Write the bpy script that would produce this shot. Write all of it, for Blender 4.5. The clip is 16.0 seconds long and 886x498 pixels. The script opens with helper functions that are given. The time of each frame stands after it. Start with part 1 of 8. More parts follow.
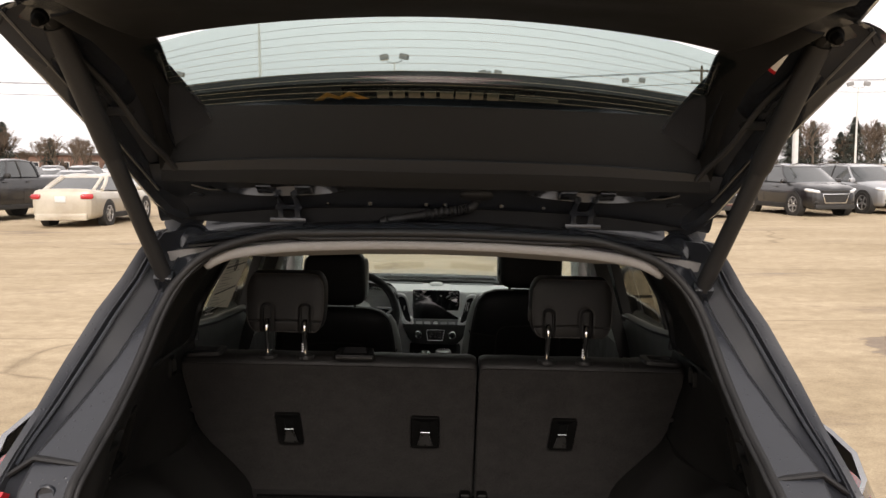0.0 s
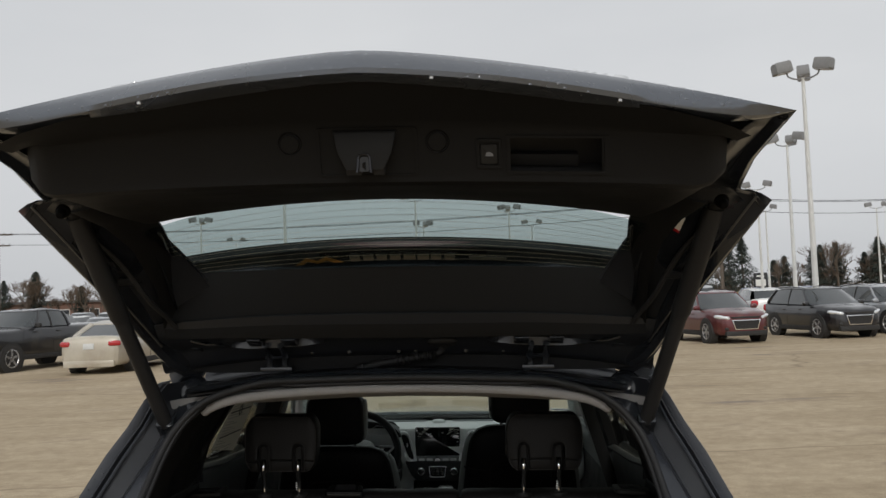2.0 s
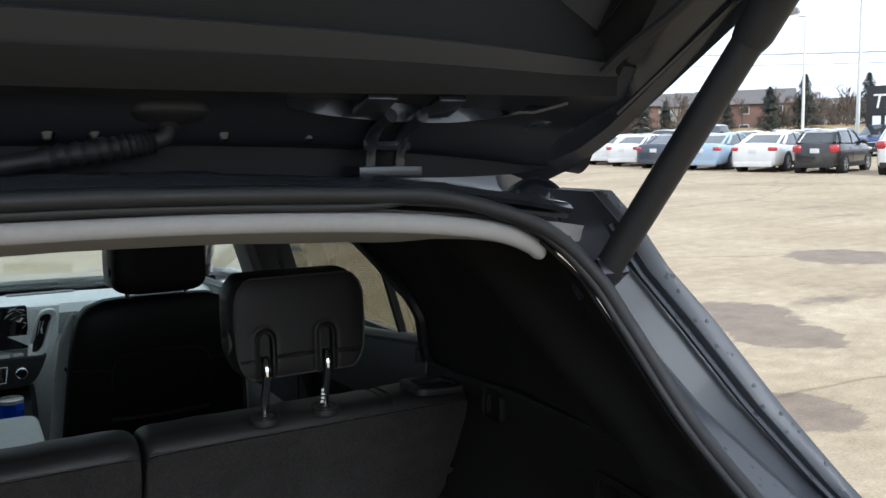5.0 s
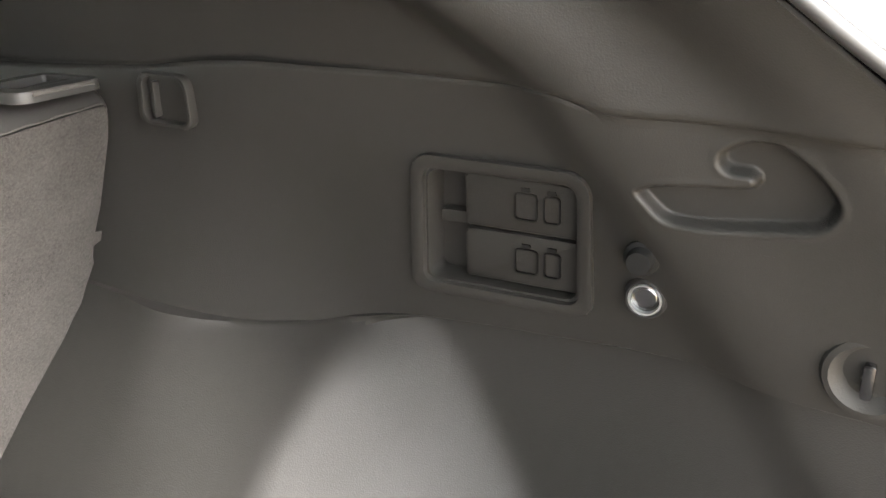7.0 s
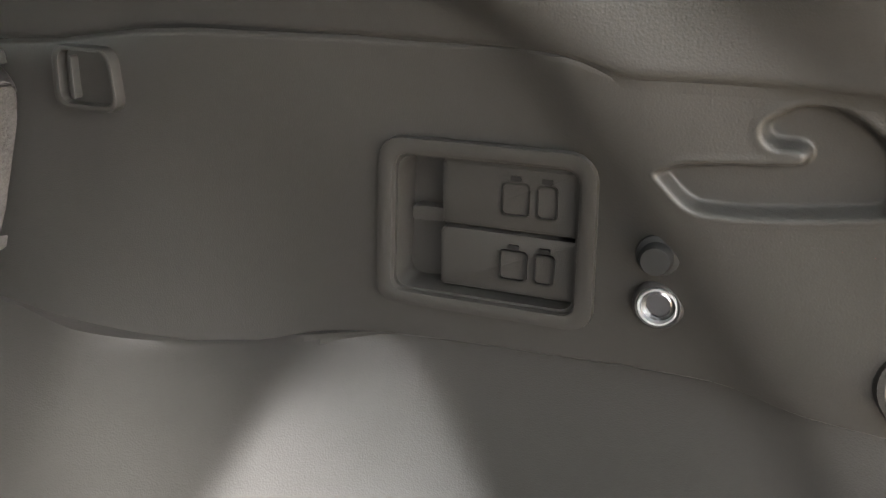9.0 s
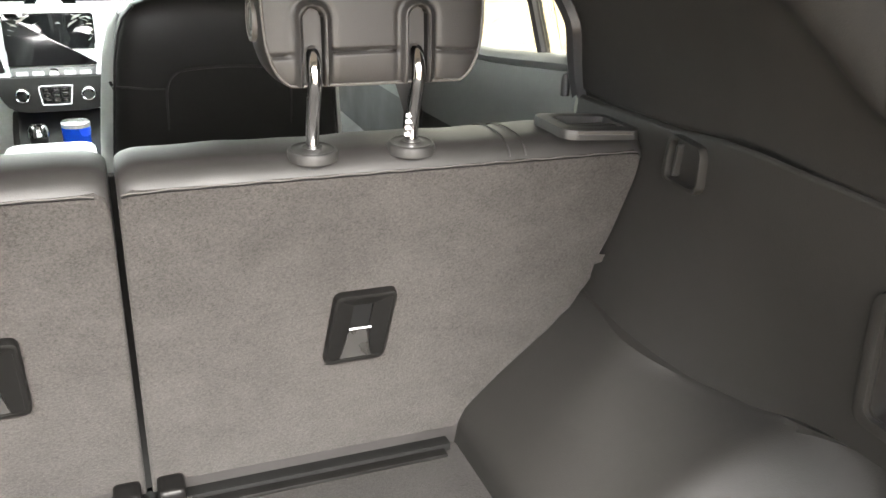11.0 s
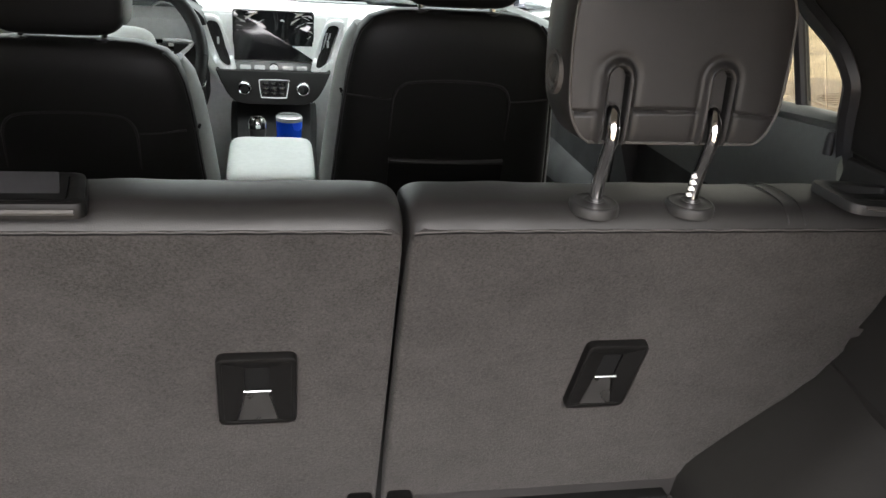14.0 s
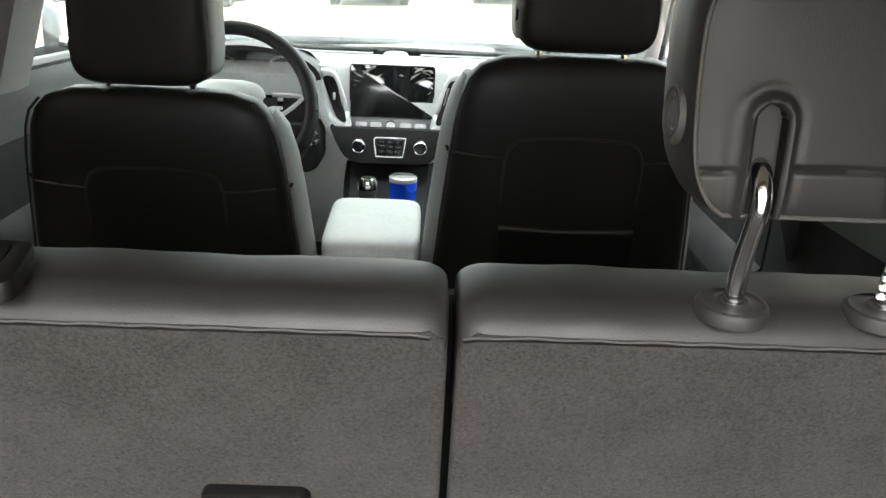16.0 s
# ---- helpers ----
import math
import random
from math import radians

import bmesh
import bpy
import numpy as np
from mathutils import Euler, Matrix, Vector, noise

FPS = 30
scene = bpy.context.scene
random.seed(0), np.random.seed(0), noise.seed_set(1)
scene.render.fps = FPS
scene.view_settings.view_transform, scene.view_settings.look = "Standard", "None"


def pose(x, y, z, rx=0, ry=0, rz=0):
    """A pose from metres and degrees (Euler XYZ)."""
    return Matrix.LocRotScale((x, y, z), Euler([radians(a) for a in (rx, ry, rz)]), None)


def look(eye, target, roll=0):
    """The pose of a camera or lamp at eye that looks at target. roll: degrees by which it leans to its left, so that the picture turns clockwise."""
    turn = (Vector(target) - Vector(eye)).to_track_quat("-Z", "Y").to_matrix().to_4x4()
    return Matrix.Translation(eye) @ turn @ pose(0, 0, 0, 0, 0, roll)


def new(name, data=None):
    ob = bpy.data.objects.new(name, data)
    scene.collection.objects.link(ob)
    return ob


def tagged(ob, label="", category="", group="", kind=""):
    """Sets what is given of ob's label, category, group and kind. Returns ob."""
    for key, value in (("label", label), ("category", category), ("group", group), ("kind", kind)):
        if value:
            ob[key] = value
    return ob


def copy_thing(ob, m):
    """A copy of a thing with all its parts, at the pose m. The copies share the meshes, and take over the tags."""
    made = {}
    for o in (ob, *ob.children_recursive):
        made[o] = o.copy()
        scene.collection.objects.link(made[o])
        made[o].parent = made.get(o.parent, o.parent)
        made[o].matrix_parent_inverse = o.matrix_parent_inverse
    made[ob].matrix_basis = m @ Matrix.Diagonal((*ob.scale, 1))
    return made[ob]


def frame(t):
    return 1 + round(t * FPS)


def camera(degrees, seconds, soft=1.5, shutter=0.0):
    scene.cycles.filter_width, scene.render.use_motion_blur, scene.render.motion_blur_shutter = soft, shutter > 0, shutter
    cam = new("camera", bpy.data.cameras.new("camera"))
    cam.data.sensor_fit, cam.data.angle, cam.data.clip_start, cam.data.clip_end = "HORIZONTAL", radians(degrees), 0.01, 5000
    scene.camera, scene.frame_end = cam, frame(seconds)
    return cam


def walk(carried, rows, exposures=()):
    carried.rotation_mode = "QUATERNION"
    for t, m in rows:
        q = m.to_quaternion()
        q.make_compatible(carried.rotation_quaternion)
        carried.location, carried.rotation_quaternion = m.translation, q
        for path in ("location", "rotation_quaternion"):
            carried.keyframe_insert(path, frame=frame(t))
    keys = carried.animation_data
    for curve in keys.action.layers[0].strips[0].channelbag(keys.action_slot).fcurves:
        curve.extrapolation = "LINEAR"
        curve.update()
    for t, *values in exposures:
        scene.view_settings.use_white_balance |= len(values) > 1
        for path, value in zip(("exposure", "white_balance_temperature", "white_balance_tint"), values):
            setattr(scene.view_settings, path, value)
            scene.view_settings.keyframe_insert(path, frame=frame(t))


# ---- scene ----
cam = camera(55.0, 16.0)
# the vehicle leans a little on the uneven lot; its own parts and the walk are laid out in the vehicle's frame
LEAN = Matrix.Translation((0, 1.9, 0)) @ Matrix.Rotation(radians(-0.12), 4, "X") @ Matrix.Rotation(radians(1.45), 4, "Y") @ Matrix.Rotation(radians(-0.8), 4, "Z") @ Matrix.Translation((0, -1.9, 0))
PATH = [
    (0, (0.009, -1.288, 1.687), (0.018, 0.703, 1.493), 1.3),
    (0.5, (0.082, -1.446, 1.7), (0.008, 0.552, 1.649), 0.2),
    (1, (0.151, -1.596, 1.717), (0.025, 0.399, 1.774), -0.7),
    (1.5, (0.182, -1.626, 1.718), (0.056, 0.366, 1.842), -1.4),
    (2, (0.142, -1.523, 1.727), (0.09, 0.473, 1.846), -0.7),
    (2.5, (0.041, -1.365, 1.726), (0.183, 0.625, 1.876), 0.1),
    (3, (0.011, -1.15, 1.718), (0.257, 0.825, 1.913), -0.4),
    (3.5, (0.0, -0.939, 1.714), (0.333, 1.02, 1.947), -0.3),
    (4, (-0.105, -0.709, 1.688), (0.464, 1.203, 1.829), -0.6),
    (4.5, (-0.15, -0.509, 1.649), (0.691, 1.305, 1.608), -1.0),
    (5, (-0.11, -0.316, 1.589), (0.906, 1.391, 1.357), -0.4),
    (5.2, (-0.087, -0.256, 1.558), (0.975, 1.414, 1.268), 0.1),
    (7.3, (0.1, 0.286, 1.329), (1.772, 0.987, 0.484), -3.3),
    (7.5, (0.11, 0.302, 1.319), (1.804, 0.934, 0.464), -3.6),
    (8, (0.16, 0.338, 1.285), (1.897, 0.858, 0.44), -3.4),
    (8.2, (0.178, 0.345, 1.276), (1.925, 0.850, 0.450), -3.0),
    (10.3, (0.088, 0.175, 1.349), (1.265, 1.645, 0.677), 4.2),
    (10.6, (0.135, 0.153, 1.375), (1.067, 1.77, 0.654), 3.3),
    (11, (0.125, 0.135, 1.405), (0.815, 1.856, 0.655), 1.8),
    (11.5, (0.092, 0.097, 1.46), (0.44, 1.906, 0.683), 0.1),
    (12, (0.04, 0.036, 1.5), (0.11, 1.901, 0.781), -0.0),
    (12.5, (-0.008, 0.004, 1.529), (-0.072, 1.902, 0.9), 0.5),
    (13, (-0.04, -0.001, 1.516), (-0.23, 1.901, 0.929), -0.6),
    (13.5, (-0.04, 0.056, 1.492), (-0.057, 1.945, 0.838), 0.8),
    (14, (0.001, 0.185, 1.45), (0.387, 1.988, 0.673), 4.3),
    (14.5, (0.026, 0.263, 1.434), (0.45, 2.028, 0.592), 5.4),
    (15, (0.077, 0.347, 1.417), (0.176, 2.188, 0.64), 4.6),
    (15.5, (0.099, 0.404, 1.393), (0.08, 2.29, 0.728), 1.2),
    (16, (0.098, 0.396, 1.394), (0.139, 2.284, 0.736), 2.5),
]
EXPOSURES = [(0.0, 1.15, 7200, 16), (0.5, 0.5, 6500, 12), (1.0, 0.3, 6500, 12), (1.5, 0.25, 6500, 9), (2.0, 0.1, 6500, 9), (2.5, 0.15, 6500, 9), (3.0, 0.75, 6800, 14), (3.5, 1.65, 6900, 18), (4.0, 1.3, 6500, 24), (4.5, 1.4, 7000, 20), (5.0, 1.35, 5700, 7), (5.2, 1.35, 5600, 7), (7.3, 5.8, 6900, 10), (8.2, 5.8, 6900, 10), (10.3, 5.6, 6700, 9), (11.0, 5.2, 6800, 10), (12.0, 4.0, 6600, 9), (13.0, 3.2, 6000, 6), (14.0, 3.65, 6600, 13), (14.5, 4.7, 6800, 13), (15.0, 4.7, 6800, 11), (15.5, 4.0, 6600, 10), (16.0, 3.9, 6600, 10)]
walk(cam, [(t, LEAN @ look(eye, target, roll)) for t, eye, target, roll in PATH], EXPOSURES)


# ---------------------------------------------------------------- light
SUN_UP, SUN_TURN = 36.0, 182.0
world = bpy.data.worlds.new("overcast_sky")
scene.world = world
world.use_nodes = True
wn, wl = world.node_tree.nodes, world.node_tree.links
sky = wn.new("ShaderNodeTexSky")
sky.sky_type, sky.sun_disc = "NISHITA", False
sky.sun_elevation, sky.sun_rotation = radians(SUN_UP), radians(SUN_TURN)
sky.air_density, sky.dust_density, sky.ozone_density = 1.0, 6.0, 1.0
grey = wn.new("ShaderNodeHueSaturation")
grey.inputs["Saturation"].default_value = 0.10
# thin cloud: a soft uneven brightness over the whole sky
wtc, wmap, wnoi, wrmp, wmul = (wn.new("ShaderNode" + k) for k in ("TexCoord", "Mapping", "TexNoise", "ValToRGB", "MixRGB"))
wmap.inputs["Scale"].default_value = (1.0, 1.0, 3.0)
wnoi.inputs["Scale"].default_value, wnoi.inputs["Detail"].default_value = 1.6, 5.0
wrmp.color_ramp.elements[0].position, wrmp.color_ramp.elements[1].position = 0.25, 0.75
wrmp.color_ramp.elements[0].color, wrmp.color_ramp.elements[1].color = (0.84, 0.85, 0.87, 1), (1, 1, 1, 1)
wmul.blend_type = "MULTIPLY"
wmul.inputs["Fac"].default_value = 1.0
flat = wn.new("ShaderNodeMixRGB")
flat.inputs["Fac"].default_value = 0.75
flat.inputs["Color2"].default_value = (7.4, 7.5, 7.7, 1)
wl.new(wtc.outputs["Generated"], wmap.inputs["Vector"])
wl.new(wmap.outputs["Vector"], wnoi.inputs["Vector"])
wl.new(wnoi.outputs["Fac"], wrmp.inputs["Fac"])
wl.new(sky.outputs["Color"], grey.inputs["Color"])
wl.new(grey.outputs["Color"], flat.inputs["Color1"])
wl.new(flat.outputs["Color"], wmul.inputs["Color1"])
wl.new(wrmp.outputs["Color"], wmul.inputs["Color2"])
wl.new(wmul.outputs["Color"], wn["Background"].inputs["Color"])
wn["Background"].inputs["Strength"].default_value = 0.10

sun = new("sun", bpy.data.lights.new("sun", "SUN"))
sun.data.energy, sun.data.angle, sun.data.color = 0.9, radians(24), (1.0, 0.97, 0.92)
sun.matrix_world = pose(0, 0, 30, 90 - SUN_UP, 0, 180 - SUN_TURN)


# ---------------------------------------------------------------- materials
def principled(name):
    m = bpy.data.materials.new(name)
    m.use_nodes = True
    return m, m.node_tree.nodes, m.node_tree.links, m.node_tree.nodes["Principled BSDF"]


def surface(name, colour, rough=0.5, metal=0.0, vary=0.12, size=0.08, grain=0.0, grain_size=0.002, coat=0.0, wear=0.1, spec=0.5, sheen=0.0):
    """Colour and gloss vary over two scales; grain is a fine relief. size and grain_size in metres."""
    m, n, l, b = principled(name)
    tc = n.new("ShaderNodeTexCoord")
    big, small = n.new("ShaderNodeTexNoise"), n.new("ShaderNodeTexNoise")
    big.inputs["Scale"].default_value, big.inputs["Detail"].default_value = 1 / size, 6
    small.inputs["Scale"].default_value, small.inputs["Detail"].default_value = 1 / (size * 0.09), 3
    mix = n.new("ShaderNodeMath")
    mix.operation = "MULTIPLY_ADD"
    mix.inputs[1].default_value, mix.inputs[2].default_value = 0.55, 0.0
    add = n.new("ShaderNodeMath")
    add.operation = "MULTIPLY_ADD"
    add.inputs[1].default_value = 0.45
    ramp = n.new("ShaderNodeValToRGB")
    ramp.color_ramp.elements[0].position, ramp.color_ramp.elements[1].position = 0.3, 0.7
    ramp.color_ramp.elements[0].color = (*[c * (1 - vary) for c in colour], 1)
    ramp.color_ramp.elements[1].color = (*[min(1, c * (1 + vary)) for c in colour], 1)
    for k in (big, small):
        l.new(tc.outputs["Object"], k.inputs["Vector"])
    l.new(big.outputs["Fac"], mix.inputs[0])
    l.new(small.outputs["Fac"], add.inputs[0])
    l.new(mix.outputs[0], add.inputs[2])
    l.new(add.outputs[0], ramp.inputs["Fac"])
    l.new(ramp.outputs["Color"], b.inputs["Base Color"])
    rr = n.new("ShaderNodeMapRange")
    rr.inputs["From Min"].default_value, rr.inputs["From Max"].default_value = 0.3, 0.7
    rr.inputs["To Min"].default_value, rr.inputs["To Max"].default_value = max(0.02, rough - wear), min(1, rough + wear)
    l.new(big.outputs["Fac"], rr.inputs["Value"])
    l.new(rr.outputs[0], b.inputs["Roughness"])
    b.inputs["Metallic"].default_value = metal
    b.inputs["Coat Weight"].default_value = coat
    b.inputs["Coat Roughness"].default_value = 0.06
    b.inputs["Specular IOR Level"].default_value = spec
    b.inputs["Sheen Weight"].default_value = sheen
    if grain > 0:
        g, bump = n.new("ShaderNodeTexNoise"), n.new("ShaderNodeBump")
        g.inputs["Scale"].default_value, g.inputs["Detail"].default_value = 1 / grain_size, 2
        bump.inputs["Strength"].default_value, bump.inputs["Distance"].default_value = grain, grain_size * 0.4
        l.new(tc.outputs["Object"], g.inputs["Vector"])
        l.new(g.outputs["Fac"], bump.inputs["Height"])
        l.new(bump.outputs["Normal"], b.inputs["Normal"])
    return m


def leather_grain(name, colour, rough, cell=0.0016, depth=0.25, spec=0.22):
    """Moulded plastic or leather: a pebbled relief of small cells."""
    m = surface(name, colour, rough, vary=0.10, size=0.12, wear=0.06, spec=spec)
    n, l = m.node_tree.nodes, m.node_tree.links
    v, bump, tc = n.new("ShaderNodeTexVoronoi"), n.new("ShaderNodeBump"), n["Texture Coordinate"]
    v.inputs["Scale"].default_value = 1 / cell
    bump.inputs["Strength"].default_value, bump.inputs["Distance"].default_value = depth, cell * 0.3
    l.new(tc.outputs["Object"], v.inputs["Vector"])
    l.new(v.outputs["Distance"], bump.inputs["Height"])
    l.new(bump.outputs["Normal"], n["Principled BSDF"].inputs["Normal"])
    return m


def felt(name, colour):
    """Needle-punched felt: short streaked fibres, soft brushed patches and faint larger stains."""
    m, n, l, b = principled(name)
    tc = n.new("ShaderNodeTexCoord")
    total = None
    for scale, stretch, share in ((400, (0.9, 0.9, 1.0), 0.40), (950, (1, 1, 1), 0.36), (30, (0.7, 0.7, 1.0), 0.14), (7, (1, 1, 1), 0.10)):
        mp, tx, ma = n.new("ShaderNodeMapping"), n.new("ShaderNodeTexNoise"), n.new("ShaderNodeMath")
        mp.inputs["Scale"].default_value = stretch
        mp.inputs["Rotation"].default_value = (0.1, 0.25, 0.05)
        tx.inputs["Scale"].default_value, tx.inputs["Detail"].default_value, tx.inputs["Roughness"].default_value = scale, 3, 0.6
        ma.operation, ma.inputs[1].default_value, ma.inputs[2].default_value = "MULTIPLY_ADD", share, 0.0
        l.new(tc.outputs["Object"], mp.inputs["Vector"])
        l.new(mp.outputs["Vector"], tx.inputs["Vector"])
        l.new(tx.outputs["Fac"], ma.inputs[0])
        if total:
            l.new(total.outputs[0], ma.inputs[2])
        else:
            bump = n.new("ShaderNodeBump")
            bump.inputs["Strength"].default_value, bump.inputs["Distance"].default_value = 0.9, 0.0012
            l.new(tx.outputs["Fac"], bump.inputs["Height"])
            l.new(bump.outputs["Normal"], b.inputs["Normal"])
        total = ma
    ramp = n.new("ShaderNodeValToRGB")
    ramp.color_ramp.elements[0].position, ramp.color_ramp.elements[1].position = 0.36, 0.64
    ramp.color_ramp.elements[0].color = (*[c * 0.46 for c in colour], 1)
    ramp.color_ramp.elements[1].color = (*[c * 1.56 for c in colour], 1)
    l.new(total.outputs[0], ramp.inputs["Fac"])
    l.new(ramp.outputs["Color"], b.inputs["Base Color"])
    b.inputs["Roughness"].default_value = 0.96
    b.inputs["Specular IOR Level"].default_value = 0.06
    b.inputs["Sheen Weight"].default_value = 0.02
    return m


def glass(name, tint=(0.9, 0.95, 0.93), rough=0.0, clear=0.92):
    """Thin pane: mostly clear, with a mirror gloss that grows at a slant."""
    m = bpy.data.materials.new(name)
    m.use_nodes = True
    n, l = m.node_tree.nodes, m.node_tree.links
    n.remove(n["Principled BSDF"])
    t, g, mx, fr = n.new("ShaderNodeBsdfTransparent"), n.new("ShaderNodeBsdfGlossy"), n.new("ShaderNodeMixShader"), n.new("ShaderNodeLayerWeight")
    t.inputs["Color"].default_value = (*[c * clear for c in tint], 1)
    g.inputs["Roughness"].default_value = rough
    fr.inputs["Blend"].default_value = 0.5
    pw, ma = n.new("ShaderNodeMath"), n.new("ShaderNodeMath")
    pw.operation, ma.operation = "POWER", "MULTIPLY_ADD"
    pw.inputs[1].default_value, ma.inputs[1].default_value, ma.inputs[2].default_value = 4.0, 0.6, 0.04
    l.new(fr.outputs["Facing"], pw.inputs[0])
    l.new(pw.outputs[0], ma.inputs[0])
    l.new(ma.outputs[0], mx.inputs[0])
    l.new(t.outputs[0], mx.inputs[1])
    l.new(g.outputs[0], mx.inputs[2])
    l.new(mx.outputs[0], n["Material Output"].inputs["Surface"])
    return m


def paint(name, colour, flake=0.0, dirt=0.0, rough=0.35, coat=0.9):
    """Car paint under clear coat; dirt: a brown film that thickens at random and low down on the doors as road spray does."""
    m = surface(name, colour, rough, metal=flake, vary=0.06, size=0.5, coat=coat, wear=0.05)
    if dirt > 0:
        n, l, b = m.node_tree.nodes, m.node_tree.links, m.node_tree.nodes["Principled BSDF"]
        tc, nz, rp, mx = n.new("ShaderNodeTexCoord"), n.new("ShaderNodeTexNoise"), n.new("ShaderNodeValToRGB"), n.new("ShaderNodeMixRGB")
        nz.inputs["Scale"].default_value, nz.inputs["Detail"].default_value = 1.3, 8
        rp.color_ramp.elements[0].position, rp.color_ramp.elements[1].position = 0.62 - dirt * 0.5, 0.75
        rp.color_ramp.elements[1].color = (dirt, dirt, dirt, 1)
        mx.inputs["Color2"].default_value = (0.27, 0.21, 0.14, 1)
        old = b.inputs["Base Color"].links[0].from_socket
        l.new(tc.outputs["Object"], nz.inputs["Vector"])
        l.new(nz.outputs["Fac"], rp.inputs["Fac"])
        l.new(rp.outputs["Color"], mx.inputs["Fac"])
        l.new(old, mx.inputs["Color1"])
        l.new(mx.outputs["Color"], b.inputs["Base Color"])
    return m


def beaded(mat, share=0.5, size=0.012):
    """Rain beads: small raised drops scattered over a glossy paint."""
    n, l, b = mat.node_tree.nodes, mat.node_tree.links, mat.node_tree.nodes["Principled BSDF"]
    tc, v, rp, nz, mul, bump = (n.new("ShaderNode" + k) for k in ("TexCoord", "TexVoronoi", "ValToRGB", "TexNoise", "Math", "Bump"))
    v.inputs["Scale"].default_value, v.inputs["Randomness"].default_value = 1 / size, 1.0
    rp.color_ramp.elements[0].position, rp.color_ramp.elements[1].position = 0.10, 0.22
    rp.color_ramp.elements[0].color, rp.color_ramp.elements[1].color = (1, 1, 1, 1), (0, 0, 0, 1)
    nz.inputs["Scale"].default_value = 14
    mul.operation = "MULTIPLY"
    bump.inputs["Strength"].default_value, bump.inputs["Distance"].default_value = share, 0.003
    l.new(tc.outputs["Object"], v.inputs["Vector"])
    l.new(tc.outputs["Object"], nz.inputs["Vector"])
    l.new(v.outputs["Distance"], rp.inputs["Fac"])
    l.new(rp.outputs["Color"], mul.inputs[0])
    l.new(nz.outputs["Fac"], mul.inputs[1])
    l.new(mul.outputs[0], bump.inputs["Height"])
    l.new(bump.outputs["Normal"], b.inputs["Normal"])
    l.new(bump.outputs["Normal"], b.inputs["Coat Normal"])
    return mat


def glowing(name, colour, strength):
    m, n, l, b = principled(name)
    b.inputs["Base Color"].default_value = (*colour, 1)
    b.inputs["Emission Color"].default_value, b.inputs["Emission Strength"].default_value = (*colour, 1), strength
    return m


TRIM_BLACK = leather_grain("black_moulded_trim", (0.0088, 0.0086, 0.0086), 0.58, spec=0.14)
TRIM_SIDE = leather_grain("dark_grey_cargo_trim", (0.0108, 0.0103, 0.0096), 0.56, 0.0013, 0.32, 0.16)
TRIM_SOFT = surface("black_soft_plastic", (0.011, 0.0107, 0.0105), 0.6, spec=0.3, size=0.1, grain=0.2, grain_size=0.001)
CARPET = felt("charcoal_needle_felt", (0.0222, 0.0206, 0.0196))
FLOOR_FELT = felt("cargo_floor_felt", (0.0150, 0.0141, 0.0137))
LEATHER = leather_grain("black_leather", (0.0105, 0.0099, 0.0097), 0.50, 0.0013, 0.2, 0.24)
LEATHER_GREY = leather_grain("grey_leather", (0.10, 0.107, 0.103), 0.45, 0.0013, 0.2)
SHELL = leather_grain("dull_black_seat_shell", (0.0072, 0.0069, 0.0067), 0.52, 0.0013, 0.2, 0.18)
POCKET_BLACK = surface("dead_black_pocket_skin", (0.0036, 0.0034, 0.0034), 0.65, spec=0.1)
WELT = surface("greyed_seam_welt", (0.030, 0.028, 0.026), 0.6, spec=0.3)
HEADLINER = surface("pale_grey_headliner", (0.25, 0.24, 0.232), 0.9, vary=0.05, grain=0.4, grain_size=0.0015, spec=0.2)
CHROME = surface("chrome", (0.82, 0.82, 0.82), 0.08, metal=1.0, vary=0.03, wear=0.04)
SATIN = surface("satin_silver_plastic", (0.62, 0.63, 0.63), 0.28, metal=0.3, vary=0.04, wear=0.05)
RUBBER = surface("black_rubber", (0.012, 0.012, 0.013), 0.55, spec=0.35, vary=0.2, size=0.05)
GLOSS_BLACK = surface("gloss_black_plastic", (0.010, 0.010, 0.011), 0.12, vary=0.1, coat=0.6, wear=0.05)
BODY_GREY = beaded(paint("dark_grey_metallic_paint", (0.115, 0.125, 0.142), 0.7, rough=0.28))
# Shut faces and gutters: body paint darkened, with shade and dark reflections in the colour.
GUTTER = beaded(paint("shaded_gutter_paint", (0.022, 0.025, 0.032), 0.1, rough=0.34, coat=0.2))
BODY_DARK = paint("shaded_shut_face_paint", (0.015, 0.017, 0.021), 0.1, rough=0.22, coat=0.35)
SHUT_MATT = paint("matt_shaded_shut_face_paint", (0.017, 0.019, 0.024), 0.1, rough=0.5, coat=0.06)
HEADER_PAINT = paint("satin_shaded_header_paint", (0.014, 0.016, 0.020), 0.1, rough=0.42, coat=0.10)
FLANGE = beaded(paint("shaded_edge_paint", (0.027, 0.030, 0.038), 0.1, rough=0.5, coat=0.08))
GLASS = glass("clear_glass")
GLASS_REAR = glass("tinted_heated_glass", (0.78, 0.85, 0.84), clear=0.94)
GLASS_DARK = glass("privacy_glass", (0.55, 0.55, 0.5), clear=0.9)
WIRE = surface("heater_wire", (0.30, 0.24, 0.17), 0.6)
MIRROR = surface("mirror_silver", (0.85, 0.86, 0.86), 0.02, metal=1.0, vary=0.0, wear=0.0)
DARK_RED = surface("dark_red_lens", (0.07, 0.008, 0.010), 0.3, vary=0.1, wear=0.04)
RED_LENS = surface("red_lamp_lens", (0.42, 0.012, 0.018), 0.12, vary=0.1, coat=1.0, wear=0.04)
CLEAR_LENS = surface("ribbed_clear_lens", (0.62, 0.62, 0.62), 0.18, metal=0.4, vary=0.15, size=0.01, coat=1.0)
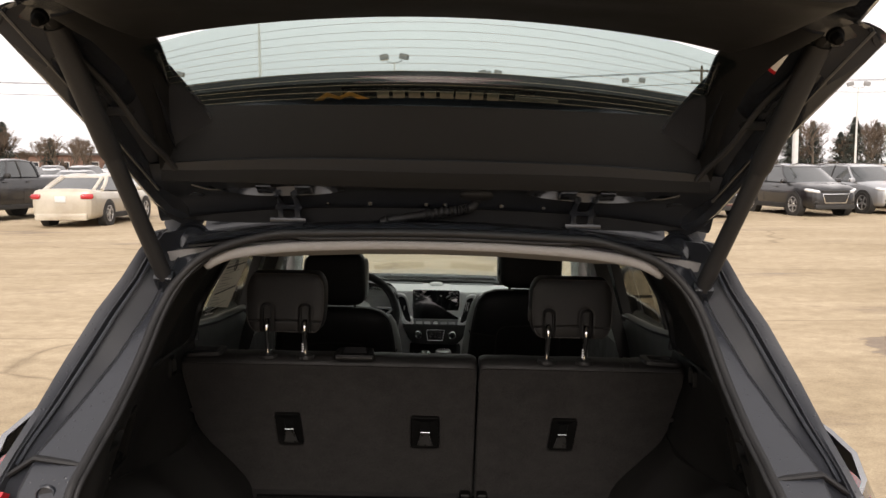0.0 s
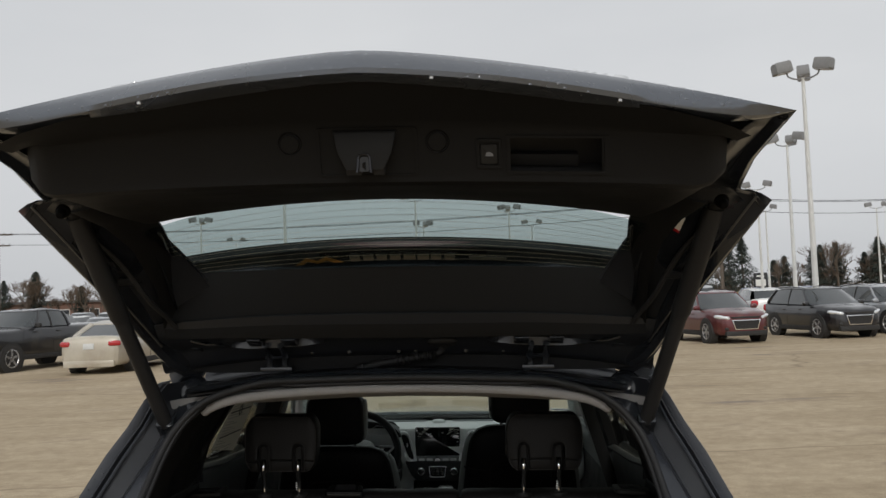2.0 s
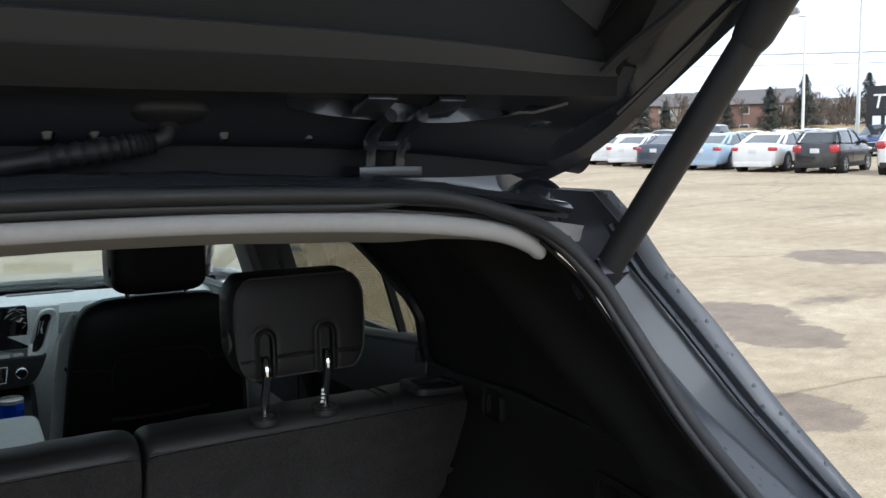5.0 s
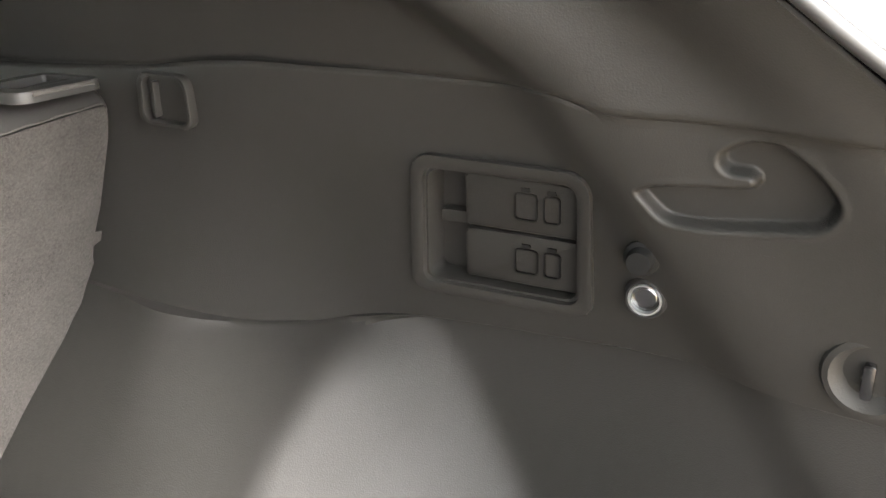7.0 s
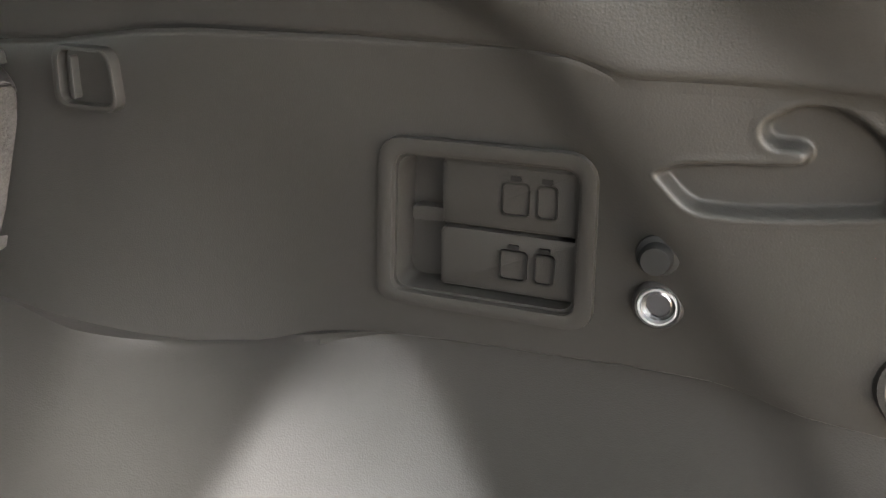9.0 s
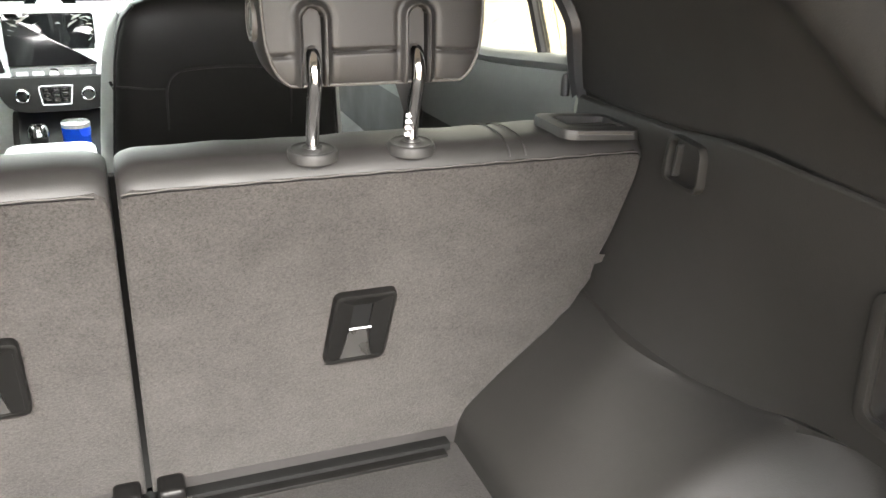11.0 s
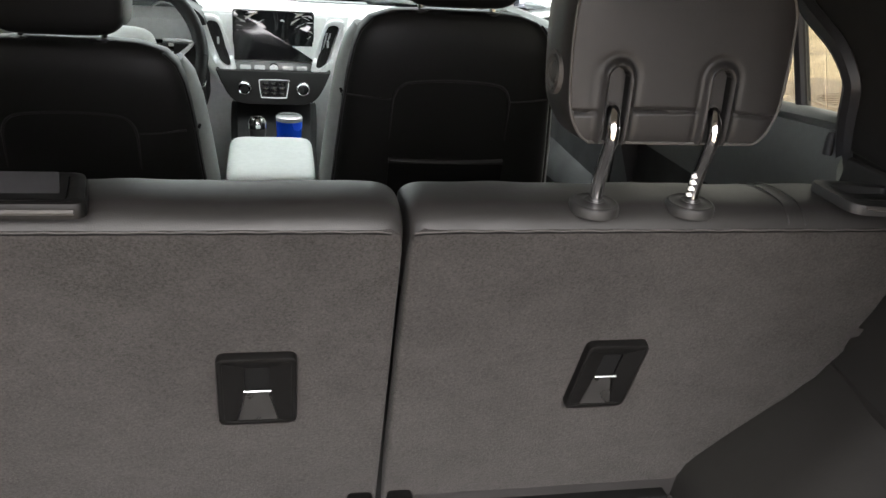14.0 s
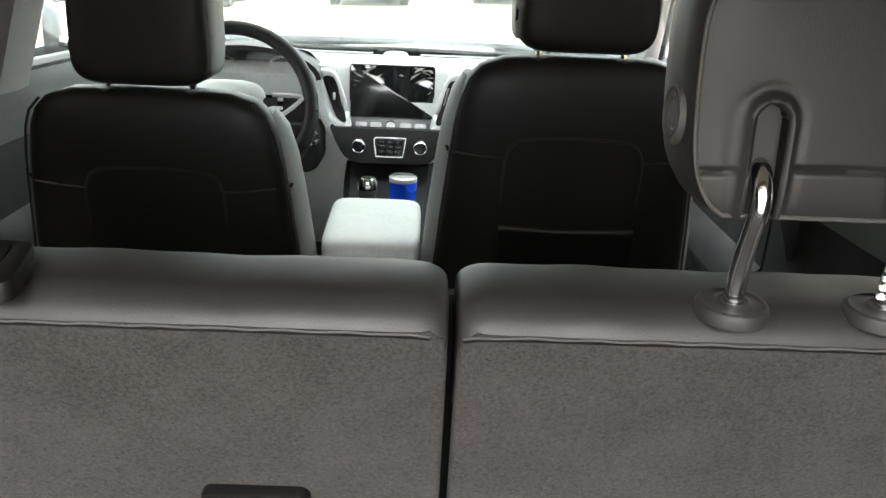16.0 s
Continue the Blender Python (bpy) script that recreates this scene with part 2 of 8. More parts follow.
PAPER = surface("white_paper", (0.72, 0.71, 0.68), 0.8, vary=0.04)
BACKLIT = surface("thin_white_paper", (0.74, 0.73, 0.70), 0.8, vary=0.04)
bn, bl = BACKLIT.node_tree.nodes, BACKLIT.node_tree.links
btr, bmx = bn.new("ShaderNodeBsdfTranslucent"), bn.new("ShaderNodeMixShader")
btr.inputs["Color"].default_value, bmx.inputs[0].default_value = (0.72, 0.70, 0.66, 1), 0.55
bl.new(bn["Principled BSDF"].outputs[0], bmx.inputs[1])
bl.new(btr.outputs[0], bmx.inputs[2])
bl.new(bmx.outputs[0], bn["Material Output"].inputs["Surface"])
INK = surface("grey_print", (0.16, 0.16, 0.17), 0.8)
INK_FAINT = surface("pale_grey_print", (0.45, 0.45, 0.45), 0.8)
ORANGE = surface("orange_decal", (0.30, 0.15, 0.03), 0.7)
DARK_STEEL = surface("dark_steel", (0.05, 0.05, 0.053), 0.25, metal=0.9, size=0.02)
# Near-black for black parts, and for shade painted into slots, wells and gaps.
SLOT = surface("black_plastic_and_slot_shade", (0.003, 0.003, 0.003), 0.7, spec=0.08)
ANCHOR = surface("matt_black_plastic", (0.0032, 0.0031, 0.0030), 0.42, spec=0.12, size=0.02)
DECAL_PALE = surface("pale_worn_decal", (0.13, 0.12, 0.095), 0.7, vary=0.3, size=0.01)
DECAL = surface("dull_decal", (0.12, 0.11, 0.09), 0.7)
STEEL = surface("worn_steel", (0.35, 0.36, 0.37), 0.35, metal=0.9, size=0.02)


# ---------------------------------------------------------------- mesh helpers
def part(name, bm, mat, parent=None, label="", smooth=40):
    """Links a bmesh as one mesh object under a thing or a part."""
    bmesh.ops.recalc_face_normals(bm, faces=bm.faces)
    me = bpy.data.meshes.new(name)
    bm.to_mesh(me)
    bm.free()
    for p in me.polygons:
        p.use_smooth = True
    me.set_sharp_from_angle(angle=radians(smooth))
    for k in mat if isinstance(mat, (list, tuple)) else [mat]:
        me.materials.append(k)
    ob = new(name, me)
    if parent:
        ob.parent = parent
        ob.matrix_parent_inverse = Matrix()
    if label:
        ob["label"] = label
    return ob


def thing(name, label, category, group="", kind="", at=None):
    ob = new(name)
    ob.empty_display_size = 0.1
    if at is not None:
        ob.matrix_basis = at
    return tagged(ob, label, category, group, kind)


def joined(*bms):
    out = bmesh.new()
    for b in bms:
        me = bpy.data.meshes.new("tmp")
        b.to_mesh(me)
        b.free()
        out.from_mesh(me)
        bpy.data.meshes.remove(me)
    return out


def moved(bm, m):
    bmesh.ops.transform(bm, matrix=m, verts=bm.verts)
    return bm


def box(x0, x1, y0, y1, z0, z1, bevel=0.0, seg=2):
    bm = bmesh.new()
    bmesh.ops.create_cube(bm, size=1.0, matrix=Matrix.Translation(((x0 + x1) / 2, (y0 + y1) / 2, (z0 + z1) / 2)) @ Matrix.Diagonal((x1 - x0, y1 - y0, z1 - z0, 1)))
    if bevel:
        bmesh.ops.bevel(bm, geom=list(bm.edges), offset=bevel, segments=seg, affect="EDGES", profile=0.6)
    return bm


def loft(rings, closed=True, caps=True):
    """A skin over rings of equally many points."""
    bm = bmesh.new()
    rows = [[bm.verts.new(p) for p in ring] for ring in rings]
    n = len(rows[0])
    for a, b in zip(rows, rows[1:]):
        for i in range(n if closed else n - 1):
            j = (i + 1) % n
            bm.faces.new((a[i], a[j], b[j], b[i]))
    if caps and closed:
        bm.faces.new(rows[0][::-1])
        bm.faces.new(rows[-1])
    return bm


def sheet(fn, us, vs, thick=0.0):
    """A grid over fn(u, v) -> point; with thickness it becomes a closed slab."""
    bm = loft([[fn(u, v) for u in us] for v in vs], closed=False)
    if thick:
        bmesh.ops.recalc_face_normals(bm, faces=bm.faces)
        bmesh.ops.solidify(bm, geom=list(bm.faces), thickness=thick)
    return bm


def span(a, b, n):
    return [a + (b - a) * i / n for i in range(n + 1)]


def smooth_line(pts, n=6):
    """Catmull-Rom through points."""
    pts = [Vector(p) for p in pts]
    ext = [pts[0] * 2 - pts[1]] + pts + [pts[-1] * 2 - pts[-2]]
    out = []
    for i in range(1, len(ext) - 2):
        a, b, c, d = ext[i - 1 : i + 3]
        for k in range(n):
            t = k / n
            out.append(0.5 * ((2 * b) + (c - a) * t + (2 * a - 5 * b + 4 * c - d) * t * t + (3 * b - a - 3 * c + d) * t ** 3))
    return out + [pts[-1]]


def tube(pts, r, n=10, flat=1.0, cap=True):
    """A round bar along points; r may be a list. flat squeezes it along its second side."""
    pts = [Vector(p) for p in pts]
    rs = r if isinstance(r, (list, tuple)) else [r] * len(pts)
    rings, side = [], None
    for i, p in enumerate(pts):
        d = (pts[min(i + 1, len(pts) - 1)] - pts[max(i - 1, 0)]).normalized()
        if side is None:
            side = d.cross(Vector((0, 0, 1)) if abs(d.z) < 0.9 else Vector((0, 1, 0))).normalized()
        side = (side - d * side.dot(d)).normalized()
        up = d.cross(side)
        rings.append([p + side * rs[i] * math.cos(a) + up * rs[i] * flat * math.sin(a) for a in span(0, 2 * math.pi, n)[:-1]])
    return loft(rings, caps=cap)


def lathe(profile, n=24, m=None, hollow=False):
    """Turned about z from (radius, height) pairs."""
    bm = bmesh.new()
    rows = [[bm.verts.new((r * math.cos(a), r * math.sin(a), h)) for a in span(0, 2 * math.pi, n)[:-1]] for r, h in profile]
    for a, b in zip(rows, rows[1:]):
        for i in range(n):
            bm.faces.new((a[i], a[(i + 1) % n], b[(i + 1) % n], b[i]))
    for row, (r, _) in ((rows[0], profile[0]), (rows[-1], profile[-1])):
        if r > 1e-5 and not hollow:
            bm.faces.new(row)
    bmesh.ops.remove_doubles(bm, verts=bm.verts, dist=1e-6)
    return moved(bm, m) if m is not None else bm


def prism(poly, fn, depth, bevel=0.0, seg=2):
    """A slab: the outline poly in (a, b), fn(a, b, c) -> point, from c = 0 to c = depth; its far rim may be bevelled."""
    bm = bmesh.new()
    lo, hi = [bm.verts.new(fn(a, b, 0)) for a, b in poly], [bm.verts.new(fn(a, b, depth)) for a, b in poly]
    n = len(poly)
    for i in range(n):
        bm.faces.new((lo[i], lo[(i + 1) % n], hi[(i + 1) % n], hi[i]))
    bm.faces.new(lo[::-1])
    top = bm.faces.new(hi)
    if bevel:
        bmesh.ops.bevel(bm, geom=list(top.edges), offset=bevel, segments=seg, affect="EDGES", profile=0.6)
    return bm


def frame_ring(outer, inner, fn, depth, bevel=0.0):
    """A flat frame between two outlines of equally many points."""
    bm = bmesh.new()
    n = len(outer)
    v = [[bm.verts.new(fn(a, b, c)) for a, b in o] for o, c in ((outer, 0), (outer, depth), (inner, depth), (inner, 0))]
    for k in range(4):
        a, b = v[k], v[(k + 1) % 4]
        for i in range(n):
            bm.faces.new((a[i], a[(i + 1) % n], b[(i + 1) % n], b[i]))
    if bevel:
        es = [e for e in bm.edges if (e.verts[0] in v[1] and e.verts[1] in v[1]) or (e.verts[0] in v[2] and e.verts[1] in v[2])]
        bmesh.ops.bevel(bm, geom=es, offset=bevel, segments=2, affect="EDGES", profile=0.6)
    return bm


def rrect(x0, x1, y0, y1, r, n=4):
    """A rounded rectangle, counter-clockwise."""
    out = []
    for cx, cy, a0 in ((x1 - r, y1 - r, 0), (x0 + r, y1 - r, 90), (x0 + r, y0 + r, 180), (x1 - r, y0 + r, 270)):
        out += [(cx + r * math.cos(radians(a0 + 90 * k / n)), cy + r * math.sin(radians(a0 + 90 * k / n))) for k in range(n + 1)]
    return out


def cushion(w, d, h, e1=0.5, e2=0.5, nu=28, nv=18):
    """A superellipsoid: a soft padded block w x d x h about its centre."""
    def sp(v, e):
        return math.copysign(abs(v) ** e, v)
    rings = []
    for j in range(nv + 1):
        b = -math.pi / 2 + math.pi * j / nv
        b = max(-math.pi / 2 + 0.02, min(math.pi / 2 - 0.02, b))
        cb, sb = sp(math.cos(b), e1), sp(math.sin(b), e1)
        rings.append([(w / 2 * cb * sp(math.cos(a), e2), d / 2 * cb * sp(math.sin(a), e2), h / 2 * sb) for a in span(0, 2 * math.pi, nu)[:-1]])
    return loft(rings)


def mirrored(bm):
    b2 = bm.copy()
    bmesh.ops.scale(b2, vec=(-1, 1, 1), verts=b2.verts)
    bmesh.ops.reverse_faces(b2, faces=b2.faces)
    return b2


def lerp(table, v):
    """Straight-line value from rows of (v, a, b, ...)."""
    if v <= table[0][0]:
        return table[0][1:] if len(table[0]) > 2 else table[0][1]
    for p, q in zip(table, table[1:]):
        if v <= q[0]:
            t = (v - p[0]) / (q[0] - p[0])
            got = [a + (b - a) * t for a, b in zip(p[1:], q[1:])]
            return got if len(got) > 1 else got[0]
    return table[-1][1:] if len(table[-1]) > 2 else table[-1][1]


def ease(v):
    v = min(1.0, max(0.0, v))
    return v * v * (3 - 2 * v)


# ---------------------------------------------------------------- ground
def ground_material():
    """Worn asphalt under dried tan mud: patches, wheel tracks, grit and cracks."""
    m, n, l, b = principled("muddy_asphalt")
    geo = n.new("ShaderNodeNewGeometry")

    def noise_at(scale, detail=6, stretch=(1, 1, 1), turn=0.0, rough=0.55):
        mp, nz = n.new("ShaderNodeMapping"), n.new("ShaderNodeTexNoise")
        mp.inputs["Scale"].default_value, mp.inputs["Rotation"].default_value = stretch, (0, 0, turn)
        nz.inputs["Scale"].default_value, nz.inputs["Detail"].default_value, nz.inputs["Roughness"].default_value = scale, detail, rough
        l.new(geo.outputs["Position"], mp.inputs["Vector"])
        l.new(mp.outputs["Vector"], nz.inputs["Vector"])
        return nz.outputs["Fac"]

    def ramp(src, p0, p1, c0, c1):
        r = n.new("ShaderNodeValToRGB")
        r.color_ramp.elements[0].position, r.color_ramp.elements[1].position = p0, p1
        r.color_ramp.elements[0].color, r.color_ramp.elements[1].color = (*c0, 1), (*c1, 1)
        l.new(src, r.inputs["Fac"])
        return r.outputs["Color"]

    def mix(kind, fac, a, b2):
        k = n.new("ShaderNodeMixRGB")
        k.blend_type = kind
        if isinstance(fac, float):
            k.inputs["Fac"].default_value = fac
        else:
            l.new(fac, k.inputs["Fac"])
        l.new(a, k.inputs["Color1"])
        l.new(b2, k.inputs["Color2"])
        return k.outputs["Color"]

    base = ramp(noise_at(0.35, 8), 0.3, 0.7, (0.37, 0.295, 0.195), (0.50, 0.41, 0.29))
    tracks = ramp(noise_at(0.9, 5, (0.16, 2.2, 1), 0.05), 0.42, 0.62, (0.80, 0.78, 0.76), (1, 1, 1))
    col = mix("MULTIPLY", 0.45, base, tracks)
    wet = ramp(noise_at(0.42, 7, (0.55, 1.6, 1), 0.1, 0.6), 0.60, 0.67, (0, 0, 0), (1, 1, 1))
    # puddled places beside the car
    for px, py, pr in ((4.9, 6.1, 1.25), (5.3, 5.4, 0.9), (5.7, 4.6, 0.9), (5.5, 3.8, 0.6), (4.0, 2.6, 0.5), (9.5, 6.0, 0.9), (5.8, 6.9, 0.7), (-5.5, 4.2, 1.2), (-8.5, 7.5, 1.2)):
        ds, mr = n.new("ShaderNodeVectorMath"), n.new("ShaderNodeMapRange")
        ds.operation = "DISTANCE"
        ds.inputs[1].default_value = (px, py, 0)
        l.new(geo.outputs["Position"], ds.inputs[0])
        mr.inputs["From Min"].default_value, mr.inputs["From Max"].default_value = pr, 0.0
        l.new(ds.outputs["Value"], mr.inputs["Value"])
        sm = n.new("ShaderNodeMath")
        sm.operation = "ADD"
        l.new(mr.outputs[0], sm.inputs[0])
        l.new(noise_at(1.6, 10, (0.6, 1.7, 1), 0.3, 0.74), sm.inputs[1])
        spot = ramp(sm.outputs[0], 0.76, 0.81, (0, 0, 0), (1, 1, 1))
        wet = mix("LIGHTEN", 1.0, wet, spot)
    dark = ramp(noise_at(3.0, 6), 0.2, 0.8, (0.17, 0.128, 0.090), (0.27, 0.205, 0.145))
    col = mix("MIX", wet, col, dark)
    lumps = ramp(noise_at(5, 9, (0.9, 1.1, 1), 0.2, 0.74), 0.36, 0.66, (0.74, 0.72, 0.70), (1.12, 1.12, 1.11))
    col = mix("MULTIPLY", 0.8, col, lumps)
    grit = ramp(noise_at(60, 4, rough=0.7), 0.25, 0.75, (0.72, 0.72, 0.72), (1.22, 1.22, 1.22))
    col = mix("MULTIPLY", 1.0, col, grit)
    # cracks
    wob, vor, cadd, mp = n.new("ShaderNodeTexNoise"), n.new("ShaderNodeTexVoronoi"), n.new("ShaderNodeMixRGB"), n.new("ShaderNodeMapping")
    mp.inputs["Scale"].default_value = (0.10, 0.22, 0.1)
    vor.feature = "DISTANCE_TO_EDGE"
    vor.inputs["Scale"].default_value = 1.0
    wob.inputs["Scale"].default_value = 0.8
    cadd.blend_type, cadd.inputs["Fac"].default_value = "ADD", 0.12
    l.new(geo.outputs["Position"], mp.inputs["Vector"])
    l.new(geo.outputs["Position"], wob.inputs["Vector"])
    l.new(mp.outputs["Vector"], cadd.inputs["Color1"])
    l.new(wob.outputs["Color"], cadd.inputs["Color2"])
    l.new(cadd.outputs["Color"], vor.inputs["Vector"])
    crack = ramp(vor.outputs["Distance"], 0.001, 0.006, (0.42, 0.40, 0.38), (1, 1, 1))
    col = mix("MULTIPLY", 0.6, col, crack)
    l.new(col, b.inputs["Base Color"])
    rr = n.new("ShaderNodeMapRange")
    rr.inputs["To Min"].default_value, rr.inputs["To Max"].default_value = 0.92, 0.55
    l.new(wet, rr.inputs["Value"])
    l.new(rr.outputs[0], b.inputs["Roughness"])
    bump = n.new("ShaderNodeBump")
    bump.inputs["Strength"].default_value, bump.inputs["Distance"].default_value = 0.5, 0.01
    l.new(noise_at(25, 6, rough=0.7), bump.inputs["Height"])
    l.new(bump.outputs["Normal"], b.inputs["Normal"])
    b.inputs["Specular IOR Level"].default_value = 0.25
    return m


GROUND = ground_material()
gb = bmesh.new()
ge = [-1600, -400, -150, -60, -25, -10, 0, 10, 25, 60, 150, 400, 1600]
gv = [[gb.verts.new((x, y, 0.0)) for x in ge] for y in ge]
for a, b in zip(gv, gv[1:]):
    for i in range(len(ge) - 1):
        gb.faces.new((a[i], a[i + 1], b[i + 1], b[i]))
tagged(part("ground", gb, GROUND), "tan muddy asphalt car lot with cracks and wet patches", "ground", kind="structure")


# ---------------------------------------------------------------- the open sport utility vehicle
suv = thing("sport_utility_vehicle", "dark grey sport utility vehicle with its liftgate wide open", "car", at=LEAN)

# rear shut line: height, then the weather strip's x and y, the gutter panel's outer x, and the outer edge's x and y
PILLAR = [(0.74, 0.585, 0.000, 0.70, 0.80, 0.00), (0.85, 0.588, 0.020, 0.71, 0.815, 0.03), (1.00, 0.600, 0.030, 0.700, 0.790, 0.055),
          (1.12, 0.597, 0.078, 0.694, 0.755, 0.113), (1.17, 0.587, 0.130, 0.684, 0.738, 0.158), (1.23, 0.571, 0.210, 0.646, 0.718, 0.224),
          (1.30, 0.558, 0.297, 0.608, 0.698, 0.295), (1.39, 0.540, 0.372, 0.566, 0.660, 0.36), (1.45, 0.510, 0.400, 0.540, 0.625, 0.40),
          (1.505, 0.449, 0.418, 0.525, 0.598, 0.425), (1.540, 0.338, 0.430, 0.505, 0.575, 0.445)]
ARCH = [(0.338, 0.430, 1.540), (0.25, 0.433, 1.546), (0.12, 0.435, 1.5495), (0.0, 0.436, 1.551)]
BELT = 1.14
SILL = [(0.95, 1.232), (1.08, 1.226), (1.336, 1.195), (1.80, 1.165), (2.75, 1.140)]


def side_glass_x(z):
    return 0.70 - 0.30 * (z - 1.2)


# --- body sides, roof and gutters
def body_x(y, z):
    x = lerp([(0.22, 0.83), (0.40, 0.905), (0.62, 0.92), (0.85, 0.915), (1.0, 0.90), (BELT, 0.865)], z)
    if y < 0.5:
        o = lerp(PILLAR, z)
        t = min(1, max(0, (y - o[4]) / (0.5 - o[4])))
        return o[3] + (x - o[3]) * math.sin(t * math.pi / 2) ** 0.8
    if y > 3.4:
        x -= 0.35 * ((y - 3.4) / 0.75) ** 2
    return x


def body_side():
    zs = [0.22, 0.32, 0.45, 0.62, 0.78, 0.92, 1.02, 1.09, BELT]
    us = [0, 0.04, 0.10, 0.2, 0.35, 0.5] + span(0.75, 4.15, 14)

    def at(u, z):
        y = max(u, lerp(PILLAR, z)[4] + 0.001) if u < 0.3 else u
        return (body_x(y, z), y, z if u < 2.9 or z < 0.62 else z - 0.13 * ((u - 2.9) / 1.25) * (z - 0.62) / 0.52)
    return sheet(at, us, zs, 0.01)


for sgn, nm in ((1, "a"), (-1, "b")):
    bm = body_side()
    part("body_side", bm if sgn > 0 else mirrored(bm), BODY_GREY, suv, "dark grey metallic body side")

roof = sheet(lambda u, v: (u, v, 1.635 - 0.05 * (u / 0.6) ** 2 - 0.02 * ((v - 1.4) / 0.9) ** 2), span(-0.60, 0.60, 14), span(0.60, 2.30, 12), 0.012)
part("roof", roof, BODY_GREY, suv, "dark grey metallic roof panel")
hood = sheet(lambda u, v: (u * (body_x(v, 1.09) - 0.008), v, 1.135 - 0.13 * ((v - 2.9) / 1.25) - 0.05 * abs(u) ** 3 * 0.2 + 0.02 * (1 - u * u)), span(-1, 1, 16), span(2.86, 4.15, 14), 0.012)
part("hood", hood, BODY_GREY, suv, "dark grey metallic hood")
part("front_bumper", sheet(lambda u, v: (u * 0.545, 4.150 + 0.03 * (1 - u * u) - 0.05 * max(0, v - 0.85), v), span(-1, 1, 12), span(0.22, 1.00, 6), 0.02), BODY_GREY, suv, "dark grey front bumper")
gri = part("grille", box(-0.46, 0.46, 4.15, 4.20, 0.62, 0.90, 0.02), GLOSS_BLACK, suv, "black front grille")
for z in (0.68, 0.76, 0.84):
    part("grille_bar", box(-0.44, 0.44, 4.195, 4.21, z, z + 0.02, 0.005), CHROME, gri)
for sgn in (1, -1):
    part("headlamp", moved(cushion(0.34, 0.22, 0.13, 0.6, 0.6, 20, 10), Matrix.Translation((sgn * 0.62, 4.02, 0.86)) @ Matrix.Rotation(radians(-38 * sgn), 4, "Z")), CLEAR_LENS, suv, "clear headlamp")
    for y in (0.88, 3.30):
        m = Matrix.Translation((sgn * 0.80, y, 0.37)) @ Matrix.Rotation(radians(90 * sgn), 4, "Y")
        part("wheel_arch", lathe([(0, 0.10), (0.40, 0.122), (0.425, 0.130), (0.43, 0.0), (0, 0.0)], 36, m), TRIM_SOFT, suv, "black wheel arch trim")
    for y in (1.80, 2.78):
        part("door_seam", tube([(sgn * (body_x(y, z) + 0.001), y, z) for z in span(0.36, 1.12, 8)], 0.004, 5), SLOT, suv)
    for y in (1.60, 2.55):
        part("door_handle", box(min(sgn * 0.885, sgn * 0.915), max(sgn * 0.885, sgn * 0.915), y - 0.11, y + 0.09, 0.99, 1.02, 0.01), BODY_GREY, suv)

# gutter across the roof's rear edge, under the gate's hinges
GUT = [(0.0, 0.434, 1.556), (0.10, 0.444, 1.563), (0.25, 0.462, 1.562), (0.45, 0.490, 1.557), (0.62, 0.515, 1.557), (0.70, 0.555, 1.560), (0.80, 0.590, 1.580), (1.0, 0.602, 1.628)]


def gutter(u, s):
    y, z = lerp(GUT, s)
    drop = 0.038 * (abs(u) / 0.5) ** 2.4
    lift = (0.004 * math.sin(abs(u) * 26) + 0.002 * math.sin(abs(u) * 71 + 1)) * ease((s - 0.12) / 0.1) * ease((0.66 - s) / 0.1)
    return (u, y, z - drop + lift)


part("roof_gutter", sheet(gutter, span(-0.505, 0.505, 40), span(0, 1, 14), 0.006), BODY_DARK, suv, "wet gloss roof gutter in darkened body paint")

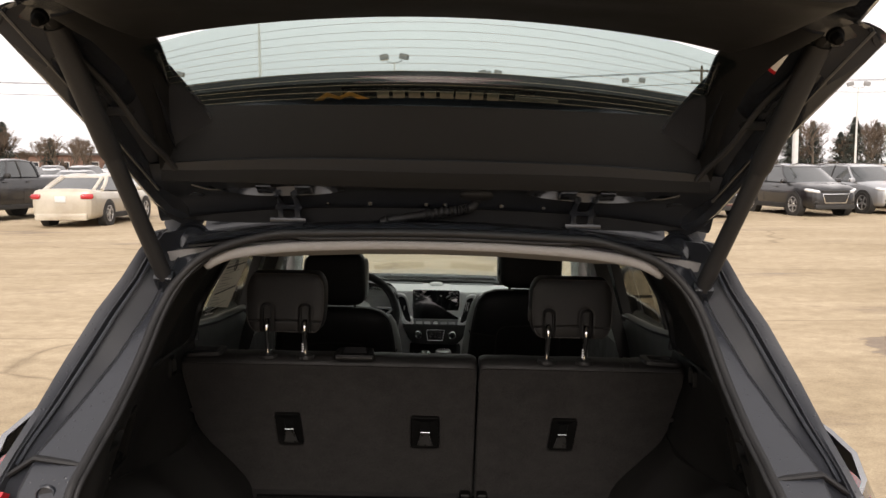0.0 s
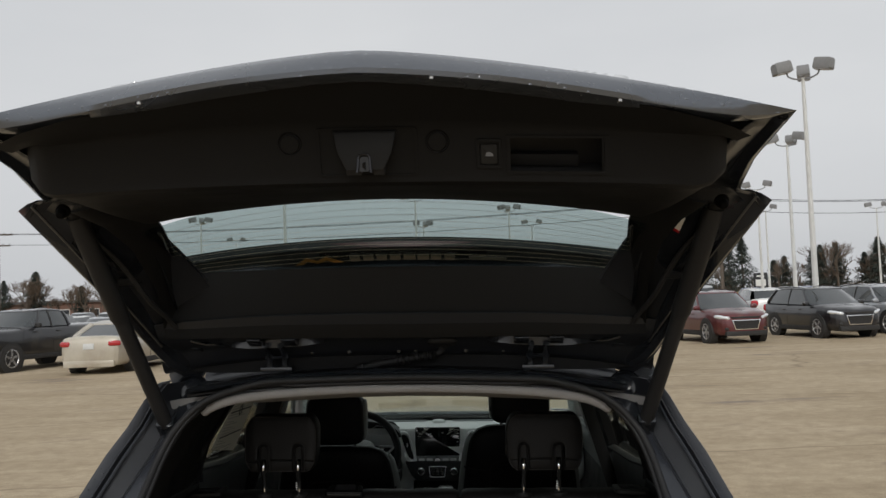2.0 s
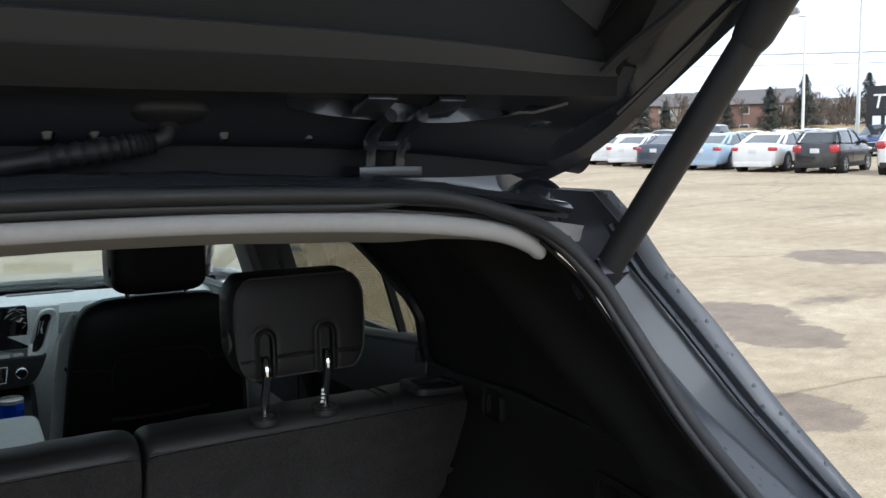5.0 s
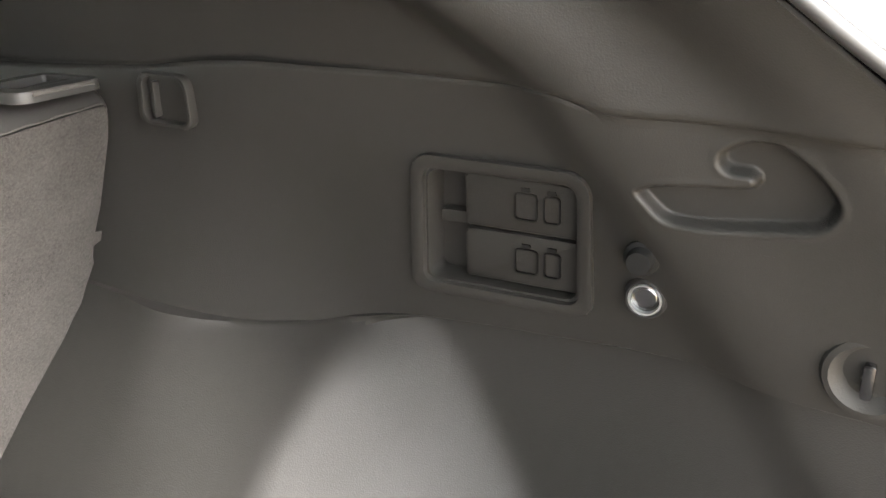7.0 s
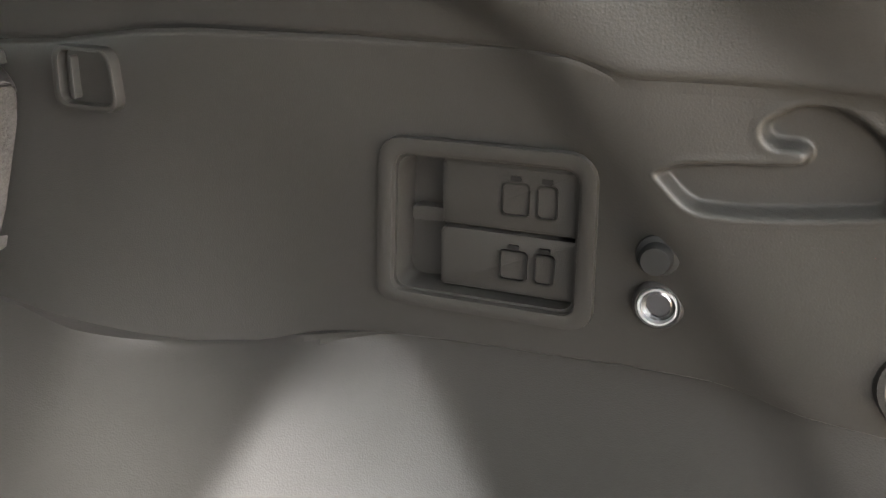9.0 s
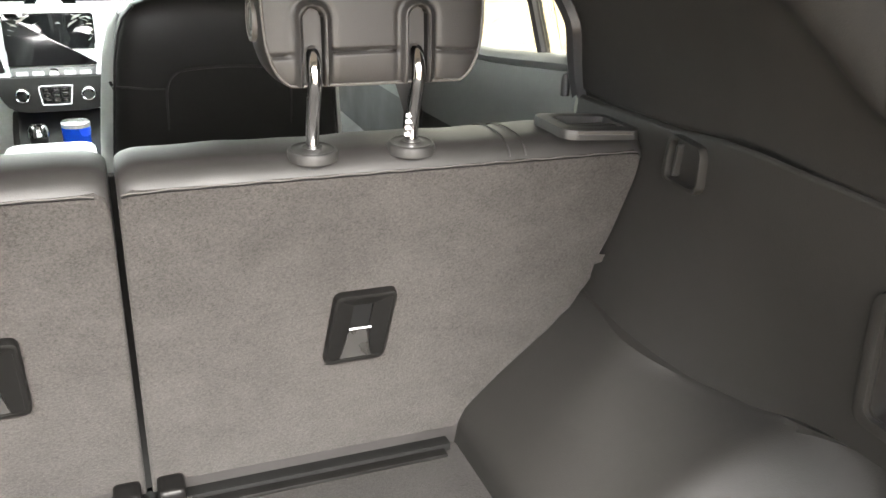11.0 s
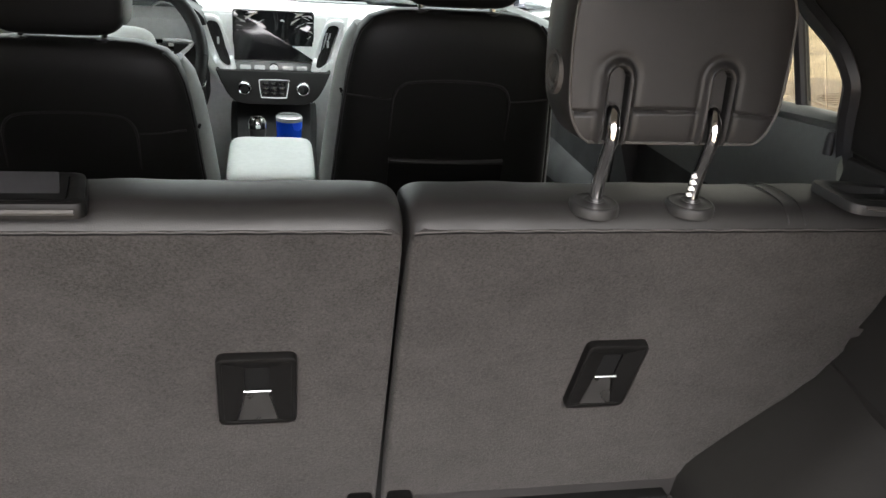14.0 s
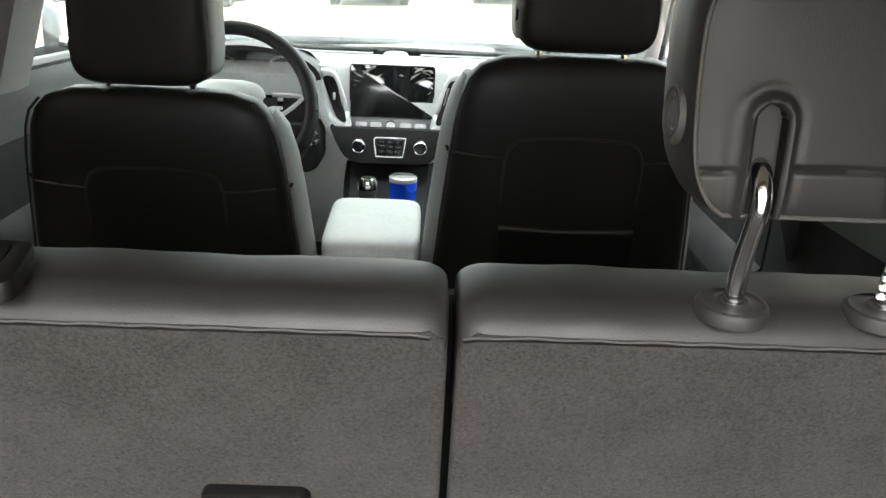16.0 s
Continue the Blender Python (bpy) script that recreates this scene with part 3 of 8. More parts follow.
for sgn in (1, -1):
    # flange, gutter panel, channel and outer edge down the rear pillar
    def col(k, z):
        sx, sy, px, ox, oy = lerp(PILLAR, z)
        deep = 0.022
        if z > 1.44:
            deep = 0.022 + 0.05 * (z - 1.44) / 0.1
        return {"seal": (sx, sy, z), "in": (sx + 0.008, sy + deep * 0.6, z), "p0": (sx + 0.014, sy + deep, z), "p1": (px, sy + deep * 1.1 + 0.01, z),
                "c0": (px + 0.008, sy + deep + 0.030, z), "c1": ((px * 0.35 + ox * 0.65), oy + 0.035, z), "c2": (px * 0.25 + ox * 0.75, oy + 0.012, z),
                "o0": (ox - 0.012, oy + 0.004, z), "o1": (ox, oy, z), "o2": (ox + 0.006, oy + 0.03, z), "o3": (ox + 0.004, oy + 0.10, z)}[k]
    zs = [0.74, 0.85, 0.95, 1.03, 1.08, 1.12, 1.15, 1.17, 1.20, 1.23, 1.265, 1.30, 1.345, 1.39, 1.42, 1.45, 1.48, 1.505, 1.54]

    def strip(keys, lo, hi):
        rows = [z for z in zs if lo - 1e-6 <= z <= hi + 1e-6]
        bm = loft([[(sgn * col(k, z)[0], *col(k, z)[1:]) for k in keys] for z in rows], closed=False)
        bmesh.ops.recalc_face_normals(bm, faces=bm.faces)
        bmesh.ops.solidify(bm, geom=list(bm.faces), thickness=0.003)
        return bm
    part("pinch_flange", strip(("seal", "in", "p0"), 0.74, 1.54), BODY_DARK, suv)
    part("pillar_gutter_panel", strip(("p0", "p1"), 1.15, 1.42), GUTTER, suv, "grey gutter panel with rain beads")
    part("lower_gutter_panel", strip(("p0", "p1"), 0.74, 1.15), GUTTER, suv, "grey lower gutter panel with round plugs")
    part("upper_gutter_panel", strip(("p0", "p1"), 1.42, 1.54), BODY_DARK, suv, "gloss upper gutter corner in darkened body paint")
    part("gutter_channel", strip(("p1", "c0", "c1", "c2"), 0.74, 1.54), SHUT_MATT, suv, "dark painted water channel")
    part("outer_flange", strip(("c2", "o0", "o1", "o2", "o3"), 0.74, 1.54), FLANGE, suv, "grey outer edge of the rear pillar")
    rail = [Vector((sgn * (lerp(PILLAR, z)[2] * 0.4 + lerp(PILLAR, z)[3] * 0.6), lerp(PILLAR, z)[4] + 0.020, z)) for z in span(1.15, 1.50, 12)]
    part("sealer_bead", tube(rail, 0.0035, 6), GUTTER, suv)
    sx, sy, px, ox, oy = lerp(PILLAR, 1.16)
    part("gap_strip", tube([(sgn * (sx + 0.012), sy + 0.028, 1.157), (sgn * px, sy + 0.032, 1.166), (sgn * (ox - 0.01), oy, 1.135)], 0.009, 8, 0.6), RUBBER, suv, "black rubber gap strip")
    # plugs in the lower panel
    for z, r, cup in ((1.118, 0.017, 0.003), (1.062, 0.026, 0.012)):
        s = lerp(PILLAR, z)
        m = Matrix.Translation((sgn * (s[0] + 0.050), s[1] + 0.033, z)) @ Matrix.Rotation(radians(90), 4, "X")
        part("round_plug", lathe([(0, 0.004), (r * 0.75, 0.004), (r * 0.85, 0.008 if cup < 0.01 else 0.012), (r, 0.006), (r * 1.05, 0)], 24, m), GUTTER if cup < 0.01 else RUBBER, suv)
    # rubber stop in the upper corner
    m = Matrix.Translation((sgn * 0.514, 0.508, 1.517)) @ Matrix.Rotation(radians(68), 4, "X") @ Matrix.Rotation(radians(sgn * -10), 4, "Y")
    part("stop_buffer", lathe([(0, 0.010), (0.024, 0.010), (0.030, 0.006), (0.033, 0.0), (0.036, 0.008), (0.040, 0.006), (0.042, -0.01)], 28, m), BODY_DARK, suv, "round gloss black buffer pad")
    # tail lamp wrapped round the corner

    def lamp_pt(u, z):
        ox, oy = lerp(PILLAR, z)[3:5]
        tip = (z - 0.86) / 0.27
        a = u * math.pi / 2
        return (sgn * (ox - 0.04 + 0.09 * math.sin(a) + 0.03 * (1 - tip)), oy - 0.02 + 0.20 * (1 - math.cos(a)), z)
    lens = sheet(lamp_pt, span(0, 1, 10), span(0.86, 1.125, 6), 0.02)
    part("tail_lamp", lens, RED_LENS, suv, "red tail lamp lens")
    part("reversing_lamp", sheet(lambda u, z: tuple(Vector(lamp_pt(u, z)) + Vector((sgn * 0.004, -0.012, 0))), span(0.05, 0.5, 6), span(0.93, 1.07, 5), 0.01), CLEAR_LENS, suv, "clear ribbed reversing lamp")

bump = sheet(lambda u, v: (u, lerp([(0.20, 0.06), (0.35, -0.01), (0.55, -0.03), (0.70, 0.0), (0.735, 0.06)], v) + 0.18 * (abs(u) / 0.85) ** 4, v), span(-0.85, 0.85, 20), [0.20, 0.28, 0.35, 0.45, 0.55, 0.65, 0.70, 0.735], 0.015)
part("rear_bumper", bump, BODY_GREY, suv, "dark grey rear bumper")
part("load_sill", box(-0.56, 0.56, 0.02, 0.13, 0.72, 0.772, 0.012), TRIM_BLACK, suv, "black plastic load sill")

# weather strip: two lips round the opening
right_leg = [(r[1], r[2], r[0]) for r in PILLAR]
for off, rad in ((0.0, 0.0085), (0.011, 0.005)):
    loop = [(x - off, y - 0.004 + off * 0.3, z) for x, y, z in right_leg] + [(x, y - 0.004 + off * 0.3, z - off) for x, y, z in ARCH[1:]]
    loop += [(-x, y, z) for x, y, z in loop[::-1][1:]]
    part("weather_strip", tube(smooth_line(loop, 5), rad, 10), RUBBER, suv, "black rubber weather strip round the opening")

# --- cargo side trim
WH = [(0.755, 0.488), (0.80, 0.495), (0.83, 0.514), (0.87, 0.545), (0.91, 0.580), (0.945, 0.612), (0.975, 0.630), (0.99, 0.636)]
CREST = [(0.755, 0.490), (0.80, 0.520), (0.85, 0.568), (0.90, 0.620), (0.93, 0.660), (0.95, 0.700)]
FOLD = [(0.05, 1.012), (0.33, 1.001), (0.46, 0.982), (0.60, 0.967), (0.66, 0.956), (0.70, 0.946), (0.76, 0.948), (0.82, 0.960), (0.90, 0.973), (1.05, 0.985)]


def turned(wall, y, z):
    """The lining runs on to the weather strip."""
    sx, sy = lerp(PILLAR, z)[:2]
    k = ease((sy + 0.12 - y) / 0.11)
    return wall + (sx - 0.004 - wall) * k - 0.005 * max(0.0, 1 - (y - sy - 0.010) / 0.030) ** 2


def side_wall(y, z):
    """The side wall above the wheel housing: it leans inwards with height and towards the rear pillar."""
    q = min(y, 0.80) - 0.45
    near = 0.6554 + 0.148 * q - 0.283 * (z - 1.1) - 0.415 * q * q
    return near + (0.636 + 0.155 * (max(z, 0.93) - 0.985) - near) * ease((y - 0.62) / 0.28)


def bulge(y, z):
    """How far the rear pillar's trim swells inwards along its slanting crest."""
    crest = 0.386 + 0.69 * (z - 1.145) if z < 1.21 else 0.431 + 1.30 * (z - 1.21)
    d = y - crest + 0.012
    return lerp([(0.80, 0.006), (1.0, 0.013), (1.15, 0.016), (1.21, 0.020), (1.30, 0.034), (1.45, 0.030)], z) * math.exp(-(d / (0.036 if d > 0 else 0.075)) ** 2)


def trim_x(y, z):
    """Inner face of the cargo side: wall, the step under its lower edge, the recess, and the wheel housing."""
    zf = lerp(FOLD, y)
    if z >= zf:
        return turned(side_wall(y, z) - bulge(y, z), y, z)
    top = side_wall(y, zf)
    s = ease((y - 0.68) / 0.18)
    house = min(top, lerp(CREST, z) * (1 - s) + lerp(WH, z) * s)
    deep = top + 0.020 * ease((zf - z) / 0.010) - 0.10 * (zf - z)
    a = lerp([(0.755, 0.45), (0.80, 0.475), (0.91, 0.54), (0.965, 0.59)], z)
    b = lerp([(0.755, 0.700), (0.84, 0.693), (0.87, 0.686), (0.93, 0.668), (0.955, 0.657)], z)
    t = min(1.0, max(0.0, (y - a) / (b - a))) ** 1.25
    return turned(house * t + (deep - bulge(y, z)) * (1 - t), y, z)


SEAM = 1.204


def seam_shift(y):
    """The seam under the upper lining jogs up behind the pillar and falls towards the seat."""
    return lerp([(0.385, 0.0), (0.420, 0.010), (0.70, 0.010), (0.76, 0.006), (0.85, -0.006), (1.0, -0.012)], y)


BIN = (0.4205, 0.5640, 1.0195, 1.1395)
HOOK = (0.236, 0.378, 1.118, 1.1985)


def skew(y, z):
    """The bin's corners stand a little off the square; the lining round it follows."""
    p, q = min(1.0, max(0.0, (y - 0.4095) / 0.1655)), min(1.0, max(0.0, (z - 1.0085) / 0.142))
    near = min(ease((y - 0.382) / 0.025), ease((0.72 - y) / 0.12), ease((SEAM - 0.002 - z) / 0.05), ease((z - 0.985) / 0.022))
    dy = (0.0045 * (1 - p) + 0.015 * p) * (1 - 2 * q)
    dz = (0.0055 - 0.011 * p) * (1 - q) + (0.0025 - 0.005 * p) * q
    return y + dy * near, z + dz * near


def cargo_lining():
    ys = sorted({*span(0.03, 1.05, 74), *span(0.03, 0.27, 60), BIN[0], BIN[1], HOOK[0], HOOK[1]})
    ups = sorted({*span(1.0195, SEAM, 16), SEAM - 0.006, SEAM - 0.004, SEAM - 0.002, BIN[2], BIN[3], HOOK[2], HOOK[3]})

    def heights(y):
        zf = lerp(FOLD, y)
        return span(0.755, zf - 0.014, 14) + [zf - 0.010, zf - 0.006, zf - 0.003, zf - 0.0005, zf] + span(zf + 0.0015, 1.016, 3) + ups
    bm = bmesh.new()
    cols = []
    for y in ys:
        col_ = []
        for z in heights(y):
            yy, zz = skew(max(y, lerp(PILLAR, z)[1] + 0.01), z)
            round_off = 0.004 * max(0.0, 1 - (SEAM - zz) / 0.004) ** 2
            zz += seam_shift(yy) * ease((zz - 1.155) / (SEAM - 1.155))
            col_.append(bm.verts.new((trim_x(yy, zz) + round_off, yy, zz)))
        cols.append(col_)
    for i in range(len(ys) - 1):
        h0 = heights(ys[i])
        for j in range(len(h0) - 1):
            yc, zc = (ys[i] + ys[i + 1]) / 2, (h0[j] + h0[j + 1]) / 2
            if BIN[0] < yc < BIN[1] and BIN[2] < zc < BIN[3] or HOOK[0] < yc < HOOK[1] and HOOK[2] < zc < HOOK[3]:
                continue
            if ys[i + 1] <= lerp(PILLAR, zc)[1] + 0.011:
                continue
            bm.faces.new((cols[i][j], cols[i + 1][j], cols[i + 1][j + 1], cols[i][j + 1]))
    bmesh.ops.delete(bm, geom=[v for v in bm.verts if not v.link_faces], context="VERTS")
    bmesh.ops.remove_doubles(bm, verts=bm.verts, dist=1e-5)
    return bm


def wall_fn(sgn, proud=0.0):
    """(y, z, depth towards the middle of the car) on the cargo side."""
    return lambda y, z, c: (sgn * (trim_x(y, z) - proud - c), y, z)


def bin_fn(sgn, proud=0.0):
    """As wall_fn, but following the bin's skewed outline."""
    def at(y, z, c):
        y, z = skew(y, z)
        return (sgn * (trim_x(y, z) - proud - c), y, z)
    return at


for sgn in (1, -1):
    bm = cargo_lining()
    lining = part("cargo_side_lining", bm if sgn > 0 else mirrored(bm), TRIM_SIDE, suv, "dark grey moulded cargo side lining")
    f = wall_fn(sgn)
    bf = bin_fn(sgn)
    y0, y1, z0, z1 = BIN
    # bin: deep pocket, rounded rim, two covers with embossed outlines
    pocket = frame_ring(rrect(y0 - 0.001, y1 + 0.001, z0 - 0.001, z1 + 0.001, 0.010), rrect(y0 + 0.004, y1 - 0.004, z0 + 0.004, z1 - 0.004, 0.010), bf, -0.030)
    back = prism(rrect(y0 - 0.002, y1 + 0.002, z0 - 0.002, z1 + 0.002, 0.01), bin_fn(sgn, -0.034), 0.004)
    part("bin_pocket", joined(pocket, back), TRIM_SIDE, lining, "recessed storage bin")
    part("bin_rim", frame_ring(rrect(y0 - 0.011, y1 + 0.011, z0 - 0.011, z1 + 0.011, 0.018), rrect(y0 + 0.002, y1 - 0.002, z0 + 0.002, z1 - 0.002, 0.010), bf, 0.006, 0.0035), TRIM_SIDE, lining)
    zm = (z0 + z1) / 2
    for a, b in ((zm + 0.0012, z1 - 0.006), (z0 + 0.006, zm - 0.0012)):
        cover = part("bin_cover", prism(rrect(y0 + 0.003, y1 - 0.036, a, b, 0.004), bin_fn(sgn, -0.030), 0.021, 0.003), TRIM_SIDE, lining, "hinged bin cover with embossed outlines")
        # outlines in near-black: the shade of the embossing is put into their colour
        for c0, c1 in ((0.0195, 0.0350), (0.0395, 0.0610)):
            o = rrect(y0 + c0, y0 + c1, a + 0.013, b - 0.013, 0.004)
            i = rrect(y0 + c0 + 0.0016, y0 + c1 - 0.0016, a + 0.0146, b - 0.0146, 0.003)
            part("embossed_outline", frame_ring(o, i, bin_fn(sgn, -0.0078), 0.0022), ANCHOR, cover)
            cy = y0 + (c0 + c1) / 2
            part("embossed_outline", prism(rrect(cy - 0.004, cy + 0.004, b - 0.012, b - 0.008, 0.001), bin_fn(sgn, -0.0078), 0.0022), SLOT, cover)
    part("bin_tab", prism(rrect(y1 - 0.034, y1 - 0.008, zm - 0.002, zm + 0.010, 0.002), bin_fn(sgn, -0.030), 0.012, 0.001), TRIM_SIDE, lining)
    # shopping-bag hook: a curled recess round a tongue
    y0, y1, z0, z1 = HOOK
    curl = smooth_line([(y, z, 0) for y, z in ((0.370, 1.149), (0.354, 1.133), (0.339, 1.130), (0.310, 1.132), (0.270, 1.139), (0.256, 1.144), (0.249, 1.154), (0.2485, 1.162), (0.255, 1.172), (0.265, 1.182), (0.276, 1.190), (0.286, 1.1945), (0.293, 1.195), (0.303, 1.193), (0.312, 1.188), (0.3165, 1.184), (0.3175, 1.179), (0.315, 1.1745), (0.310, 1.172), (0.300, 1.172), (0.2955, 1.170), (0.2955, 1.166), (0.299, 1.1625), (0.312, 1.1605), (0.355, 1.156), (0.370, 1.149))], 3)[:-1]
    curl = [(p.x, p.y) for p in curl]

    def inside(y, z):
        """Signed distance to the curled outline, positive within it."""
        best, odd = 1.0, False
        for (a, b), (c, d) in zip(curl, curl[1:] + curl[:1]):
            ey, ez = c - a, d - b
            t = max(0.0, min(1.0, ((y - a) * ey + (z - b) * ez) / (ey * ey + ez * ez)))
            best = min(best, math.hypot(y - a - ey * t, z - b - ez * t))
            if (b > z) != (d > z) and y < a + (z - b) / (d - b) * (c - a):
                odd = not odd
        return best if odd else -best

    def hook_at(y, z):
        k = min(1.0, max(0.0, (inside(y, z) + 0.0018) / 0.0046))
        rim = 0.0008 * math.exp(-((inside(y, z) + 0.004) / 0.002) ** 2)
        return f(max(y, lerp(PILLAR, z)[1] + 0.010), z, rim - 0.013 * k * k * (3 - 2 * k))
    part("bag_hook", sheet(hook_at, span(y0, y1, 96), span(z0, z1, 48)), TRIM_SIDE, lining, "curled recess of a moulded bag hook", smooth=80)
    # power socket with open cap
    m = Matrix.Translation((sgn * (trim_x(0.368, 1.054) - 0.004), 0.368, 1.054)) @ Matrix.Rotation(radians(-90 * sgn), 4, "Y")
    sock = part("power_socket", lathe([(0.0, 0.0005), (0.0075, 0.0006), (0.0080, 0.0022), (0.0108, 0.0008), (0.0112, 0.004)], 24, m, True), GLOSS_BLACK, lining)
    part("socket_ring", lathe([(0.0106, 0.000), (0.0112, 0.005), (0.0124, 0.005), (0.0128, 0.003)], 28, m, True), STEEL, sock, "bright metal socket ring")
    part("socket_collar", lathe([(0.0128, 0.003), (0.0140, 0.0045), (0.0158, 0.003), (0.0168, -0.002)], 28, m, True), TRIM_BLACK, sock)
    m2 = Matrix.Translation((sgn * (trim_x(0.3685, 1.094) - 0.004), 0.3685, 1.094)) @ Matrix.Rotation(radians(-90 * sgn), 4, "Y")
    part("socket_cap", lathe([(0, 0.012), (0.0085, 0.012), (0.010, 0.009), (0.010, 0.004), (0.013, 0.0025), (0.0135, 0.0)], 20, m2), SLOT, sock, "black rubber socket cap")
    # seat-belt loop guide by the seat
    o, i = rrect(0.777, 0.845, 1.147, 1.196, 0.012), rrect(0.782, 0.837, 1.152, 1.192, 0.009)
    part("loop_guide", joined(frame_ring(o, i, f, 0.010, 0.003), prism(rrect(0.822, 0.827, 1.155, 1.188, 0.002), f, 0.009, 0.002), prism(rrect(0.781, 0.838, 1.151, 1.193, 0.010), wall_fn(sgn, 0.0008), 0.0004)), TRIM_SIDE, lining, "moulded loop guide")
    # tie-down cup on the pillar lining
    yc, zc = 0.216, 1.043
    m = Matrix.Translation((sgn * (trim_x(yc, zc) - 0.001), yc, zc)) @ Vector((-sgn, 0.15, 0)).to_track_quat("Z", "Y").to_matrix().to_4x4()
    ring = part("tie_down", lathe([(0.0, -0.004), (0.014, -0.004), (0.018, 0.0), (0.024, 0.004), (0.028, 0.003), (0.031, -0.003)], 28, m), TRIM_SIDE, lining, "round tie-down cup")
    part("tie_down_bar", moved(box(-0.004, 0.004, -0.013, 0.013, 0.0, 0.008, 0.003), m), DARK_STEEL, ring, "dark metal tie-down bar")

    # upper quarter lining, from the shut line to the quarter window
    WIN = [(1.16, 1.085), (1.205, 1.078), (1.234, 1.072), (1.26, 1.064), (1.282, 1.062), (1.314, 1.086), (1.342, 1.135), (1.372, 1.182), (1.42, 1.281), (1.458, 1.382), (1.50, 1.55)]

    def quarter(s, z):
        ya, yb = lerp(PILLAR, z)[1] + 0.012, lerp(WIN, z)
        y = ya + (yb - ya) * s
        front = side_glass_x(z) - 0.008
        base = side_wall(min(y, 0.75), SEAM) - 0.34 * (z - SEAM) + 0.012 * math.sin(min(1, max(0, (z - SEAM) / 0.25)) * math.pi)
        x = base + (front - base) * max(0, s * 1.6 - 0.6) - bulge(y, z)
        x = turned(x, y, z)
        x += 0.004 * max(0.0, 1 - max(0.0, z - SEAM - 0.0012) / 0.004) ** 2 - 0.0006
        return (sgn * x, y, z + seam_shift(y) * ease((1.30 - z) / 0.09))
    seal = [(sgn * (side_glass_x(max(z, 1.1)) - 0.016), y + 0.004, z) for z, y in [(0.80, 1.10), (1.0, 1.095)] + WIN[:-1]]
    part("door_seal", tube(smooth_line(seal, 3), 0.013, 8), RUBBER, suv, "black door opening seal")
    part("quarter_lining", sheet(quarter, span(0, 1, 64), [SEAM - 0.006, SEAM + 0.0015, SEAM + 0.0030, SEAM + 0.0045, SEAM + 0.0065] + span(SEAM + 0.009, 1.49, 18), 0.004), TRIM_SIDE, suv, "dark grey upper quarter lining")

part("cargo_floor", box(-0.70, 0.70, 0.10, 0.985, 0.735, 0.765, 0.006), FLOOR_FELT, suv, "charcoal felt cargo floor")
part("cabin_floor", box(-0.80, 0.80, 0.95, 3.0, 0.25, 0.33), TRIM_SOFT, suv, "black carpeted cabin floor")
part("underbody", box(-0.80, 0.80, 0.15, 4.0, 0.20, 0.26), TRIM_SOFT, suv)
part("floor_hinge_flap", box(-0.47, 0.47, 0.955, 1.0, 0.763, 0.770, 0.003), ANCHOR, suv)

# --- headliner and its rear edge
part("headliner", sheet(lambda u, v: (u, v, 1.500 + 0.052 * (1 - (u / 0.62) ** 2) - 0.015 * (abs(v - 1.3) / 0.9) ** 2), span(-0.60, 0.60, 16), span(0.470, 2.36, 14), 0.02), HEADLINER, suv, "pale grey cloth headliner")
edge = [(0.466, 0.436, 1.472), (0.446, 0.434, 1.486), (0.400, 0.434, 1.502), (0.30, 0.435, 1.515), (0.15, 0.436, 1.523), (0, 0.437, 1.525)]
edge = smooth_line(edge + [(-x, y, z) for x, y, z in edge[::-1][1:]], 6)
rad = [lerp([(0, 0.0055), (2, 0.0085), (10, 0.0090), (20, 0.0085), (30, 0.0075)], min(i, len(edge) - 1 - i)) for i in range(len(edge))]
part("headliner_edge", tube(edge, rad, 12, 1.2), HEADLINER, suv, "pale grey moulded headliner edge")
def roll(x, k):
    """The moulded roll in front of the edge: it dips below the headliner and rises to it again."""
    dy, dz = lerp([(0.0, 0.0, -0.006), (0.35, 0.085, -0.022), (0.6, 0.145, -0.0335), (0.7, 0.168, -0.0360), (0.78, 0.186, -0.0340), (0.88, 0.205, -0.020), (1.0, 0.230, 0.012)], k)
    f_ = 1 - (abs(x) / 0.455) ** 8
    return (x, 0.434 + dy, lerp([(0.0, 1.530), (0.15, 1.528), (0.30, 1.520), (0.40, 1.507), (0.448, 1.489), (0.468, 1.466)], abs(x)) + dz * f_)


part("headliner_roll", sheet(roll, span(-0.45, 0.45, 40), span(0, 1, 24), 0.004), HEADLINER, suv, "pale grey dipped roll of the headliner")
part("header_backing", sheet(lambda u, s: (u, 0.432 + 0.10 * s, 1.515 + 0.035 * (1 - (u / 0.5) ** 2) + 0.02 * s), span(-0.50, 0.50, 12), span(0, 1, 2), 0.004), TRIM_SOFT, suv)

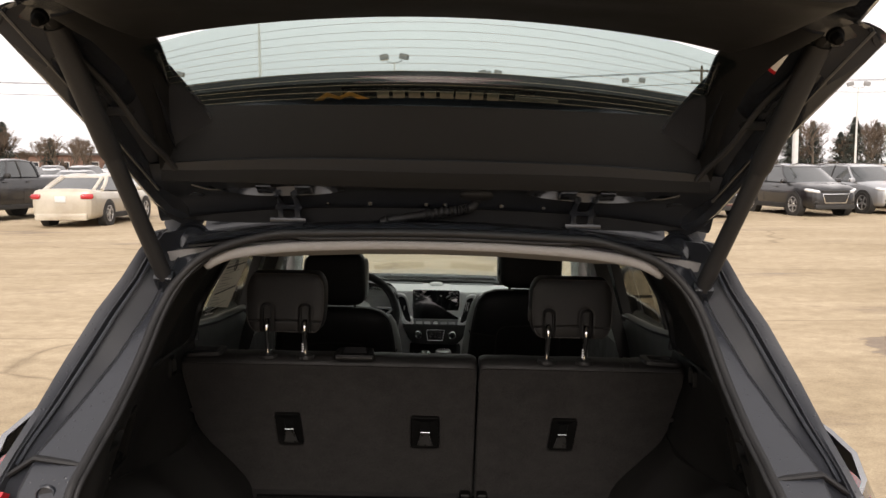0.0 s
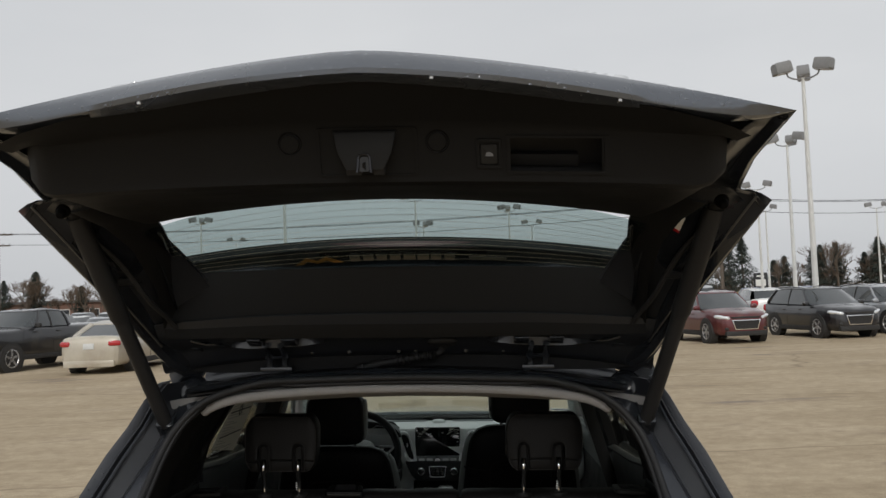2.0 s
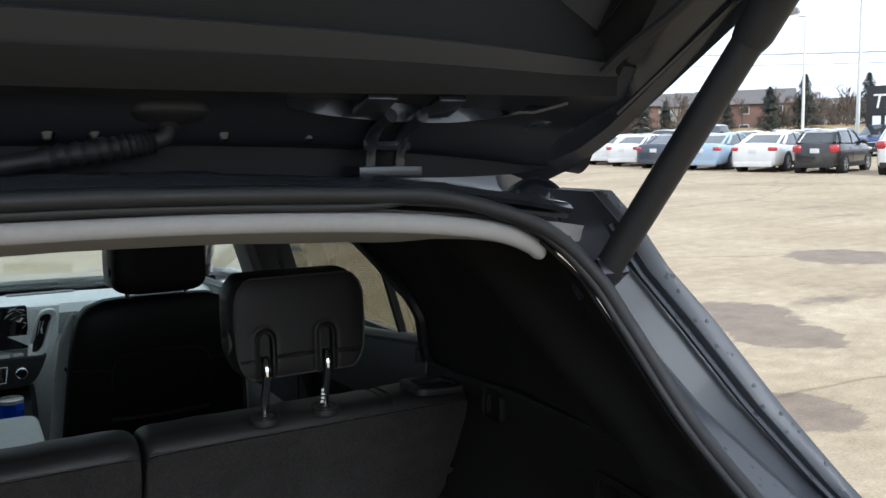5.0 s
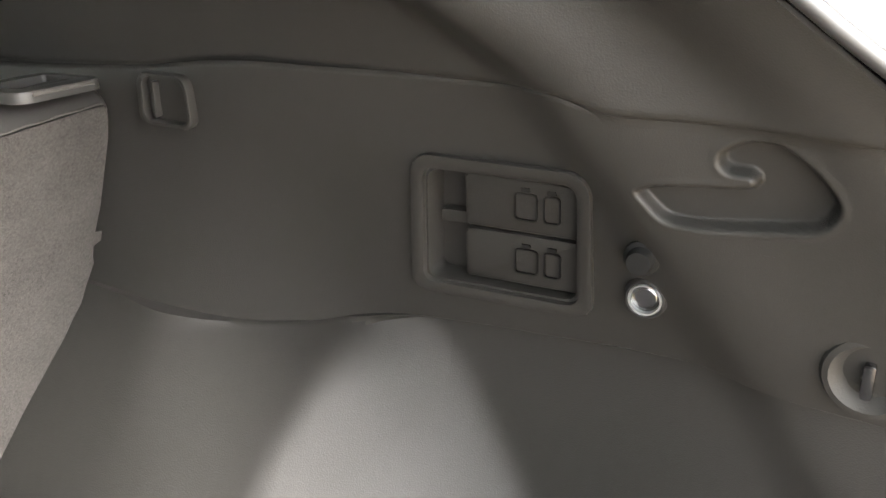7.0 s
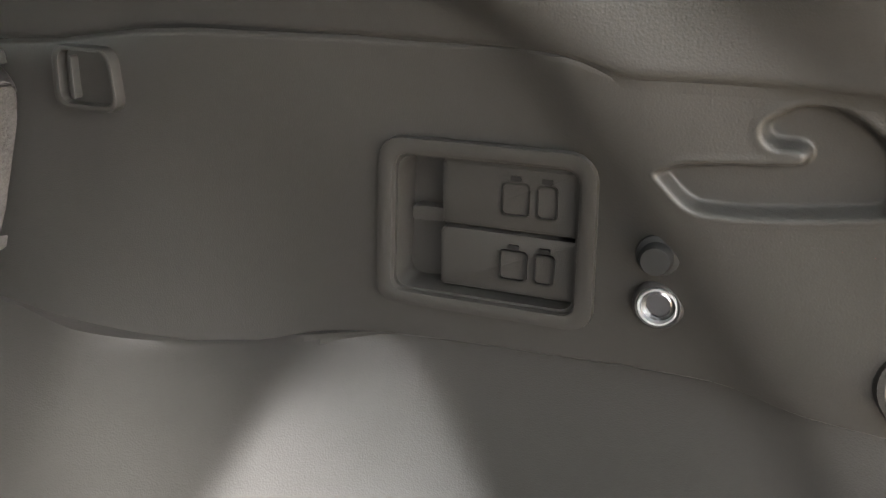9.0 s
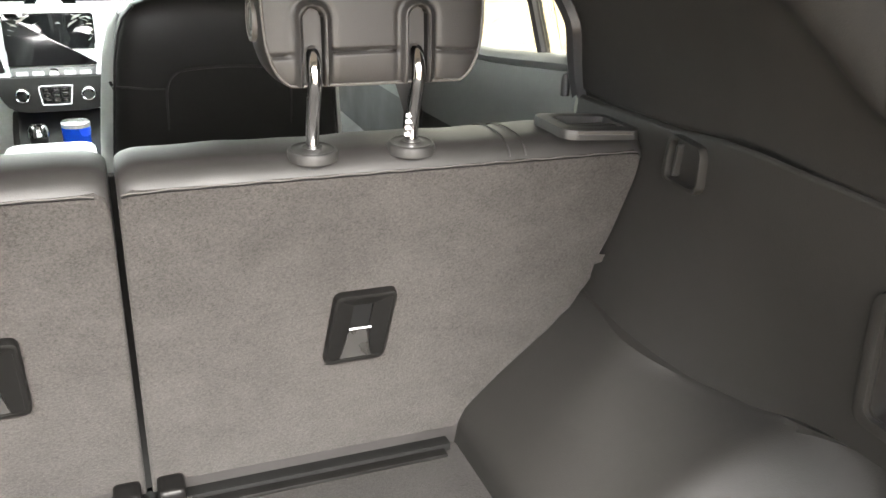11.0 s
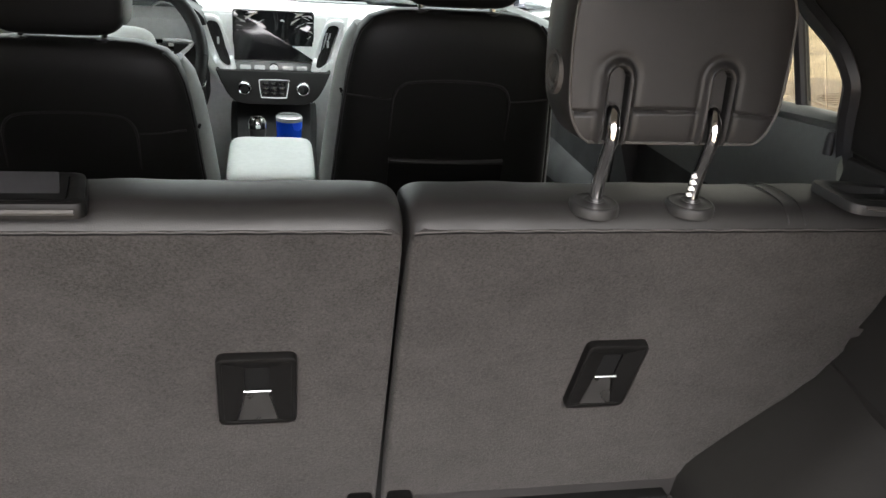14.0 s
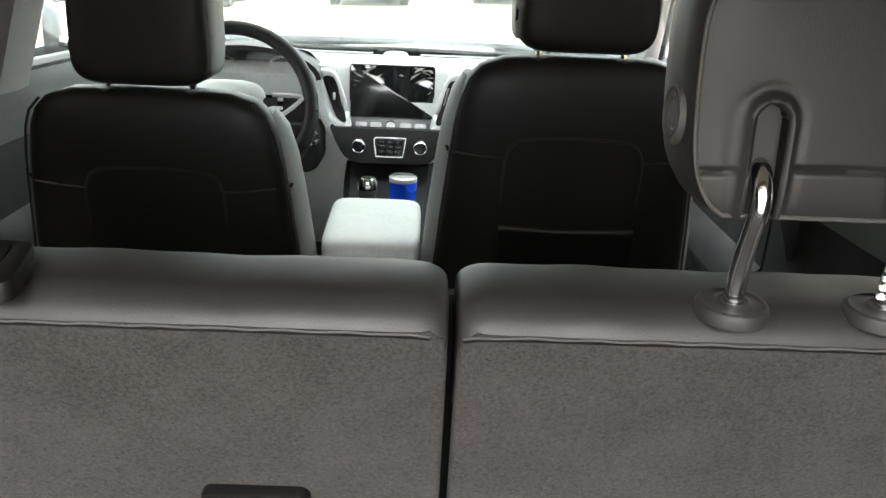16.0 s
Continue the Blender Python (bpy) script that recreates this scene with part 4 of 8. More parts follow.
# --- windows, pillars and doors
for sgn in (1, -1):
    def pane(u, v, y0, y1):
        z = BELT + (1.475 - BELT) * v
        return (sgn * side_glass_x(z), y0 + (y1 - y0) * u, z)
    for y0, y1, mat, nm in ((0.90, 1.138, GLASS_DARK, "quarter_window"), (1.143, 1.78, GLASS_DARK, "rear_door_window"), (1.86, 2.62, GLASS, "front_door_window")):
        p = part(nm, sheet(lambda u, v: pane(u, v, y0, y1), span(0, 1, 4), span(0, 1, 4), 0.004), mat, suv)
        p.visible_shadow = False
    bar = [(sgn * (side_glass_x(z) - 0.002), 1.141 if sgn < 0 else 1.196, z) for z in span(1.15, 1.42, 5)]
    part("window_divider", tube(bar, 0.010, 8), RUBBER, suv, "black window divider bar")
    part("lock_pin", lathe([(0.006, -0.01), (0.006, 0.012), (0.004, 0.018), (0, 0.019)], 10, Matrix.Translation((sgn * 0.675, 1.10, 1.19))), RUBBER, suv)

    def pillar_bar(pts, w, d, mat, nm, lab):
        rings = [[(sgn * (x + a), y + b, z) for a, b in ((-d, -w), (0, -w * 1.05), (0.012, 0), (0, w * 1.05), (-d, w), (-d * 1.25, 0))] for x, y, z in pts]
        part(nm, loft(rings), mat, suv, lab)
    pillar_bar([(side_glass_x(z) - 0.004, 1.80, z) for z in span(0.95, 1.47, 6)], 0.078, 0.030, TRIM_SOFT, "door_pillar", "black door pillar")
    pillar_bar([(side_glass_x(z) - 0.044, 1.93, z) for z in span(1.13, 1.49, 6)], 0.058, 0.030, HEADLINER, "pillar_lining", "pale grey pillar lining")
    belt = [(sgn * (side_glass_x(z) - 0.070), 1.735 - 0.10 * (1.42 - z), z) for z in span(0.95, 1.42, 5)]
    part("seat_belt", tube(belt, 0.022, 8, 0.08), TRIM_SOFT, suv, "black seat-belt webbing")
    ap = smooth_line([(sgn * 0.70, 2.86, 1.12), (sgn * 0.665, 2.68, 1.25), (sgn * 0.625, 2.48, 1.39), (sgn * 0.575, 2.28, 1.50)], 5)
    part("windshield_pillar", tube(ap, 0.038, 10, 0.8), HEADLINER, suv, "pale grey windshield pillar lining")
    ap2 = [Vector((p.x + sgn * 0.03, p.y + 0.02, p.z + 0.02)) for p in ap]
    part("windshield_pillar_skin", tube(ap2, 0.036, 10, 0.8), BODY_GREY, suv)
    rl = smooth_line([(sgn * 0.572, 0.64, 1.545), (sgn * 0.612, 0.9, 1.56), (sgn * 0.63, 1.5, 1.575), (sgn * 0.615, 2.0, 1.555), (sgn * 0.58, 2.3, 1.51)], 5)
    part("roof_side_rail", tube(rl, 0.042, 10, 1.0), BODY_GREY, suv)
    part("headliner_side", sheet(lambda u, v: (sgn * (0.598 + 0.035 * u), 0.80 + 1.52 * v, 1.507 - 0.03 * u), span(0, 1, 3), span(0, 1, 8), 0.01), HEADLINER, suv)
    # door linings, with a sill roll and armrest
    def door(u, v, y0, y1):
        x, z = lerp([(0.0, 0.78, 0.33), (0.33, 0.735, 0.60), (0.55, 0.70, 0.78), (0.63, 0.655, 0.84), (0.68, 0.70, 0.88), (0.85, 0.705, 1.02), (0.95, 0.685, 1.10), (1.0, 0.694, BELT)], v)
        y = y0 + (y1 - y0) * u
        return (sgn * x, y, z + (lerp(SILL, y) - BELT) * max(0.0, v - 0.68) / 0.32)
    for y0, y1 in ((1.078, 1.795), (1.805, 2.75)):
        part("door_lining", sheet(lambda u, v: door(u, v, y0, y1), span(0, 1, 8), span(0, 0.84, 22), 0.008), TRIM_SOFT, suv, "black lower door lining")
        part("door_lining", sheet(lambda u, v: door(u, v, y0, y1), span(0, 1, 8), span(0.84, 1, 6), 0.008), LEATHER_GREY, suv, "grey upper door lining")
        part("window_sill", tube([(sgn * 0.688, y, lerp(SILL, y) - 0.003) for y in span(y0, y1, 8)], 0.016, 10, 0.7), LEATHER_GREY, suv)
    part("window_top_trim", tube([(sgn * (side_glass_x(1.47) - 0.005), y, 1.475 - 0.06 * max(0, 1.4 - y)) for y in span(1.30, 2.35, 6)], 0.016, 8), TRIM_SOFT, suv)
    # outside mirror
    mir = part("door_mirror", moved(cushion(0.20, 0.10, 0.15, 0.6, 0.6, 20, 12), Matrix.Translation((sgn * 0.93, 2.58, 1.18))), BODY_GREY, suv, "dark grey door mirror")
    part("mirror_glass", prism(rrect(-0.08, 0.08, -0.055, 0.055, 0.02), lambda a, b, c: (sgn * 0.93 + a, 2.53 - c, 1.18 + b), 0.003), MIRROR, mir)
    part("mirror_arm", tube([(sgn * 0.72, 2.60, 1.13), (sgn * 0.86, 2.59, 1.15)], 0.018, 8), GLOSS_BLACK, mir)

ws = part("windshield", sheet(lambda u, v: (u * (0.68 - 0.10 * v), 2.88 - 0.62 * v - 0.10 * u * u, 1.12 + 0.385 * v), span(-1, 1, 10), span(0, 1, 6), 0.004), GLASS, suv)
ws.visible_shadow = False
part("windshield_base", tube([(-0.66, 2.80, 1.120), (-0.3, 2.86, 1.128), (0, 2.875, 1.130), (0.3, 2.86, 1.128), (0.66, 2.80, 1.120)], 0.005, 8), RUBBER, suv)
part("windshield_wiper", tube([(-0.35, 2.93, 1.125), (-0.1, 2.90, 1.140), (0.04, 2.885, 1.150), (0.32, 2.86, 1.150)], 0.006, 6), RUBBER, suv, "black wiper arm on the windshield")

# window price sheet on the rear door glass
def on_glass(y, z, c):
    return (-(side_glass_x(z) - 0.004 - c), y, z)


stk = part("price_sheet", prism([(1.205, 1.257), (1.53, 1.20), (1.700, 1.449), (1.383, 1.457)], on_glass, 0.001), BACKLIT, suv, "white printed price sheet on the glass")
rng = random.Random(5)
for k in range(24):
    z = 1.442 - 0.0092 * k
    a = 1.385 - (1.45 - z) * 0.88 + 0.028
    b = a + (0.285 if k in (9, 17) else rng.uniform(0.08, 0.24))
    part("print_line", prism([(a, z), (b, z - 0.012), (b, z - (0.0175 if k in (9, 17) else 0.0145)), (a, z - (0.0055 if k in (9, 17) else 0.0028))], lambda y, z, c: on_glass(y, z, c + 0.001), 0.0004), INK if k in (9, 17) else INK_FAINT, stk)
part("print_ring", tube([on_glass(1.460 + 0.016 * math.cos(a), 1.352 + 0.017 * math.sin(a), 0.002) for a in span(0, 2 * math.pi, 20)], 0.0016, 5), INK, stk)

# wheels of this vehicle
def suv_wheel(x, y):
    sgn = 1 if x > 0 else -1
    m = Matrix.Translation((x, y, 0.36)) @ Matrix.Rotation(radians(90 * sgn), 4, "Y")
    w = part("wheel", lathe([(0.24, -0.10), (0.31, -0.11), (0.355, -0.09), (0.36, 0.0), (0.355, 0.09), (0.31, 0.11), (0.24, 0.10)], 36, m), RUBBER, suv, "black tyre on alloy rim")
    spokes = [moved(box(0.03, 0.235, -0.022, 0.022, 0.05, 0.075, 0.006), m @ Matrix.Rotation(radians(72 * k), 4, "Z")) for k in range(5)]
    part("rim", joined(lathe([(0.0, 0.07), (0.05, 0.075), (0.06, 0.05), (0.0, 0.04)], 20, m), lathe([(0.225, 0.08), (0.245, 0.09), (0.245, -0.08), (0.225, -0.08)], 36, m), *spokes), SATIN, w)


for x in (-0.835, 0.835):
    for y in (0.88, 3.30):
        suv_wheel(x, y)


# --- liftgate, raised on its hinges: u across, v from the hinges to the latch end, w outwards
GATE0 = Vector((0, 0.500, 1.600))
GV, GW = Vector((0, -0.917, 0.399)), Vector((0, 0.399, 0.917))


ALONG = [(-0.10, -0.09), (0.0, 0.0), (0.10, 0.092), (0.24, 0.212), (0.50, 0.450), (0.58, 0.522), (0.94, 0.875), (1.04, 0.990), (1.10, 1.045)]


def gp(u, v, w):
    return GATE0 + Vector((u, 0, 0)) + GV * lerp(ALONG, v) + GW * w


# half width along the gate, the far end's bow, and the height of the outer skin
HALF = [(0.0, 0.535), (0.048, 0.567), (0.306, 0.640), (0.573, 0.727), (0.600, 0.690), (0.628, 0.654), (0.68, 0.637), (0.80, 0.626), (1.0, 0.622)]
SIDE_W = [(0.0, -0.034), (0.048, -0.029), (0.306, 0.048), (0.573, 0.125), (0.60, 0.135), (0.628, 0.120), (0.68, 0.100), (0.80, 0.085), (1.0, 0.042)]


def end_v(u):
    return 1.080 - 0.128 * (abs(u) / 0.62) ** 1.4


def outer_w(v):
    return lerp([(0.0, 0.030), (0.05, 0.090), (0.12, 0.150), (0.22, 0.178), (0.45, 0.180), (0.60, 0.180), (0.80, 0.155), (0.93, 0.118), (1.0, 0.080)], v)


def outer(a, t):
    """a in -1..1 across, t in 0..1 along."""
    half = lerp(HALF, t)
    u = a * half
    v = -0.055 * (1 - t) ** 3 + t * (end_v(u * 0.62 / max(half, 0.62)) - 0.037 * (1 - abs(a) ** 4))
    return gp(u, v, outer_w(t) - (outer_w(t) - lerp(SIDE_W, t)) * abs(a) ** 4)


ts = sorted({*span(0, 1, 24), 0.573, 0.590, 0.612, 0.628})
glass_t0, glass_t1 = 0.11, 0.60
skin = bmesh.new()
us = span(-1, 1, 30)
gridv = [[skin.verts.new(outer(a, t)) for a in us] for t in ts]
for j in range(len(ts) - 1):
    for i in range(len(us) - 1):
        tc, uc = (ts[j] + ts[j + 1]) / 2, (us[i] + us[i + 1]) / 2
        if glass_t0 < tc < glass_t1 and abs(uc) < 0.76:
            continue
        skin.faces.new((gridv[j][i], gridv[j][i + 1], gridv[j + 1][i + 1], gridv[j + 1][i]))
bmesh.ops.delete(skin, geom=[v for v in skin.verts if not v.link_faces], context="VERTS")
liftgate = part("liftgate", skin, BODY_GREY, suv, "raised liftgate with dark grey metallic outer skin")

# inner face of the skin round the hinges and sides
for sgn in (1, -1):
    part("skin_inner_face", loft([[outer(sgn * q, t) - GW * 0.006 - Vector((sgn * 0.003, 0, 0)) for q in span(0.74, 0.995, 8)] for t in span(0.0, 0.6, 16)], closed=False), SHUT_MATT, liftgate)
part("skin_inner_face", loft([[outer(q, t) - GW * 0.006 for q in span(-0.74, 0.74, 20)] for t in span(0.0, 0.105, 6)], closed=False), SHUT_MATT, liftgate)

# the skin's folded end: a grey lip seen from below
lip_us = span(-1, 1, 40)


def lip_low(a, back=0.0, drop=0.0):
    u = a * lerp(HALF, 1.0)
    return gp(u, end_v(u) - 0.012 - 0.016 * abs(a) ** 3 - back, 0.030 + 0.004 * abs(a) ** 3 - drop)


lip = loft([[outer(a, 1.0) for a in lip_us], [outer(a, 1.0).lerp(lip_low(a), 0.5) + GV * 0.004 + GW * 0.003 for a in lip_us], [lip_low(a, 0.002, -0.004) for a in lip_us],
            [lip_low(a, 0.006, 0.002) for a in lip_us], [lip_low(a, 0.020, 0.001) for a in lip_us], [lip_low(a, 0.034, -0.004) for a in lip_us]], closed=False)
for v_, a_ in zip(lip.verts, lip_us * 6):
    v_.co = v_.co.lerp(outer(a_, 1.0), abs(a_) ** 10)
part("lower_lip", lip, BODY_GREY, liftgate, "grey folded lower edge of the liftgate")
for u in (-0.31, 0.10, 0.36):
    part("edge_bead", lathe([(0, 0.003), (0.0025, 0.0015), (0.003, -0.002)], 8, Matrix.Translation(lip_low(u / 0.622, 0.010, 0.002))), CLEAR_LENS, liftgate)

# inner frame: glossy painted shut faces round the lining


for sgn in (1, -1):
    rows = []
    for t in span(0.0, 0.97, 26):
        half = lerp(HALF, t)
        e = end_v(half * 0.98)
        v = t * e
        wo = lerp(SIDE_W, t)
        ui, wi = lerp([(0.0, 0.50, 0.03), (0.13, 0.515, 0.06), (0.30, 0.505, 0.095), (0.50, 0.515, 0.120), (0.62, 0.540, 0.115), (0.75, 0.550, 0.09), (1.0, 0.56, 0.03)], t)
        rows.append([gp(sgn * (half - 0.002), v, wo - 0.001), gp(sgn * (half - 0.010), v, wo - 0.006), gp(sgn * (half - 0.022), v, wo + 0.004), gp(sgn * (half * 0.65 + ui * 0.35), v, wo * 0.5 + wi * 0.5 + 0.010), gp(sgn * (half * 0.3 + ui * 0.7), v, wi + 0.012), gp(sgn * ui, v, wi)])
    bm = loft(rows, closed=False)
    part("inner_frame_side", bm, BODY_DARK, liftgate, "gloss inner side frame in darkened body paint")
    # ribs, plugs and a cable on the side frame
    for pu, v, pw in ((0.499, 0.017, 0.010), (0.556, 0.045, 0.012), (0.580, 0.100, 0.040)):
        m = Matrix.Translation(gp(sgn * pu, v, pw)) @ (-GW).to_track_quat("Z", "Y").to_matrix().to_4x4()
        part("frame_plug", lathe([(0, 0.005), (0.006, 0.004), (0.008, 0.001), (0.013, 0.001), (0.016, 0.005), (0.019, 0.003), (0.020, -0.006)], 18, m), BODY_DARK, liftgate)
    pth = [gp(sgn * (lerp(HALF, v) - 0.080), v, lerp(SIDE_W, v) + 0.018 - 0.005 * math.sin(v * 30)) for v in span(0.14, 0.56, 18)]
    part("wiring", tube(pth, 0.006, 6), RUBBER, liftgate, "black wiring along the frame")
    part("side_bead", tube([gp(sgn * (lerp(HALF, v) - 0.030), v, lerp(SIDE_W, v) + 0.004) for v in span(0.10, 0.56, 14)], 0.003, 6), BODY_DARK, liftgate)
    part("frame_clip", moved(box(-0.030, 0.030, -0.008, 0.008, -0.010, 0.006, 0.004), Matrix.Translation(gp(sgn * 0.585, 0.30, 0.075)) @ Matrix.Rotation(radians(20 * sgn), 4, "Z")), TRIM_SOFT, liftgate)
    tag = prism(rrect(-0.012, 0.012, -0.033, 0.033, 0.002), lambda a, b, c: gp(sgn * (0.551 + a * 0.75), 0.503 + b, 0.100 - c - a * 0.6 * sgn), 0.002)
    if sgn > 0:
        lb = part("warning_label", tag, PAPER, liftgate, "white and red warning label")
        part("label_bar", prism(rrect(-0.012, 0.012, -0.033, -0.024, 0.001), lambda a, b, c: gp(sgn * (0.551 + a * 0.75), 0.503 + b, 0.0975 - c - a * 0.6 * sgn), 0.001), RED_LENS, lb)

# hinge-side inner panel with pressed pads
def head(u, s):
    v = -0.056 + 0.190 * s
    w = lerp([(0.0, 0.020), (0.10, 0.016), (0.28, 0.030), (0.36, 0.038), (0.60, 0.036), (0.80, 0.034), (1.0, 0.055)], s)
    return gp(u, v + 0.03 * (abs(u) / 0.58) ** 4 * (1 - s), w - 0.052 * (abs(u) / 0.58) ** 3 * (1 - 0.55 * s))


# glossy in truth; trim black puts its dark reflection into the colour
part("header_return", sheet(lambda u, q: head(u, 0.02) + Vector((0, -0.004 * q, -q * (0.036 - 0.030 * (abs(u) / 0.53) ** 5))), span(-0.53, 0.53, 32), span(0, 1, 4), 0.003), TRIM_BLACK, liftgate, "hinge edge of the liftgate, coloured dark for its shade")
part("inner_header", sheet(head, span(-0.578, 0.578, 36), span(0, 1, 16), 0.004), HEADER_PAINT, liftgate, "satin inner header panel in darkened body paint")
for sgn in (1, -1):
    def pad_at(k, q):
        tall = math.sin(math.pi * min(1.0, k * 1.15 + 0.02) ** 0.8) ** 0.6 if k < 0.86 else 0.75 * (1 - k) / 0.14 * 0.6
        v0, w0 = 0.026 + 0.055 * max(0, k - 0.55) ** 2 / 0.2, 0.016 - 0.016 * k
        return gp(sgn * (0.190 + 0.300 * k), v0 + 0.014 * q * tall + 0.012 * (1 - q) * (1 - tall), w0 + 0.028 * q * tall + 0.006 * (1 - tall))
    pad = sheet(pad_at, span(0, 1, 20), span(0, 1, 5), 0.003)
    part("pressed_pad", pad, BODY_DARK, liftgate)
    for du in (-0.10, 0.02, 0.11):
        part("frame_stud", lathe([(0, 0.004), (0.005, 0.003), (0.008, -0.003)], 10, Matrix.Translation(gp(sgn * (0.12 + du), -0.030, 0.014)) @ (-GW).to_track_quat("Z", "Y").to_matrix().to_4x4()), BODY_DARK, liftgate)

# heated window: clear pane, black border, heater wires
def pane_pt(a, s):
    u = a * (0.475 + 0.05 * (1 - s))
    v = 0.175 + (0.555 - 0.175) * s - 0.105 * a * a * (0.35 + 0.65 * s) + 0.012
    return gp(u, v, 0.165 - 0.030 * s - 0.018 * a * a)


wpane = part("rear_window", sheet(pane_pt, span(-1.06, 1.06, 24), span(-0.12, 1.06, 10), 0.004), GLASS_REAR, liftgate, "heated rear window with privacy tint")
wpane.visible_shadow = False
for k in range(11):
    s = 0.05 + 0.088 * k
    part("heater_wire", tube([pane_pt(a, s) - GW * 0.003 for a in span(-0.99, 0.99, 16)], 0.00030, 4), WIRE, wpane)
for sgn in (1, -1):
    part("wire_busbar", tube([pane_pt(sgn * 0.995, s) - GW * 0.003 for s in span(0.0, 0.98, 8)], 0.004, 6), GLOSS_BLACK, wpane)

# roof spoiler behind the pane: its dark underside and the high brake lamp show through the glass
part("spoiler", sheet(lambda a, s: gp(a * 0.60, 0.02 + 0.220 * s - 0.10 * a * a * s, 0.208 - 0.006 * s - 0.015 * a * a), span(-1, 1, 20), span(0, 1, 6), 0.022), TRIM_SOFT, liftgate, "black underside of the roof spoiler")
part("high_brake_lamp", sheet(lambda a, s: gp(a * 0.165, 0.222 + 0.020 * s - 0.010 * a * a, 0.194 - 0.004 * s), span(-1, 1, 8), span(0, 1, 2), 0.012), DARK_RED, liftgate, "dark red high brake lamp")
part("lamp_housing", sheet(lambda a, s: gp(a * 0.19, 0.175 + 0.040 * s - 0.010 * a * a, 0.190), span(-1, 1, 8), span(0, 1, 2), 0.012), GLOSS_BLACK, liftgate)
# dealer decal on the pane: plain pale bars and an orange mark, no lettering
for k in range(8):
    u = -0.118 + 0.0305 * k
    w_ = 0.026 if k in (4, 5) else 0.023
    part("decal_bar", prism(rrect(u, u + w_, 0.208, 0.240, 0.003), lambda a, b, c: gp(a, b - 0.4 * a * a, 0.158 - c), 0.0005), DECAL_PALE, wpane)
part("decal_mark", prism([(-0.245, 0.206), (-0.215, 0.242), (-0.193, 0.220), (-0.171, 0.242), (-0.135, 0.206), (-0.156, 0.206), (-0.171, 0.223), (-0.193, 0.206), (-0.215, 0.223), (-0.228, 0.206)], lambda a, b, c: gp(a, b - 0.4 * a * a, 0.158 - c), 0.0005), ORANGE, wpane)
part("decal_mark", prism(rrect(0.150, 0.235, 0.220, 0.234, 0.004), lambda a, b, c: gp(a, b - 0.4 * a * a, 0.158 - c), 0.0005), DECAL, wpane)

# lining: header piece, side pieces, and the deep lower panel
def upper_lining(a, s):
    u = a * 0.545
    e = max(0.0, (abs(a) - 0.84) / 0.16)
    v0, v1 = 0.072 + 0.13 * u * u, 0.187 - 0.035 * a * a + 0.012 * e * e
    return gp(u, v0 + (v1 - v0) * s, lerp([(0.0, 0.034), (0.06, 0.018), (0.15, 0.020), (1.0, 0.150 - 0.010 * e * e)], s))


lining = part("upper_lining", sheet(upper_lining, span(-1, 1, 50), span(0, 1, 10), 0.005), TRIM_BLACK, liftgate, "black moulded upper liftgate lining")
for sgn in (1, -1):
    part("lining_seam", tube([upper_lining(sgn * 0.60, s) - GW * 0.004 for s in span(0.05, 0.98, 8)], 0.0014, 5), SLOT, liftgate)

    def side_lining(s, t):
        v = 0.085 + 0.55 * t
        pin = pane_pt(sgn * 1.0, max(0, min(1, (v - 0.09) / 0.37)))
        u0, w0 = abs(pin.x) - 0.008 - 0.014 * math.exp(-((t - 0.08) / 0.07) ** 2), lerp([(0, 0.040), (0.05, 0.105), (0.12, 0.138), (0.24, 0.146), (1, 0.115)], t)
        u1, w1 = lerp([(0.0, 0.552), (0.3, 0.535), (0.6, 0.538), (0.8, 0.555), (1.0, 0.575)], t), lerp([(0, 0.014), (0.3, 0.074), (0.6, 0.100), (0.8, 0.098), (1, 0.075)], t)
        return gp(sgn * (u0 + (u1 - u0) * s), v, w0 + (w1 - w0) * (s * s * (3 - 2 * s)))
    part("side_lining", sheet(side_lining, span(0, 1, 12), span(0, 1, 26), 0.005), TRIM_BLACK, liftgate, "black moulded side lining")


LOWER = [(0.0, 0.576, 0.127), (0.08, 0.592, 0.112), (0.35, 0.735, 0.048), (0.50, 0.838, -0.006), (0.54, 0.862, -0.019), (0.565, 0.876, -0.021), (0.60, 0.883, -0.014), (0.85, 0.934, 0.028), (0.89, 0.944, 0.034), (1.0, 1.030, 0.040)]


def lower_lining(a, s):
    u = a * lerp([(0, 0.530), (0.35, 0.560), (0.56, 0.556), (0.85, 0.548), (1.0, 0.562)], s)
    v, w = lerp(LOWER, s)
    k = (abs(u) / 0.52) ** 2
    v -= k * lerp([(0, 0.120), (0.5, 0.045), (0.85, 0.035), (1.0, 0.080)], s)
    w += k * lerp([(0, 0.0), (0.5, 0.010), (0.85, 0.012), (1.0, -0.018)], s)
    e = max(0, abs(a) - 0.90) / 0.10
    return gp(u, v - 0.012 * e * e * (s > 0.5), w + 0.040 * e * e * (s < 0.9))


bm = bmesh.new()
las = sorted({*span(-1, 1, 40), 0.205 / 0.55, 0.348 / 0.55})
lss = sorted({*[r[0] for r in LOWER], *span(0, 1, 22), 0.625, 0.82})
gridl = [[bm.verts.new(lower_lining(a, s)) for a in las] for s in lss]
for j in range(len(lss) - 1):
    for i in range(len(las) - 1):
        ac, sc = (las[i] + las[i + 1]) / 2 * 0.55, (lss[j] + lss[j + 1]) / 2
        if 0.205 < ac < 0.348 and 0.625 < sc < 0.82:
            continue
        bm.faces.new((gridl[j][i], gridl[j][i + 1], gridl[j + 1][i + 1], gridl[j + 1][i]))
